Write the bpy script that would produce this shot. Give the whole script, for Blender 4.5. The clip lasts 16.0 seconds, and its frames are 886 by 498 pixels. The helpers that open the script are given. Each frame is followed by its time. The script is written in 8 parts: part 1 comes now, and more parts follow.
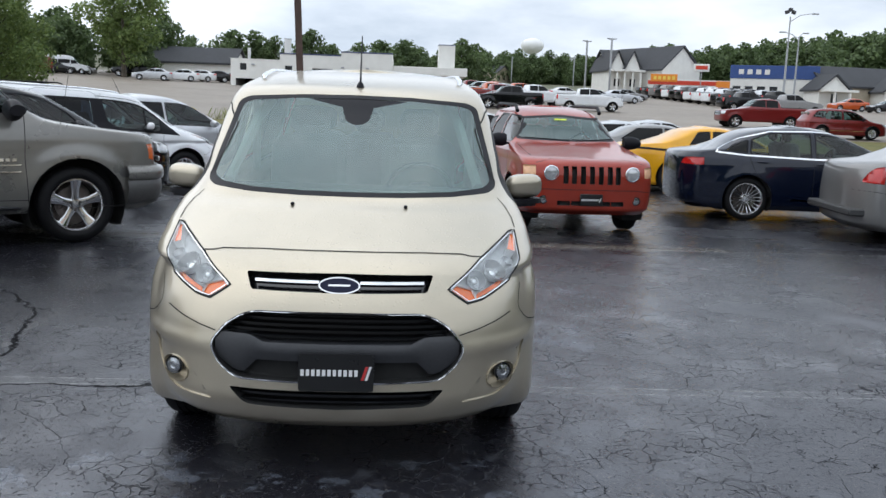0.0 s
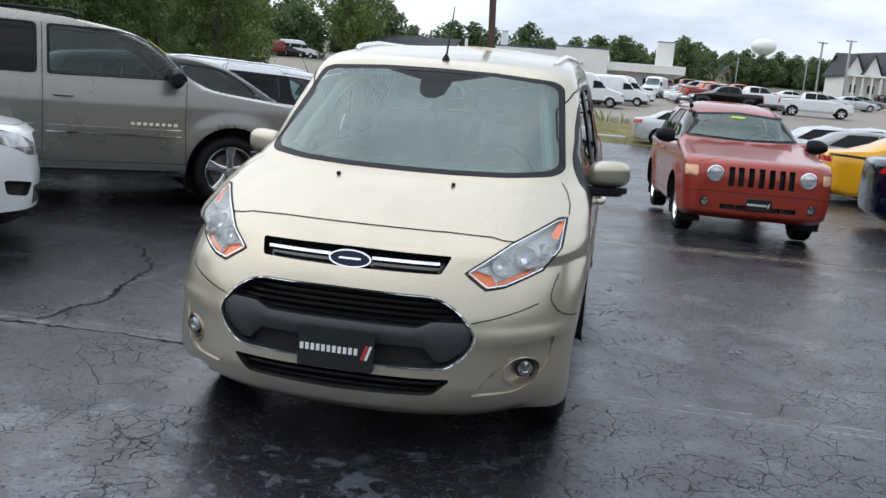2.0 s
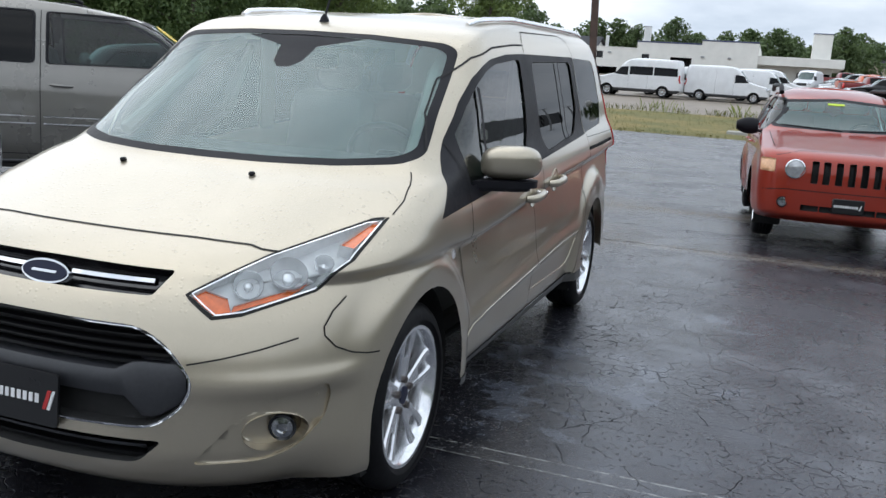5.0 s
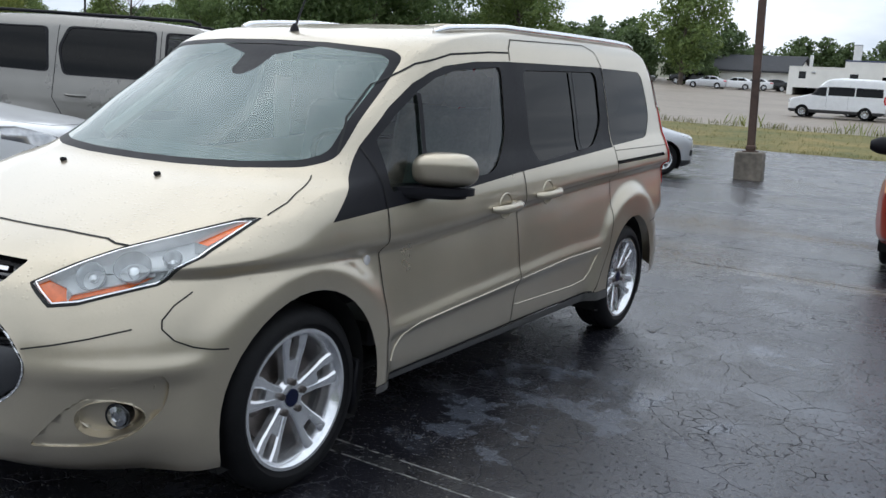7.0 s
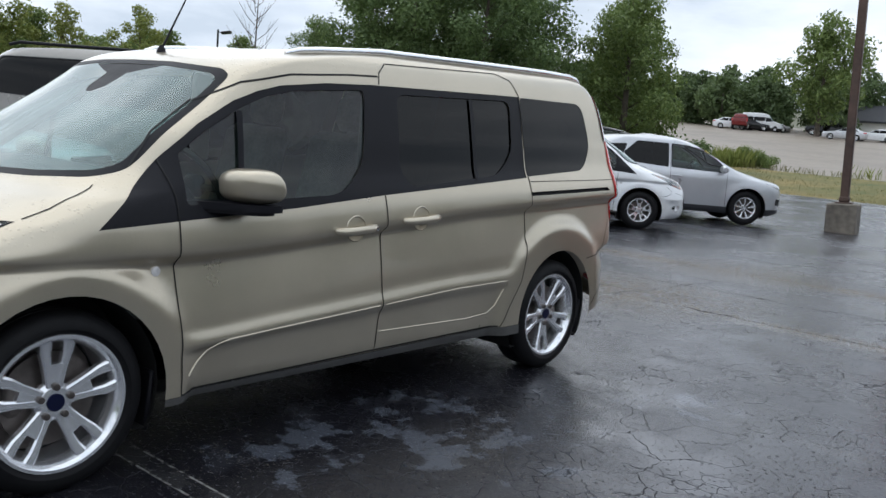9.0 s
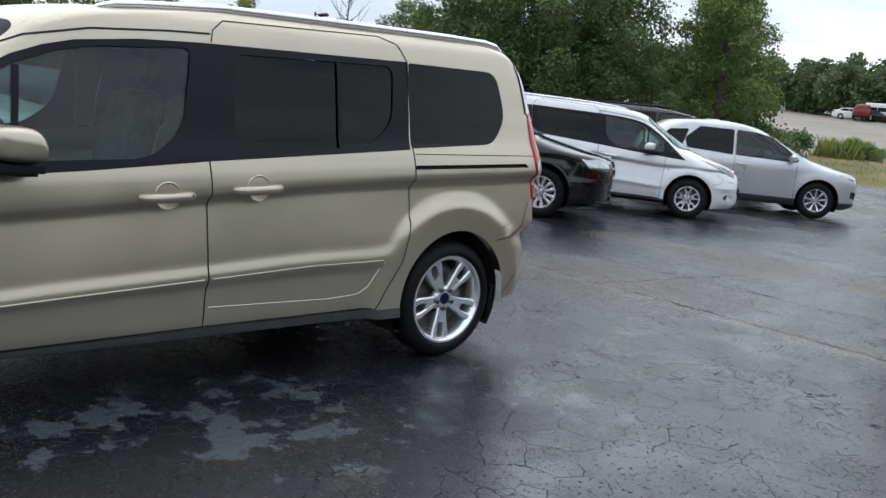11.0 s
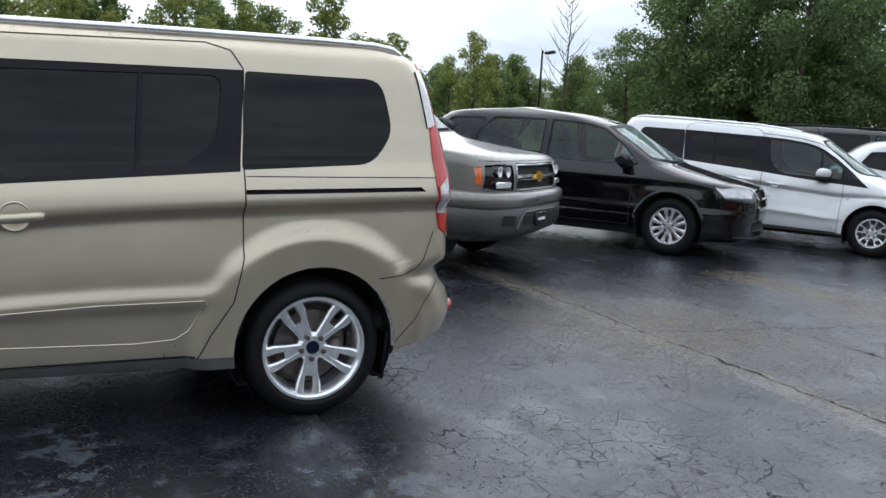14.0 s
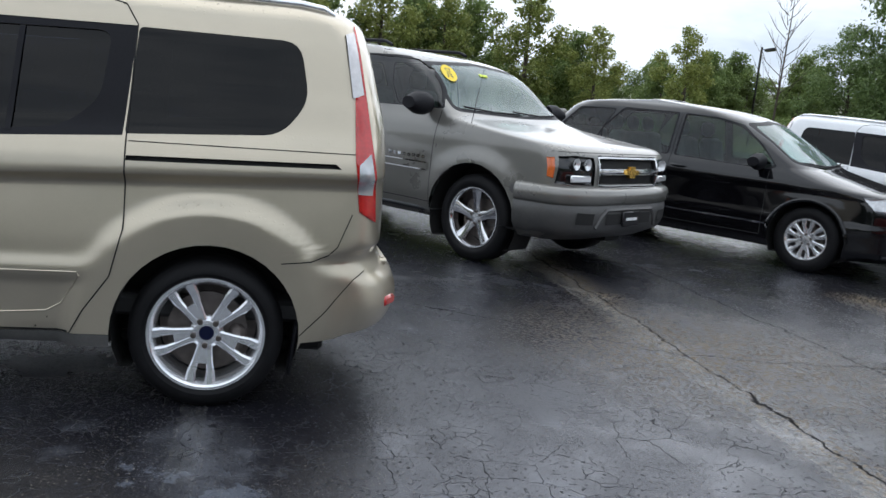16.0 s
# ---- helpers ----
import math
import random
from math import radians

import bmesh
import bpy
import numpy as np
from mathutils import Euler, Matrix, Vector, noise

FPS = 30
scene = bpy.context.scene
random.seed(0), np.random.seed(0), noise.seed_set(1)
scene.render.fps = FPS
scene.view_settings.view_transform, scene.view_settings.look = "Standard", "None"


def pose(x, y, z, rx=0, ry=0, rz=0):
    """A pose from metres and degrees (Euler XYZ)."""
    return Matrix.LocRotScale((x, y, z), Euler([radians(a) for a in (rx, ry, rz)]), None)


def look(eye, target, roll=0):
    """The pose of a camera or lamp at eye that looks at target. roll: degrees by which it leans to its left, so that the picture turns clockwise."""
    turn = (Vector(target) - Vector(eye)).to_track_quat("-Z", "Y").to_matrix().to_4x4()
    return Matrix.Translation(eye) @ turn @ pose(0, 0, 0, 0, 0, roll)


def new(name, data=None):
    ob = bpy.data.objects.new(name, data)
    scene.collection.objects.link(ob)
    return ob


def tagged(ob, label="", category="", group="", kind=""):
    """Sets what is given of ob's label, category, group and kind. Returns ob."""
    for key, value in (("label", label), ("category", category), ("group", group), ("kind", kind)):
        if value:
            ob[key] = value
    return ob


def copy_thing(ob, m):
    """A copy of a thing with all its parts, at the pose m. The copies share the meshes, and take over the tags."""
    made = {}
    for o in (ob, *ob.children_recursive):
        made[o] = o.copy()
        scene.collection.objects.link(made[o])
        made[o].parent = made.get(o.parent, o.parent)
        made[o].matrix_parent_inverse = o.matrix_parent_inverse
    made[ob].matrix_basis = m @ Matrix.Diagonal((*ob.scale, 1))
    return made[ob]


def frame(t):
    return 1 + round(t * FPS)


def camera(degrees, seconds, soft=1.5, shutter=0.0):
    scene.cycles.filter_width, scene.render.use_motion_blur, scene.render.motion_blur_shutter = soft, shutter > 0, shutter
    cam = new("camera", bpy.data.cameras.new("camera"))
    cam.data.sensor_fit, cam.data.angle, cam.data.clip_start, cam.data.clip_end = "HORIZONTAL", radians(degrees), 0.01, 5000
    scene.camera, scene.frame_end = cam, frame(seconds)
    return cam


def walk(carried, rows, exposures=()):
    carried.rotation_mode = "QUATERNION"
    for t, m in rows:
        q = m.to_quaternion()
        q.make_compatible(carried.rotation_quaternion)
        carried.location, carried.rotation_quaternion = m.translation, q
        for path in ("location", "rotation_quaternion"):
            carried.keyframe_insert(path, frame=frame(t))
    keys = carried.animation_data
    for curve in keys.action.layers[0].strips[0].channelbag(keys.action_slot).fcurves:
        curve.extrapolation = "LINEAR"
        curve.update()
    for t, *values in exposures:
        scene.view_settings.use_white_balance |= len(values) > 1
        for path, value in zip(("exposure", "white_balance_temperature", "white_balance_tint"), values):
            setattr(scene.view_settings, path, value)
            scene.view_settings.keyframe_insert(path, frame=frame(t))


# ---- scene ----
from mathutils.bvhtree import BVHTree
from mathutils.interpolate import poly_3d_calc

cam = camera(52.8, 16.0)
PATH = [
    (0, (0.195, -4.403, 1.538), (0.306, -2.43, 1.229), 2.1),
    (0.5, (0.222, -4.369, 1.528), (0.247, -2.394, 1.214), 0.8),
    (1, (0.414, -4.319, 1.515), (0.336, -2.343, 1.218), 1.0),
    (1.5, (0.691, -4.237, 1.508), (0.528, -2.278, 1.139), 3.8),
    (2, (0.923, -4.095, 1.48), (0.582, -2.155, 1.132), 4.8),
    (2.5, (1.15, -3.936, 1.504), (0.733, -2.018, 1.12), 5.0),
    (3, (1.382, -3.749, 1.477), (0.911, -1.844, 1.092), 4.6),
    (3.5, (1.534, -3.54, 1.469), (0.986, -1.666, 1.033), 4.3),
    (4, (1.641, -3.255, 1.46), (1.058, -1.384, 1.065), 5.0),
    (4.5, (1.756, -3.015, 1.454), (1.17, -1.147, 1.045), 4.2),
    (4.7, (1.808, -2.917, 1.427), (1.197, -1.052, 1.041), 4.0),
    (6.8, (2.705, -2.314, 1.429), (1.714, -0.616, 1.066), 3.8),
    (7, (2.803, -2.273, 1.427), (1.763, -0.601, 1.077), 3.8),
    (7.5, (3.084, -2.099, 1.411), (2.045, -0.423, 1.074), 6.0),
    (8, (3.408, -1.963, 1.404), (2.229, -0.375, 1.11), 3.4),
    (8.5, (3.621, -1.751, 1.419), (2.365, -0.224, 1.114), 3.4),
    (9, (3.791, -1.464, 1.411), (2.507, 0.045, 1.141), 4.8),
    (9.5, (3.972, -1.188, 1.398), (2.645, 0.287, 1.145), 4.4),
    (10, (4.161, -0.89, 1.398), (2.767, 0.509, 1.081), 5.3),
    (10.2, (4.218, -0.785, 1.411), (2.82, 0.609, 1.093), 5.3),
    (12.3, (4.727, 0.574, 1.43), (3.103, 1.706, 1.143), 4.0),
    (12.5, (4.765, 0.728, 1.416), (3.11, 1.818, 1.147), 3.1),
    (13, (4.831, 1.052, 1.422), (3.087, 1.992, 1.147), 3.2),
    (13.5, (4.84, 1.394, 1.429), (3.08, 2.304, 1.154), 3.9),
    (14, (4.815, 1.776, 1.445), (3.034, 2.641, 1.161), 3.6),
    (14.5, (4.801, 2.133, 1.429), (2.962, 2.86, 1.129), 3.3),
    (15, (4.75, 2.479, 1.44), (2.875, 3.11, 1.147), 3.0),
    (15.5, (4.708, 2.842, 1.468), (2.82, 3.436, 1.177), 4.3),
    (16, (4.709, 3.237, 1.447), (2.781, 3.653, 1.114), 5.8),
]
walk(cam, [(t, look(eye, target, roll)) for t, eye, target, roll in PATH], [(0, 0.72), (4.5, 0.72), (8.5, 0.62), (12.5, 0.84), (16, 0.80)])

# ---- sky and light ----
SUN_ELEV, SUN_ROT = radians(48), radians(288)
world = bpy.data.worlds.new("overcast_sky")
scene.world = world
world.use_nodes = True
wn, wl = world.node_tree.nodes, world.node_tree.links
wn.clear()
w_out = wn.new("ShaderNodeOutputWorld")
w_bg = wn.new("ShaderNodeBackground")
w_bg.inputs["Strength"].default_value = 1.0
sky = wn.new("ShaderNodeTexSky")
sky.sky_type = "NISHITA"
sky.sun_disc = False
sky.sun_elevation, sky.sun_rotation = SUN_ELEV, SUN_ROT
sky_dim = wn.new("ShaderNodeMix")
sky_dim.data_type, sky_dim.blend_type = "RGBA", "MULTIPLY"
sky_dim.inputs[0].default_value = 1.0
sky_dim.inputs[7].default_value = (0.12, 0.12, 0.12, 1)
wl.new(sky.outputs["Color"], sky_dim.inputs[6])
w_tc = wn.new("ShaderNodeTexCoord")
w_map = wn.new("ShaderNodeMapping")
w_map.inputs["Scale"].default_value = (1.0, 1.0, 3.2)
wl.new(w_tc.outputs["Generated"], w_map.inputs["Vector"])
cl_big = wn.new("ShaderNodeTexNoise")
cl_big.inputs["Scale"].default_value, cl_big.inputs["Detail"].default_value = 2.6, 7.0
cl_big.inputs["Roughness"].default_value = 0.55
wl.new(w_map.outputs["Vector"], cl_big.inputs["Vector"])
cl_ramp = wn.new("ShaderNodeValToRGB")
cl_ramp.color_ramp.elements[0].position, cl_ramp.color_ramp.elements[0].color = 0.35, (0.47, 0.545, 0.645, 1)
cl_ramp.color_ramp.elements[1].position, cl_ramp.color_ramp.elements[1].color = 0.60, (0.82, 0.885, 0.975, 1)
wl.new(cl_big.outputs["Fac"], cl_ramp.inputs["Fac"])
cl_cov = wn.new("ShaderNodeTexNoise")
cl_cov.inputs["Scale"].default_value, cl_cov.inputs["Detail"].default_value = 1.7, 5.0
wl.new(w_map.outputs["Vector"], cl_cov.inputs["Vector"])
cov_ramp = wn.new("ShaderNodeMapRange")
cov_ramp.inputs["From Min"].default_value, cov_ramp.inputs["From Max"].default_value = 0.30, 0.46
cov_ramp.inputs["To Min"].default_value, cov_ramp.inputs["To Max"].default_value = 0.72, 1.0
wl.new(cl_cov.outputs["Fac"], cov_ramp.inputs["Value"])
sky_mix = wn.new("ShaderNodeMix")
sky_mix.data_type = "RGBA"
wl.new(cov_ramp.outputs["Result"], sky_mix.inputs[0])
wl.new(sky_dim.outputs[2], sky_mix.inputs[6])
wl.new(cl_ramp.outputs["Color"], sky_mix.inputs[7])
# an overcast sky is brighter overhead than at the horizon
w_sep = wn.new("ShaderNodeSeparateXYZ")
wl.new(w_tc.outputs["Generated"], w_sep.inputs["Vector"])
zen = wn.new("ShaderNodeMapRange")
zen.inputs["From Min"].default_value, zen.inputs["From Max"].default_value = 0.08, 0.9
zen.inputs["To Min"].default_value, zen.inputs["To Max"].default_value = 0.80, 1.02
wl.new(w_sep.outputs["Z"], zen.inputs["Value"])
sky_gain = wn.new("ShaderNodeMix")
sky_gain.data_type, sky_gain.blend_type = "RGBA", "MULTIPLY"
sky_gain.inputs[0].default_value = 1.0
wl.new(sky_mix.outputs[2], sky_gain.inputs[6])
# thin cloud glows round the hidden sun
glow = wn.new("ShaderNodeVectorMath")
glow.operation = "DOT_PRODUCT"
glow.inputs[1].default_value = (math.sin(SUN_ROT) * math.cos(SUN_ELEV), math.cos(SUN_ROT) * math.cos(SUN_ELEV), math.sin(SUN_ELEV))
wl.new(w_tc.outputs["Generated"], glow.inputs[0])
glow_r = wn.new("ShaderNodeMapRange")
glow_r.inputs["From Min"].default_value, glow_r.inputs["From Max"].default_value = 0.1, 1.0
glow_r.inputs["To Min"].default_value, glow_r.inputs["To Max"].default_value = 1.0, 1.18
wl.new(glow.outputs["Value"], glow_r.inputs["Value"])
both = wn.new("ShaderNodeMath")
both.operation = "MULTIPLY"
wl.new(zen.outputs["Result"], both.inputs[0])
wl.new(glow_r.outputs["Result"], both.inputs[1])
wl.new(both.outputs[0], sky_gain.inputs[7])
wl.new(sky_gain.outputs[2], w_bg.inputs["Color"])
wl.new(w_bg.outputs["Background"], w_out.inputs["Surface"])

sun_data = bpy.data.lights.new("sun", "SUN")
sun_data.energy, sun_data.angle, sun_data.color = 0.5, radians(100), (1.0, 0.96, 0.9)
sun = new("sun", sun_data)
sun.matrix_world = look((0, 0, 50), Vector((0, 0, 50)) - 10 * Vector((math.sin(SUN_ROT) * math.cos(SUN_ELEV), math.cos(SUN_ROT) * math.cos(SUN_ELEV), math.sin(SUN_ELEV))))


# ---- materials ----
class Nodes:
    """A small helper round one material's node tree."""

    def __init__(self, name):
        self.mat = bpy.data.materials.new(name)
        self.mat.use_nodes = True
        self.t = self.mat.node_tree
        self.bsdf = self.t.nodes["Principled BSDF"]
        self.out = self.t.nodes["Material Output"]

    def add(self, kind, **values):
        n = self.t.nodes.new(kind)
        for k, v in values.items():
            n.inputs[k.replace("_", " ")].default_value = v
        return n

    def link(self, a, b):
        self.t.links.new(a, b)

    def coord(self, scale=(1, 1, 1)):
        tc = self.t.nodes.new("ShaderNodeTexCoord")
        mp = self.t.nodes.new("ShaderNodeMapping")
        mp.inputs["Scale"].default_value = scale
        self.link(tc.outputs["Object"], mp.inputs["Vector"])
        return mp.outputs["Vector"]

    def noise(self, vec, scale, detail=3.0, rough=0.5):
        n = self.add("ShaderNodeTexNoise", Scale=scale, Detail=detail, Roughness=rough)
        self.link(vec, n.inputs["Vector"])
        return n.outputs["Fac"]

    def ramp(self, fac, stops):
        r = self.t.nodes.new("ShaderNodeValToRGB")
        e = r.color_ramp.elements
        e[0].position, e[0].color = stops[0][0], (*stops[0][1], 1)
        e[1].position, e[1].color = stops[-1][0], (*stops[-1][1], 1)
        for p, c in stops[1:-1]:
            k = e.new(p)
            k.color = (*c, 1)
        self.link(fac, r.inputs["Fac"])
        return r.outputs["Color"]

    def span(self, fac, a, b, c=0.0, d=1.0):
        r = self.add("ShaderNodeMapRange", From_Min=a, From_Max=b, To_Min=c, To_Max=d)
        self.link(fac, r.inputs["Value"])
        return r.outputs["Result"]

    def math(self, op, a, b=None):
        n = self.t.nodes.new("ShaderNodeMath")
        n.operation = op
        for i, v in enumerate((a, b)):
            if v is None:
                continue
            if isinstance(v, (int, float)):
                n.inputs[i].default_value = v
            else:
                self.link(v, n.inputs[i])
        return n.outputs[0]

    def mix(self, fac, a, b, blend="MIX"):
        n = self.t.nodes.new("ShaderNodeMix")
        n.data_type, n.blend_type = "RGBA", blend
        for i, v in ((0, fac), (6, a), (7, b)):
            if isinstance(v, (int, float)):
                n.inputs[i].default_value = v
            elif isinstance(v, tuple):
                n.inputs[i].default_value = (*v, 1)
            else:
                self.link(v, n.inputs[i])
        return n.outputs[2]

    def bump(self, height, strength, distance=0.01):
        b = self.add("ShaderNodeBump", Strength=strength, Distance=distance)
        self.link(height, b.inputs["Height"])
        self.link(b.outputs["Normal"], self.bsdf.inputs["Normal"])

    def set(self, **values):
        for k, v in values.items():
            s = self.bsdf.inputs[k.replace("_", " ")]
            if isinstance(v, (int, float)):
                s.default_value = v
            elif isinstance(v, tuple):
                s.default_value = (*v, 1)
            else:
                self.link(v, s)
        return self


def simple(name, color, rough=0.5, metal=0.0, vary=0.12, scale=30.0, bump=0.0, coat=0.0, spec_level=0.5):
    n = Nodes(name)
    v = n.coord()
    a = n.noise(v, scale, 4)
    b = n.noise(v, scale * 0.12, 3)
    k = n.math("MULTIPLY", n.math("ADD", a, b), 0.5)
    lo = tuple(c * (1 - vary * 1.6) for c in color)
    hi = tuple(min(1, c * (1 + vary * 1.6)) for c in color)
    n.set(Base_Color=n.ramp(k, [(0.3, lo), (0.7, hi)]), Roughness=n.span(k, 0.3, 0.7, rough * 0.85, min(1, rough * 1.15)), Metallic=metal, Coat_Weight=coat, Coat_Roughness=0.04, Specular_IOR_Level=spec_level)
    if bump:
        n.bump(a, bump, 0.004)
    return n.mat


def paint(name, color, metal=0.55, rough=0.32, drops=0.0, flake=0.06, coat=0.8):
    n = Nodes(name)
    v = n.coord()
    fl = n.noise(v, 900, 1)
    dirt = n.noise(v, 2.3, 6, 0.6)
    k = n.math("ADD", n.math("MULTIPLY", fl, 0.6), n.math("MULTIPLY", dirt, 0.4))
    lo = tuple(c * (1 - flake * 2) for c in color)
    hi = tuple(min(1, c * (1 + flake * 2)) for c in color)
    n.set(Base_Color=n.ramp(k, [(0.35, lo), (0.65, hi)]), Metallic=metal, Specular_IOR_Level=0.25, Roughness=n.span(dirt, 0.3, 0.7, rough * 0.9, rough * 1.2), Coat_Weight=coat, Coat_Roughness=n.span(dirt, 0.35, 0.7, 0.03, 0.10))
    if drops:
        vo = n.add("ShaderNodeTexVoronoi", Scale=52.0, Randomness=1.0)
        n.link(v, vo.inputs["Vector"])
        sel = n.span(n.noise(v, 11, 3), 0.38, 0.54, 0.0, 1.0)
        geo = n.t.nodes.new("ShaderNodeNewGeometry")
        nz = n.t.nodes.new("ShaderNodeSeparateXYZ")
        n.link(geo.outputs["True Normal"], nz.inputs["Vector"])
        sel = n.math("MULTIPLY", sel, n.span(nz.outputs["Z"], 0.35, 0.75, 0.0, 1.0))
        h = n.math("MULTIPLY", n.span(vo.outputs["Distance"], 0.0, 0.32, 1.0, 0.0), sel)
        n.bump(h, drops, 0.006)
    return n.mat


def glass(name, tint, rough=0.0, gloss=1.0, film=0.0):
    n = Nodes(name)
    n.t.nodes.remove(n.bsdf)
    tr = n.add("ShaderNodeBsdfTransparent", Color=(*tint, 1))
    gl = n.add("ShaderNodeBsdfGlossy", Roughness=rough)
    fr = n.add("ShaderNodeFresnel", IOR=1.5)
    mx = n.t.nodes.new("ShaderNodeMixShader")
    n.link(n.math("MULTIPLY", fr.outputs["Fac"], gloss), mx.inputs["Fac"])
    n.link(tr.outputs["BSDF"], mx.inputs[1])
    n.link(gl.outputs["BSDF"], mx.inputs[2])
    if film:
        # dust and dried rain, with pale teal sky sheen put into the colour
        v = n.coord()
        df = n.add("ShaderNodeBsdfDiffuse", Color=(0.42, 0.60, 0.58, 1))
        fm = n.t.nodes.new("ShaderNodeMixShader")
        n.link(n.span(n.noise(v, 2.5, 5), 0.3, 0.7, film * 0.8, film * 1.2), fm.inputs["Fac"])
        n.link(mx.outputs["Shader"], fm.inputs[1])
        n.link(df.outputs["BSDF"], fm.inputs[2])
        mx = fm
    n.link(mx.outputs["Shader"], n.out.inputs["Surface"])
    return n.mat


GOLD = paint("champagne_paint", (0.500, 0.442, 0.342), 0.72, 0.30, drops=0.5)
GREY_PAINT = paint("taupe_grey_paint", (0.215, 0.207, 0.190), 0.55, 0.28, drops=0.15)
GREY_CLAD = simple("dark_grey_bumper", (0.085, 0.084, 0.082), 0.4, 0.2)
BLACK_PAINT = paint("black_paint", (0.003, 0.003, 0.004), 0.0, 0.10, coat=0.6)
SILVER_PAINT = paint("silver_paint", (0.52, 0.53, 0.55), 0.5, 0.3)
WHITE_PAINT = paint("white_paint", (0.72, 0.73, 0.74), 0.0, 0.3)
RED_PAINT = paint("brick_red_paint", (0.30, 0.030, 0.014), 0.25, 0.3, drops=0.1)
YELLOW_PAINT = paint("yellow_paint", (0.75, 0.36, 0.008), 0.0, 0.3)
NAVY_PAINT = paint("navy_paint", (0.003, 0.006, 0.018), 0.0, 0.10, coat=0.6)
MIDGREY_PAINT = paint("mid_grey_paint", (0.21, 0.205, 0.20), 0.5, 0.3)
DARKRED_PAINT = paint("dark_red_paint", (0.17, 0.012, 0.012), 0.2, 0.3)
ORANGE_PAINT = paint("orange_paint", (0.5, 0.09, 0.02), 0.1, 0.3)
BLACK_TRIM = simple("black_plastic", (0.008, 0.008, 0.011), 0.5, 0, 0.15, 60, 0, 0, 0.2)
GLOSS_BLACK = simple("gloss_black", (0.006, 0.006, 0.007), 0.12, 0, 0.1, 20, 0, 0.5)
SILL_GREY = simple("sill_grey_plastic", (0.075, 0.073, 0.070), 0.4, 0, 0.15, 80)
CHARCOAL = simple("charcoal_plastic", (0.035, 0.036, 0.040), 0.42, 0, 0.15, 80)
DARK_GAP = simple("dark_gap", (0.008, 0.008, 0.008), 0.8)
RUBBER = simple("tyre_rubber", (0.008, 0.008, 0.009), 0.62, 0, 0.3, 40, 0.3, 0, 0.2)
ALLOY = simple("silver_alloy", (0.86, 0.87, 0.89), 0.20, 0.85, 0.04, 40)
POLISHED = simple("polished_alloy", (0.75, 0.75, 0.76), 0.12, 1.0, 0.05, 30)
STEEL = simple("brake_steel", (0.16, 0.14, 0.13), 0.5, 0.8, 0.3, 20)
CHROME = simple("chrome", (0.82, 0.82, 0.83), 0.07, 1.0, 0.03)
REFLECTOR = simple("lamp_reflector", (0.88, 0.89, 0.90), 0.12, 0.6, 0.06, 40)
LAMP_BACK = simple("lamp_housing", (0.84, 0.85, 0.86), 0.22, 0.10, 0.10, 26)
FOG_LENS = simple("fog_lamp_lens", (0.34, 0.35, 0.36), 0.10, 0.9, 0.45, 60, 0, 1.0)
PALE_AMBER = simple("pale_amber_lens", (0.80, 0.42, 0.22), 0.2, 0.1, 0.2, 60, 0.2, 1.0)
LENS_GREY = simple("lamp_lens", (0.52, 0.53, 0.54), 0.14, 0.6, 0.25, 22, 0, 1.0)
AMBER = simple("amber_lens", (0.72, 0.15, 0.03), 0.15, 0, 0.15, 60, 0.2, 1.0)
REDLENS = simple("red_lens", (0.50, 0.012, 0.010), 0.12, 0, 0.15, 60, 0.1, 1.0)
CLEARLENS = simple("white_lens", (0.72, 0.70, 0.70), 0.15, 0.1, 0.12, 50, 0.2, 1.0)
GLASS = glass("windscreen_glass", (0.60, 0.82, 0.79), 0, 1.6, 0.20)
GLASS_SCREEN = glass("other_windscreen_glass", (0.62, 0.80, 0.77), 0, 1.2, 0.16)
GLASS_SIDE = glass("door_glass", (0.36, 0.48, 0.47), 0, 1.25)
GLASS_DARK = glass("privacy_glass", (0.014, 0.018, 0.030), 0, 0.65)
GLASS_CLEAR = glass("clear_cover", (0.93, 0.95, 0.95), 0, 1.0)
SEAT = simple("grey_seat_fabric", (0.24, 0.23, 0.21), 0.8, 0, 0.2, 60)
DASH = simple("dark_dashboard", (0.035, 0.035, 0.036), 0.6, 0, 0.1, 40)
LINER = simple("pale_headliner", (0.42, 0.40, 0.37), 0.9, 0, 0.05)
PLATE_BLACK = simple("plate_black", (0.008, 0.008, 0.009), 0.3, 0, 0.05)
WHITE_INK = simple("white_ink", (0.75, 0.75, 0.75), 0.5, 0, 0.03)
RED_INK = simple("red_ink", (0.45, 0.03, 0.03), 0.5, 0, 0.05)
BLUE_ENAMEL = simple("blue_enamel", (0.003, 0.006, 0.030), 0.3, 0.0, 0.05, 20, 0, 0.0, 0.3)
YELLOW_INK = simple("yellow_sticker", (0.85, 0.62, 0.02), 0.5, 0, 0.05)
LIME_INK = simple("lime_sticker", (0.62, 0.75, 0.05), 0.5, 0, 0.05)
GOLD_METAL = simple("gold_badge", (0.75, 0.46, 0.10), 0.25, 0.8, 0.1)
RUST = simple("brown_rusty_steel", (0.085, 0.052, 0.040), 0.6, 0.2, 0.35, 6, 0.2)
CONCRETE = simple("stained_concrete", (0.16, 0.14, 0.115), 0.85, 0, 0.35, 9, 0.4)
WHITE_WALL = simple("white_painted_block", (0.72, 0.71, 0.67), 0.75, 0, 0.06, 1.2, 0.1)
BLUE_WALL = simple("blue_band", (0.03, 0.07, 0.22), 0.6, 0, 0.1)
TAN_WALL = simple("tan_siding", (0.42, 0.36, 0.27), 0.8, 0, 0.1)
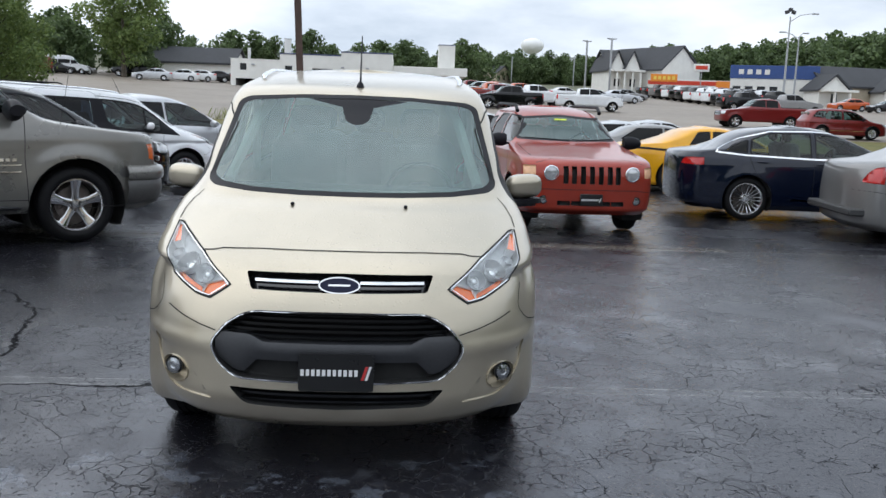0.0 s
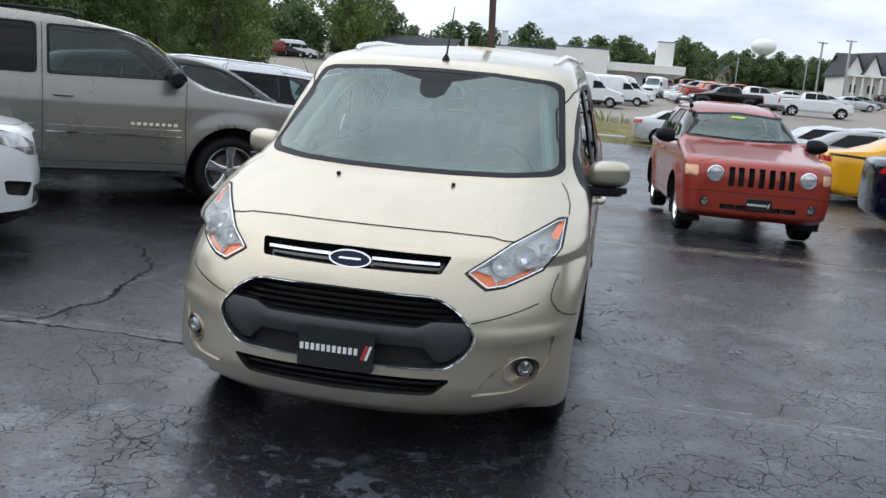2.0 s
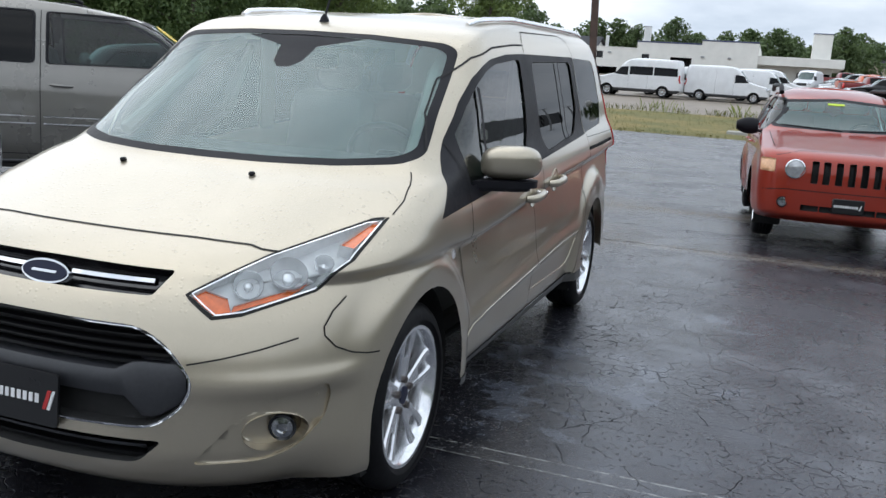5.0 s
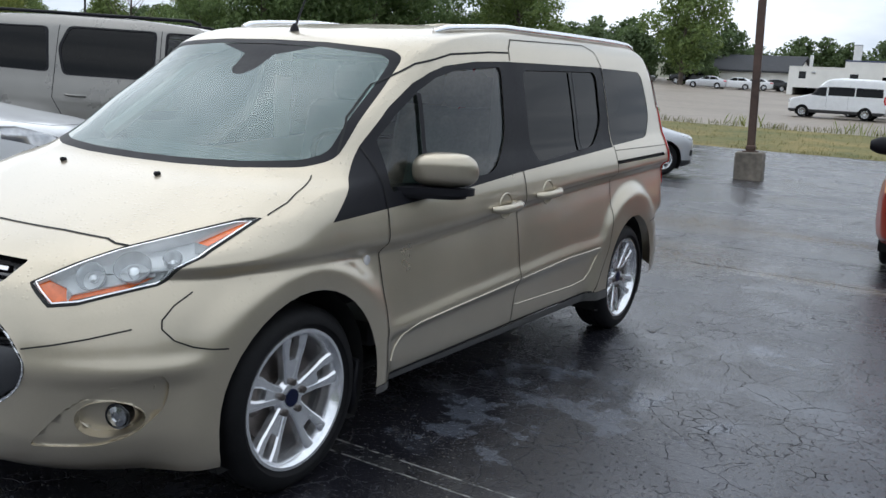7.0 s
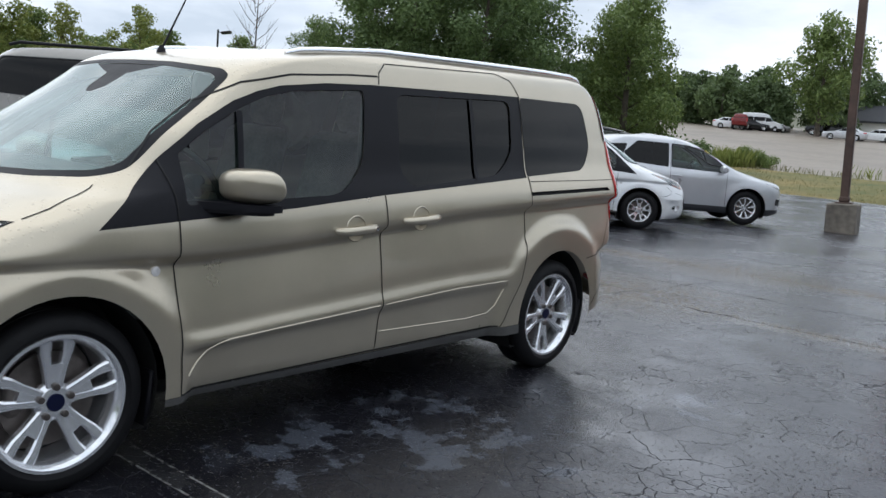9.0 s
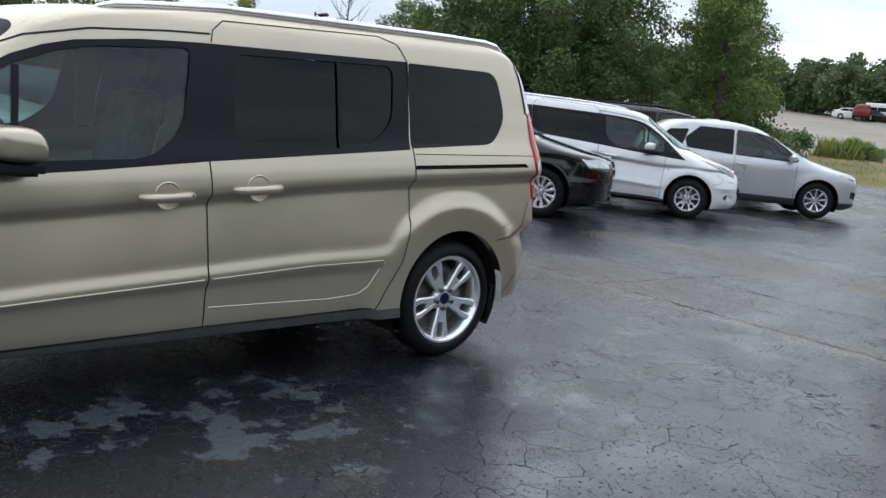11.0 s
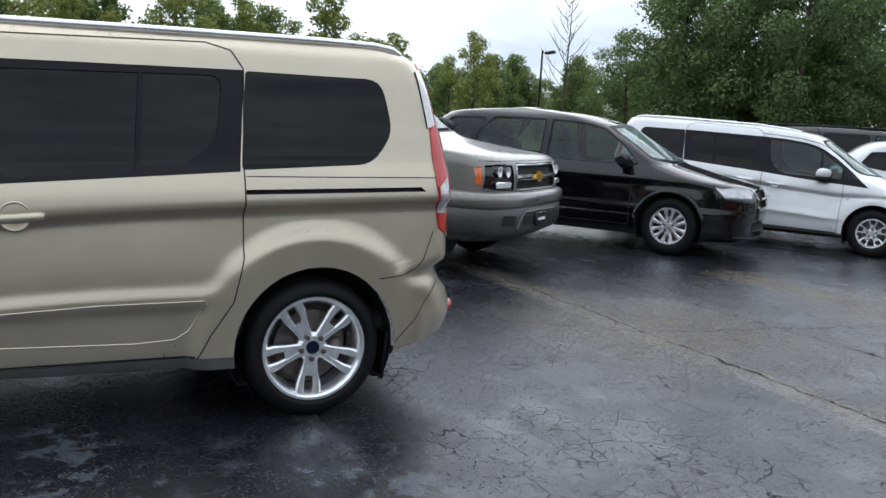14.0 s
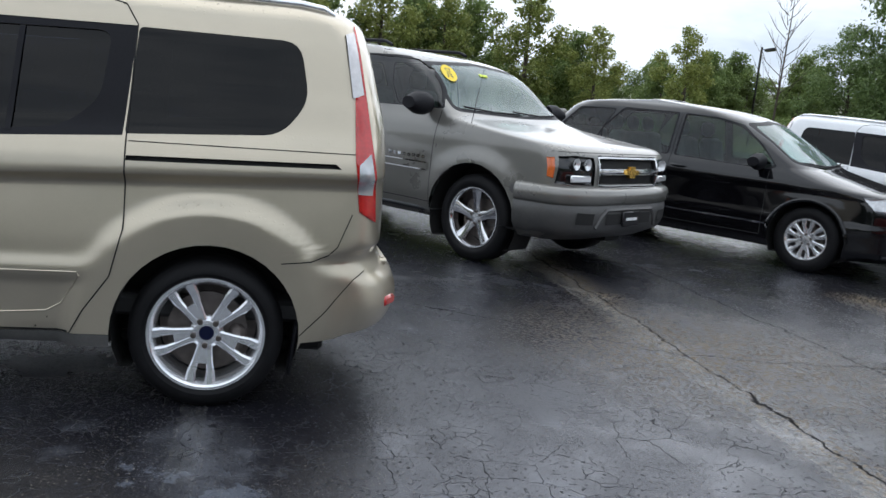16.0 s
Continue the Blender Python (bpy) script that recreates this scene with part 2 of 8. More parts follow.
GREY_ROOF = simple("dark_shingle_roof", (0.045, 0.047, 0.052), 0.85, 0, 0.25, 3, 0.3)
SIGN_RED = simple("sign_red", (0.62, 0.05, 0.02), 0.45, 0, 0.05)
SIGN_ORANGE = simple("sign_orange", (0.80, 0.25, 0.02), 0.45, 0, 0.05)
BARK = simple("bark", (0.085, 0.068, 0.052), 0.9, 0, 0.35, 12, 0.6)
GALV = simple("galvanised_steel", (0.36, 0.37, 0.38), 0.45, 0.5, 0.12, 8)


# ---- ground heights ----
def ground_z(x, y):
    if y <= 32:
        return float(np.interp(y, [5, 19, 32], [0, -0.13, 0.0]))
    return 0.045 * (y - 32) + 0.02 * max(0.0, -12 - x) * min(1.0, (y - 32) / 40)


# ---- mesh tools ----
class Build:
    """Collects vertices and faces of one mesh."""

    def __init__(self):
        self.v, self.f = [], []

    def grid(self, rows, wrap=False):
        b, n = len(self.v), len(rows[0])
        for r in rows:
            self.v += [tuple(p) for p in r]
        for i in range(len(rows) - 1):
            for j in range(n if wrap else n - 1):
                k = (j + 1) % n
                self.f.append((b + i * n + j, b + i * n + k, b + (i + 1) * n + k, b + (i + 1) * n + j))
        return self

    def fan(self, ring):
        b = len(self.v)
        self.v += [tuple(p) for p in ring]
        self.f.append(tuple(range(b, b + len(ring))))
        return self

    def box(self, c, s, bevel=0.0, turn=None):
        """A box with chamfered edges."""
        hx, hy, hz = (a / 2 for a in s)
        e = min(bevel, 0.49 * min(s)) if bevel else 0
        b = len(self.v)
        pts = []
        if not e:
            pts = [(sx * hx, sy * hy, sz * hz) for sx in (-1, 1) for sy in (-1, 1) for sz in (-1, 1)]
            fs = [(0, 1, 3, 2), (4, 6, 7, 5), (0, 4, 5, 1), (2, 3, 7, 6), (0, 2, 6, 4), (1, 5, 7, 3)]
        else:
            idx = {}
            for sx in (-1, 1):
                for sy in (-1, 1):
                    for sz in (-1, 1):
                        for ax in range(3):
                            q = [sx * (hx - e), sy * (hy - e), sz * (hz - e)]
                            q[ax] += (sx, sy, sz)[ax] * e
                            idx[sx, sy, sz, ax] = len(pts)
                            pts.append(tuple(q))
            fs = []
            for ax in range(3):
                o = [a for a in range(3) if a != ax]
                for sg in (-1, 1):
                    quad = []
                    for a, c2 in ((-1, -1), (1, -1), (1, 1), (-1, 1)):
                        k = [0, 0, 0]
                        k[ax], k[o[0]], k[o[1]] = sg, a, c2
                        quad.append(idx[(*k, ax)])
                    fs.append(tuple(quad))
            for ax in range(3):
                o = [a for a in range(3) if a != ax]
                for a in (-1, 1):
                    for c2 in (-1, 1):
                        quad = []
                        for sg, which in ((-1, o[0]), (1, o[0]), (1, o[1]), (-1, o[1])):
                            k = [0, 0, 0]
                            k[ax], k[o[0]], k[o[1]] = sg, a, c2
                            quad.append(idx[(*k, which)])
                        fs.append(tuple(quad))
            for sx in (-1, 1):
                for sy in (-1, 1):
                    for sz in (-1, 1):
                        fs.append(tuple(idx[sx, sy, sz, a] for a in range(3)))
        m = (turn or Matrix()).to_3x3() if turn else None
        for p in pts:
            q = m @ Vector(p) if m else p
            self.v.append((q[0] + c[0], q[1] + c[1], q[2] + c[2]))
        self.f += [tuple(b + i for i in q) for q in fs]
        return self

    def lathe(self, prof, n=32, axis="x", c=(0, 0, 0), close=False):
        """prof: (along, radius) pairs turned round an axis."""
        rows = []
        for a, r in prof:
            ring = []
            for k in range(n):
                u = 2 * math.pi * k / n
                p, q = r * math.cos(u), r * math.sin(u)
                w = {"x": (a, p, q), "y": (p, a, q), "z": (p, q, a)}[axis]
                ring.append((w[0] + c[0], w[1] + c[1], w[2] + c[2]))
            rows.append(ring)
        self.grid(rows, wrap=True)
        if close:
            self.fan(rows[0])
            self.fan(rows[-1])
        return self

    def tube(self, pts, rad, n=8, flat=1.0):
        """A tube along points; rad is one number or one a point."""
        pts = [Vector(p) for p in pts]
        rads = rad if isinstance(rad, (list, tuple)) else [rad] * len(pts)
        rows, up = [], Vector((0, 0, 1))
        for i, p in enumerate(pts):
            d = (pts[min(i + 1, len(pts) - 1)] - pts[max(i - 1, 0)]).normalized()
            s = d.cross(up if abs(d.z) < 0.95 else Vector((1, 0, 0))).normalized()
            t = s.cross(d)
            rows.append([p + s * (rads[i] * math.cos(2 * math.pi * k / n)) + t * (rads[i] * flat * math.sin(2 * math.pi * k / n)) for k in range(n)])
        self.grid(rows, wrap=True)
        self.fan(rows[0])
        self.fan(rows[-1])
        return self

    def prism(self, poly, axis, a, b):
        """A polygon in the plane across an axis, drawn out from a to b."""
        def put(p, d):
            return {"x": (d, p[0], p[1]), "y": (p[0], d, p[1]), "z": (p[0], p[1], d)}[axis]
        ra, rb = [put(p, a) for p in poly], [put(p, b) for p in poly]
        self.grid([ra, rb], wrap=True)
        self.fan(ra)
        self.fan(rb)
        return self

    def mesh(self, name, mat, smooth=True, angle=40):
        me = bpy.data.meshes.new(name)
        me.from_pydata(self.v, [], self.f)
        bm = bmesh.new()
        bm.from_mesh(me)
        bmesh.ops.remove_doubles(bm, verts=bm.verts, dist=1e-5)
        bmesh.ops.recalc_face_normals(bm, faces=bm.faces)
        if smooth:
            lim = radians(angle)
            for f in bm.faces:
                f.smooth = True
            for e in bm.edges:
                if len(e.link_faces) == 2 and e.calc_face_angle(0) > lim:
                    e.smooth = False
        bm.to_mesh(me)
        bm.free()
        me.materials.append(mat)
        return me


PANES = (GLASS, GLASS_SCREEN, GLASS_SIDE, GLASS_DARK, GLASS_CLEAR)


def child(name, me, parent, label="", m=None):
    ob = new(name, me)
    ob.parent = parent
    if me.materials and me.materials[0] in PANES:
        ob.visible_shadow = False
    if m is not None:
        ob.matrix_local = m
    return tagged(ob, label) if label else ob


def part(name, bd, mat, parent, label="", m=None, smooth=True):
    return child(name, bd.mesh(name, mat, smooth), parent, label, m)


def thing(name, m, label, category, group="", kind=""):
    ob = new(name)
    ob.matrix_world = m
    ob.empty_display_size = 0.2
    return tagged(ob, label, category, group, kind)


def solid(name, bd, mat, m, label, category, group="", kind="", smooth=True):
    ob = new(name, bd.mesh(name, mat, smooth))
    ob.matrix_world = m
    return tagged(ob, label, category, group, kind)


def curve_at(pts, v):
    """Smooth monotone interpolation through (position, value) pairs."""
    xs, ys = np.array([p[0] for p in pts], float), np.array([p[1] for p in pts], float)
    if len(xs) == 1:
        return float(ys[0])
    h = np.diff(xs)
    d = np.diff(ys) / h
    m = np.zeros(len(xs))
    m[0], m[-1] = d[0], d[-1]
    for i in range(1, len(xs) - 1):
        if d[i - 1] * d[i] > 0:
            w1, w2 = 2 * h[i] + h[i - 1], h[i] + 2 * h[i - 1]
            m[i] = (w1 + w2) / (w1 / d[i - 1] + w2 / d[i])
    v = min(max(v, xs[0]), xs[-1])
    i = min(int(np.searchsorted(xs, v, side="right")) - 1, len(h) - 1)
    t = (v - xs[i]) / h[i]
    return float((2 * t**3 - 3 * t**2 + 1) * ys[i] + (t**3 - 2 * t**2 + t) * h[i] * m[i] + (-2 * t**3 + 3 * t**2) * ys[i + 1] + (t**3 - t**2) * h[i] * m[i + 1])


def rounded(poly, r, k=4):
    """A polygon with rounded corners; r is one radius or one a corner."""
    n, out = len(poly), []
    rs = r if isinstance(r, (list, tuple)) else [r] * n
    for i in range(n):
        p, a, b = Vector(poly[i]), Vector(poly[i - 1]), Vector(poly[(i + 1) % n])
        ra = min(rs[i], 0.45 * (a - p).length, 0.45 * (b - p).length)
        if ra < 1e-4:
            out.append(tuple(p))
            continue
        s, e = p + (a - p).normalized() * ra, p + (b - p).normalized() * ra
        for j in range(k + 1):
            t = j / k
            out.append(tuple(s * (1 - t) ** 2 + p * 2 * t * (1 - t) + e * t * t))
    return out


def oval(cx, cy, rx, ry, n=20):
    return [(cx + rx * math.cos(2 * math.pi * i / n), cy + ry * math.sin(2 * math.pi * i / n)) for i in range(n)]


def grown(poly, d):
    """A convex polygon grown by d."""
    c = sum((Vector(p) for p in poly), Vector((0, 0))) / len(poly)
    return [tuple(Vector(p) + (Vector(p) - c).normalized() * d) for p in poly]


# ---- vehicle bodies: a loft of level outlines, cut into panels ----
AX = {"x": (1, 2), "y": (0, 2), "z": (0, 1)}


class Shell:
    """Half a vehicle body (x >= 0, nose towards -y), cut into named regions and mirrored when made."""

    def __init__(self, s, nz=2, nside=44, nf=16, nr=10):
        self.bm = bm = bmesh.new()
        self.regions = {}
        zs = []
        keys = sorted({round(z, 4) for k in ("front", "rear", "width") for z, _ in s[k]})
        lo, hi = s["front"][0][0], s["front"][-1][0]
        keys = [z for z in keys if lo <= z <= hi]
        for a, b in zip(keys, keys[1:]):
            n = max(1, min(nz * 2, int(math.ceil((b - a) / (0.05 / nz)))))
            zs += [a + (b - a) * i / n for i in range(n)]
        zs.append(hi)
        rows = []
        along = np.linspace(-1.0, 4.2, 260)
        tables = [[curve_at(ln, y) for y in along] for _, ln in s.get("lines", ())]
        plans = [curve_at(s["plan"], y) for y in along] if "plan" in s else None
        for z in zs:
            yf, yr, w = curve_at(s["front"], z), curve_at(s["rear"], z), curve_at(s["width"], z)
            lf, lr = curve_at(s["lf"], z), curve_at(s["lr"], z)
            ef, er = curve_at(s["nf"], z), curve_at(s["nr"], z)
            if lf + lr > yr - yf - 0.02:
                k = (yr - yf - 0.02) / (lf + lr)
                lf, lr = lf * k, lr * k
            ring = []
            for i in range(nf):
                u = math.pi / 2 * (i / nf) ** 0.85
                ring.append((w * math.sin(u) ** (2 / ef), yf + lf * (1 - math.cos(u) ** (2 / ef))))
            for i in range(nside + 1):
                ring.append((w, yf + lf + (yr - lr - yf - lf) * i / nside))
            for i in range(1, nr + 1):
                u = math.pi / 2 * (1 - (i / nr) ** 1.15)
                ring.append((w * max(0, math.sin(u)) ** (2 / er), yr - lr * (1 - math.cos(u) ** (2 / er))))
            row = []
            for x, y in ring:
                x *= float(np.interp(y, along, plans)) if plans and along[0] <= y <= along[-1] else curve_at(s["plan"], y) if plans else 1.0
                zz = z
                if "lines" in s:
                    lv = [float(np.interp(y, along, tab)) for tab in tables]
                    zz = float(np.interp(z, [0, 0.3, *[k for k, _ in s["lines"]], 1.6, 3], [0, 0.3, *lv, 1.6, 3]))
                zz += s.get("rise", 0) * min(max(0.0, y - 1.2), 2.4) * float(np.interp(z, [1.35, 1.65], [0, 1]))
                if x > 0.5 * w:
                    for yc, zc, r, amp, *more in s["arches"]:
                        d = math.hypot(y - yc, zz - zc)
                        lip, reach = more or (0.02, 0.17)
                        if d < r + reach:
                            t = 1 - max(0.0, d - r - lip) / (reach - lip)
                            x += amp * (t if more else t * t * (3 - 2 * t))
                    for yc, zc, r0, r1, wide in s.get("flares", ()):
                        d = math.hypot(y - yc, zz - zc)
                        if d < r1:
                            t = min(1.0, (r1 - d) / (r1 - r0))
                            x += max(0.0, wide * min(1.0, x / w) - 0.02 * max(0.0, d - 0.39) - x) * (t * t * (3 - 2 * t))
                row.append((x, y, zz))
            rows.append(row)
        top = rows[-1]
        crown = s.get("crown", 0.02)
        for k in range(1, 5):
            t = 1 - k / 4
            rows.append([(x * t, y, z + crown * (1 - t * t)) for x, y, z in top])
        vs = [[bm.verts.new(p) for p in r] for r in rows]
        for i in range(len(rows) - 1):
            for j in range(len(rows[0]) - 1):
                q = [vs[i][j], vs[i][j + 1], vs[i + 1][j + 1], vs[i + 1][j]]
                bm.faces.new(q)
        bmesh.ops.remove_doubles(bm, verts=bm.verts, dist=1e-4)
        bmesh.ops.dissolve_degenerate(bm, dist=1e-5, edges=bm.edges)
        bmesh.ops.recalc_face_normals(bm, faces=bm.faces)
        if sum(f.normal.x for f in bm.faces) < 0:
            bmesh.ops.reverse_faces(bm, faces=bm.faces)
        bm.normal_update()
        bm.verts.ensure_lookup_table()
        self.n0 = [v.normal.copy() for v in bm.verts]
        for i, v in enumerate(bm.verts):
            if v.co.x < 1e-4:
                self.n0[i].x = 0
                self.n0[i].normalize()
        bm.verts.index_update()
        self.fv = [[v.index for v in f.verts] for f in bm.faces]
        self.co = [v.co.copy() for v in bm.verts]
        self.tree = BVHTree.FromPolygons(self.co, self.fv)
        self.count = 0

    def normal_at(self, p):
        _, n, i, _ = self.tree.find_nearest(p)
        vs = self.fv[i]
        w = poly_3d_calc([self.co[k] for k in vs], p)
        q = sum((self.n0[k] * a for k, a in zip(vs, w)), Vector())
        return q.normalized() if q.length > 1e-6 else n

    def cut(self, polys, axis, ok, drop=False):
        """Split the faces along convex polygons seen along an axis; returns the region's number."""
        a, b = AX[axis]
        self.count += 1
        for poly in polys:
            cx, cy = sum(p[0] for p in poly) / len(poly), sum(p[1] for p in poly) / len(poly)
            x0, x1 = min(p[0] for p in poly), max(p[0] for p in poly)
            y0, y1 = min(p[1] for p in poly), max(p[1] for p in poly)
            fs = []
            for f in self.bm.faces:
                us, ws = [v.co[a] for v in f.verts], [v.co[b] for v in f.verts]
                if max(us) > x0 and min(us) < x1 and max(ws) > y0 and min(ws) < y1 and ok(f):
                    fs.append(f)
            for i in range(len(poly)):
                p, q = poly[i - 1], poly[i]
                dx, dy = q[0] - p[0], q[1] - p[1]
                if math.hypot(dx, dy) < 1e-6 or not fs:
                    continue
                nx, ny = dy, -dx
                if nx * (cx - p[0]) + ny * (cy - p[1]) > 0:
                    nx, ny = -nx, -ny
                no, co = [0, 0, 0], [0, 0, 0]
                no[a], no[b], co[a], co[b] = nx, ny, p[0], p[1]
                no = Vector(no).normalized()
                geom = list({g for f in fs for g in (f, *f.edges, *f.verts)})
                res = bmesh.ops.bisect_plane(self.bm, geom=geom, dist=1e-5, plane_co=co, plane_no=no)
                fs = [g for g in res["geom"] if isinstance(g, bmesh.types.BMFace) and no.dot(g.calc_center_median() - Vector(co)) < 0]
            if drop:
                bmesh.ops.delete(self.bm, geom=fs, context="FACES")
            else:
                for f in fs:
                    f.material_index = self.count
        return self.count

    def take(self, k, depth=0.0, wall=0.0, mirror=True, keep=False):
        """Vertices and faces of region k, sunk by depth, with walls up to the old surface."""
        fs = [f for f in self.bm.faces if f.material_index == k]
        idx, verts, faces, norms = {}, [], [], []
        for f in fs:
            face = []
            for v in f.verts:
                if v not in idx:
                    n = self.normal_at(v.co)
                    idx[v] = len(verts)
                    p = v.co - n * depth
                    if abs(v.co.x) < 1e-4:
                        p.x = 0
                    verts.append(p)
                    norms.append(n)
                face.append(idx[v])
            faces.append(face)
        if wall:
            inside = set(fs)
            for f in fs:
                for e in f.edges:
                    if sum(g in inside for g in e.link_faces) == 1 and not all(abs(v.co.x) < 1e-4 for v in e.verts):
                        p, q = e.verts
                        b = len(verts)
                        for v in (p, q):
                            verts.append(v.co - self.normal_at(v.co) * (depth - wall))
                            norms.append(self.normal_at(v.co))
                        faces.append([idx[p], idx[q], b + 1, b])
        if mirror:
            b = len(verts)
            verts = verts + [Vector((-p.x, p.y, p.z)) for p in verts]
            norms = norms + [Vector((-p.x, p.y, p.z)) for p in norms]
            faces = faces + [[b + i for i in reversed(f)] for f in faces]
        return verts, faces, norms

    def mesh(self, name, k, mat, depth=0.0, wall=0.0, mirror=True, flip=False, nice=True):
        v, f, n = self.take(k, depth, wall, mirror)
        if flip:
            v, n, f = [Vector((-p.x, p.y, p.z)) for p in v], [Vector((-p.x, p.y, p.z)) for p in n], [list(reversed(q)) for q in f]
        me = bpy.data.meshes.new(name)
        me.from_pydata(v, [], f)
        nf = len([q for q in self.bm.faces if q.material_index == k])
        half = len(f) // 2 if mirror else len(f)
        for i, p in enumerate(me.polygons):
            p.use_smooth = (i % half) < nf
        me.materials.append(mat)
        if nice and not wall:
            me.normals_split_custom_set_from_vertices([tuple(q) for q in n])
        return me

    def at(self, p, axis, lift=0.0):
        """The outer surface at a point seen along an axis: place and normal. The sign of x is kept."""
        if axis == "x":
            o, d = Vector((3, p[0], p[1])), Vector((-1, 0, 0))
        elif axis == "y":
            o, d = Vector((abs(p[0]), -4, p[1])), Vector((0, 1, 0))
        elif axis == "r":
            o, d = Vector((abs(p[0]), 9, p[1])), Vector((0, -1, 0))
        else:
            o, d = Vector((abs(p[0]), p[1], 4)), Vector((0, 0, -1))
        hit, n, i, _ = self.tree.ray_cast(o, d)
        if hit is None:
            return None, None
        n = self.normal_at(hit)
        hit = hit + n * lift
        if axis != "x" and p[0] < 0:
            hit, n = Vector((-hit.x, hit.y, hit.z)), Vector((-n.x, n.y, n.z))
        return hit, n

    def ribbon(self, bd, pts, axis, width=0.006, lift=0.0012, mirror=True, step=0.04, tube=0):
        """A narrow strip laid on the surface along a line."""
        dense = []
        for (a, b), (c, d) in zip(pts, pts[1:]):
            n = max(1, int(math.hypot(c - a, d - b) / step))
            dense += [(a + (c - a) * i / n, b + (d - b) * i / n) for i in range(n)]
        dense.append(pts[-1])
        got = [self.at(p, axis, lift) for p in dense]
        got = [(p, n) for p, n in got if p is not None]
        if len(got) < 2:
            return bd
        for sg in ((1, -1) if mirror else (1,)):
            row_a, row_b, mid = [], [], []
            for i, (p, n) in enumerate(got):
                t = (got[min(i + 1, len(got) - 1)][0] - got[max(i - 1, 0)][0]).normalized()
                s = n.cross(t).normalized() * width / 2
                row_a.append(Vector(((p + s).x * sg, (p + s).y, (p + s).z)))
                row_b.append(Vector(((p - s).x * sg, (p - s).y, (p - s).z)))
                mid.append(Vector((p.x * sg, p.y, p.z)))
            if tube:
                bd.tube(mid, tube, 6)
            else:
                bd.grid([row_a, row_b])
        return bd


# ---- wheels ----
def wheel_meshes(tag, r, width, rim, spokes, pairs=1, spread=0.0, wide=0.045, mat=None, cap=None, lugs=5, dish=0.02, fork=0.0):
    """Tyre, rim with spokes, and hub meshes; the outer face looks along +x."""
    mat = mat or ALLOY
    h = width / 2
    ty = Build().lathe([(-h * 0.8, rim - 0.005), (-h, rim + 0.03), (-h * 1.03, (rim + r) / 2), (-h * 0.9, r - 0.02), (-h * 0.72, r - 0.003), (-h * 0.36, r), (-h * 0.34, r - 0.008), (-h * 0.28, r - 0.008), (-h * 0.26, r),
                        (-0.006, r), (-0.004, r - 0.008), (0.004, r - 0.008), (0.006, r), (h * 0.26, r), (h * 0.28, r - 0.008), (h * 0.34, r - 0.008), (h * 0.36, r), (h * 0.72, r - 0.003), (h * 0.9, r - 0.02),
                        (h * 1.03, (rim + r) / 2), (h * 1.035, (rim + r) / 2 - 0.02), (h, rim + 0.03), (h * 0.9, rim + 0.008), (h * 0.8, rim - 0.005)], 56)
    rm = Build().lathe([(h * 0.86, rim + 0.006), (h * 0.93, rim + 0.004), (h * 0.93, rim - 0.008), (h * 0.82, rim - 0.020), (h * 0.55, rim - 0.032), (-h * 0.8, rim - 0.03)], 56)
    xo, xh = h * 0.80, h * 0.80 - dish
    for i in range(spokes):
        for sg in ([-1, 1] if pairs == 2 else [0]):
            a0 = 2 * math.pi * i / spokes + math.pi / 2
            rows = []
            for t in (0, 0.25, 0.5, 0.75, 1.0):
                rr = 0.035 + (rim - 0.018 - 0.035) * t
                off = sg * (0.010 + (spread - 0.010) * min(1, t * 1.3))
                ww = wide * (0.62 + 0.38 * abs(2 * t - 0.8)) / (1.25 if pairs == 2 else 1)
                x1 = xh + (xo - xh) * t**1.6
                er, et = (math.cos(a0), math.sin(a0)), (-math.sin(a0), math.cos(a0))
                sec = [(-ww / 2, x1 - 0.032), (-ww / 2, x1 - 0.006), (-ww * 0.30, x1), (ww * 0.30, x1), (ww / 2, x1 - 0.006), (ww / 2, x1 - 0.032)]
                rows.append([(x, er[0] * rr + et[0] * (off + s), er[1] * rr + et[1] * (off + s)) for s, x in sec])
            rm.grid(rows, wrap=True)
            rm.fan(rows[0]).fan(rows[-1])
        if pairs == 2 and fork:
            a0 = 2 * math.pi * i / spokes + math.pi / 2
            er, et = (math.cos(a0), math.sin(a0)), (-math.sin(a0), math.cos(a0))
            rows = []
            for rr, ww in ((0.04, 0.03), (fork, spread * 1.5)):
                x1 = xh + (xo - xh) * ((rr - 0.035) / (rim - 0.053)) ** 1.6 - 0.002
                rows.append([(x, er[0] * rr + et[0] * s, er[1] * rr + et[1] * s) for s, x in ((-ww / 2, x1 - 0.03), (-ww / 2, x1), (ww / 2, x1), (ww / 2, x1 - 0.03))])
            rm.grid(rows, wrap=True)
            rm.fan(rows[0]).fan(rows[-1])
    rm.lathe([(xh - 0.03, 0.075), (xh - 0.012, 0.072), (xh + 0.002, 0.055), (xh + 0.004, 0.034), (xh + 0.002, 0.0)], 28)
    hub = Build().lathe([(-0.01, 0.02), (-0.01, rim * 0.70), (0.010, rim * 0.70), (0.012, 0.07), (0.03, 0.068), (0.03, 0.0)], 36)
    hub.lathe([(-h * 0.75, 0.0), (-h * 0.75, rim - 0.035)], 24)
    hub.box((0.005, -rim * 0.52, 0.02), (0.07, 0.07, 0.13), 0.02)
    lg = Build()
    for i in range(1):
        u = math.pi / 2
        lg.lathe([(xh - 0.012, 0.0145), (xh + 0.014, 0.0125), (xh + 0.017, 0.0)], 8, "x", (0, 0.057 * math.cos(u), 0.057 * math.sin(u)))
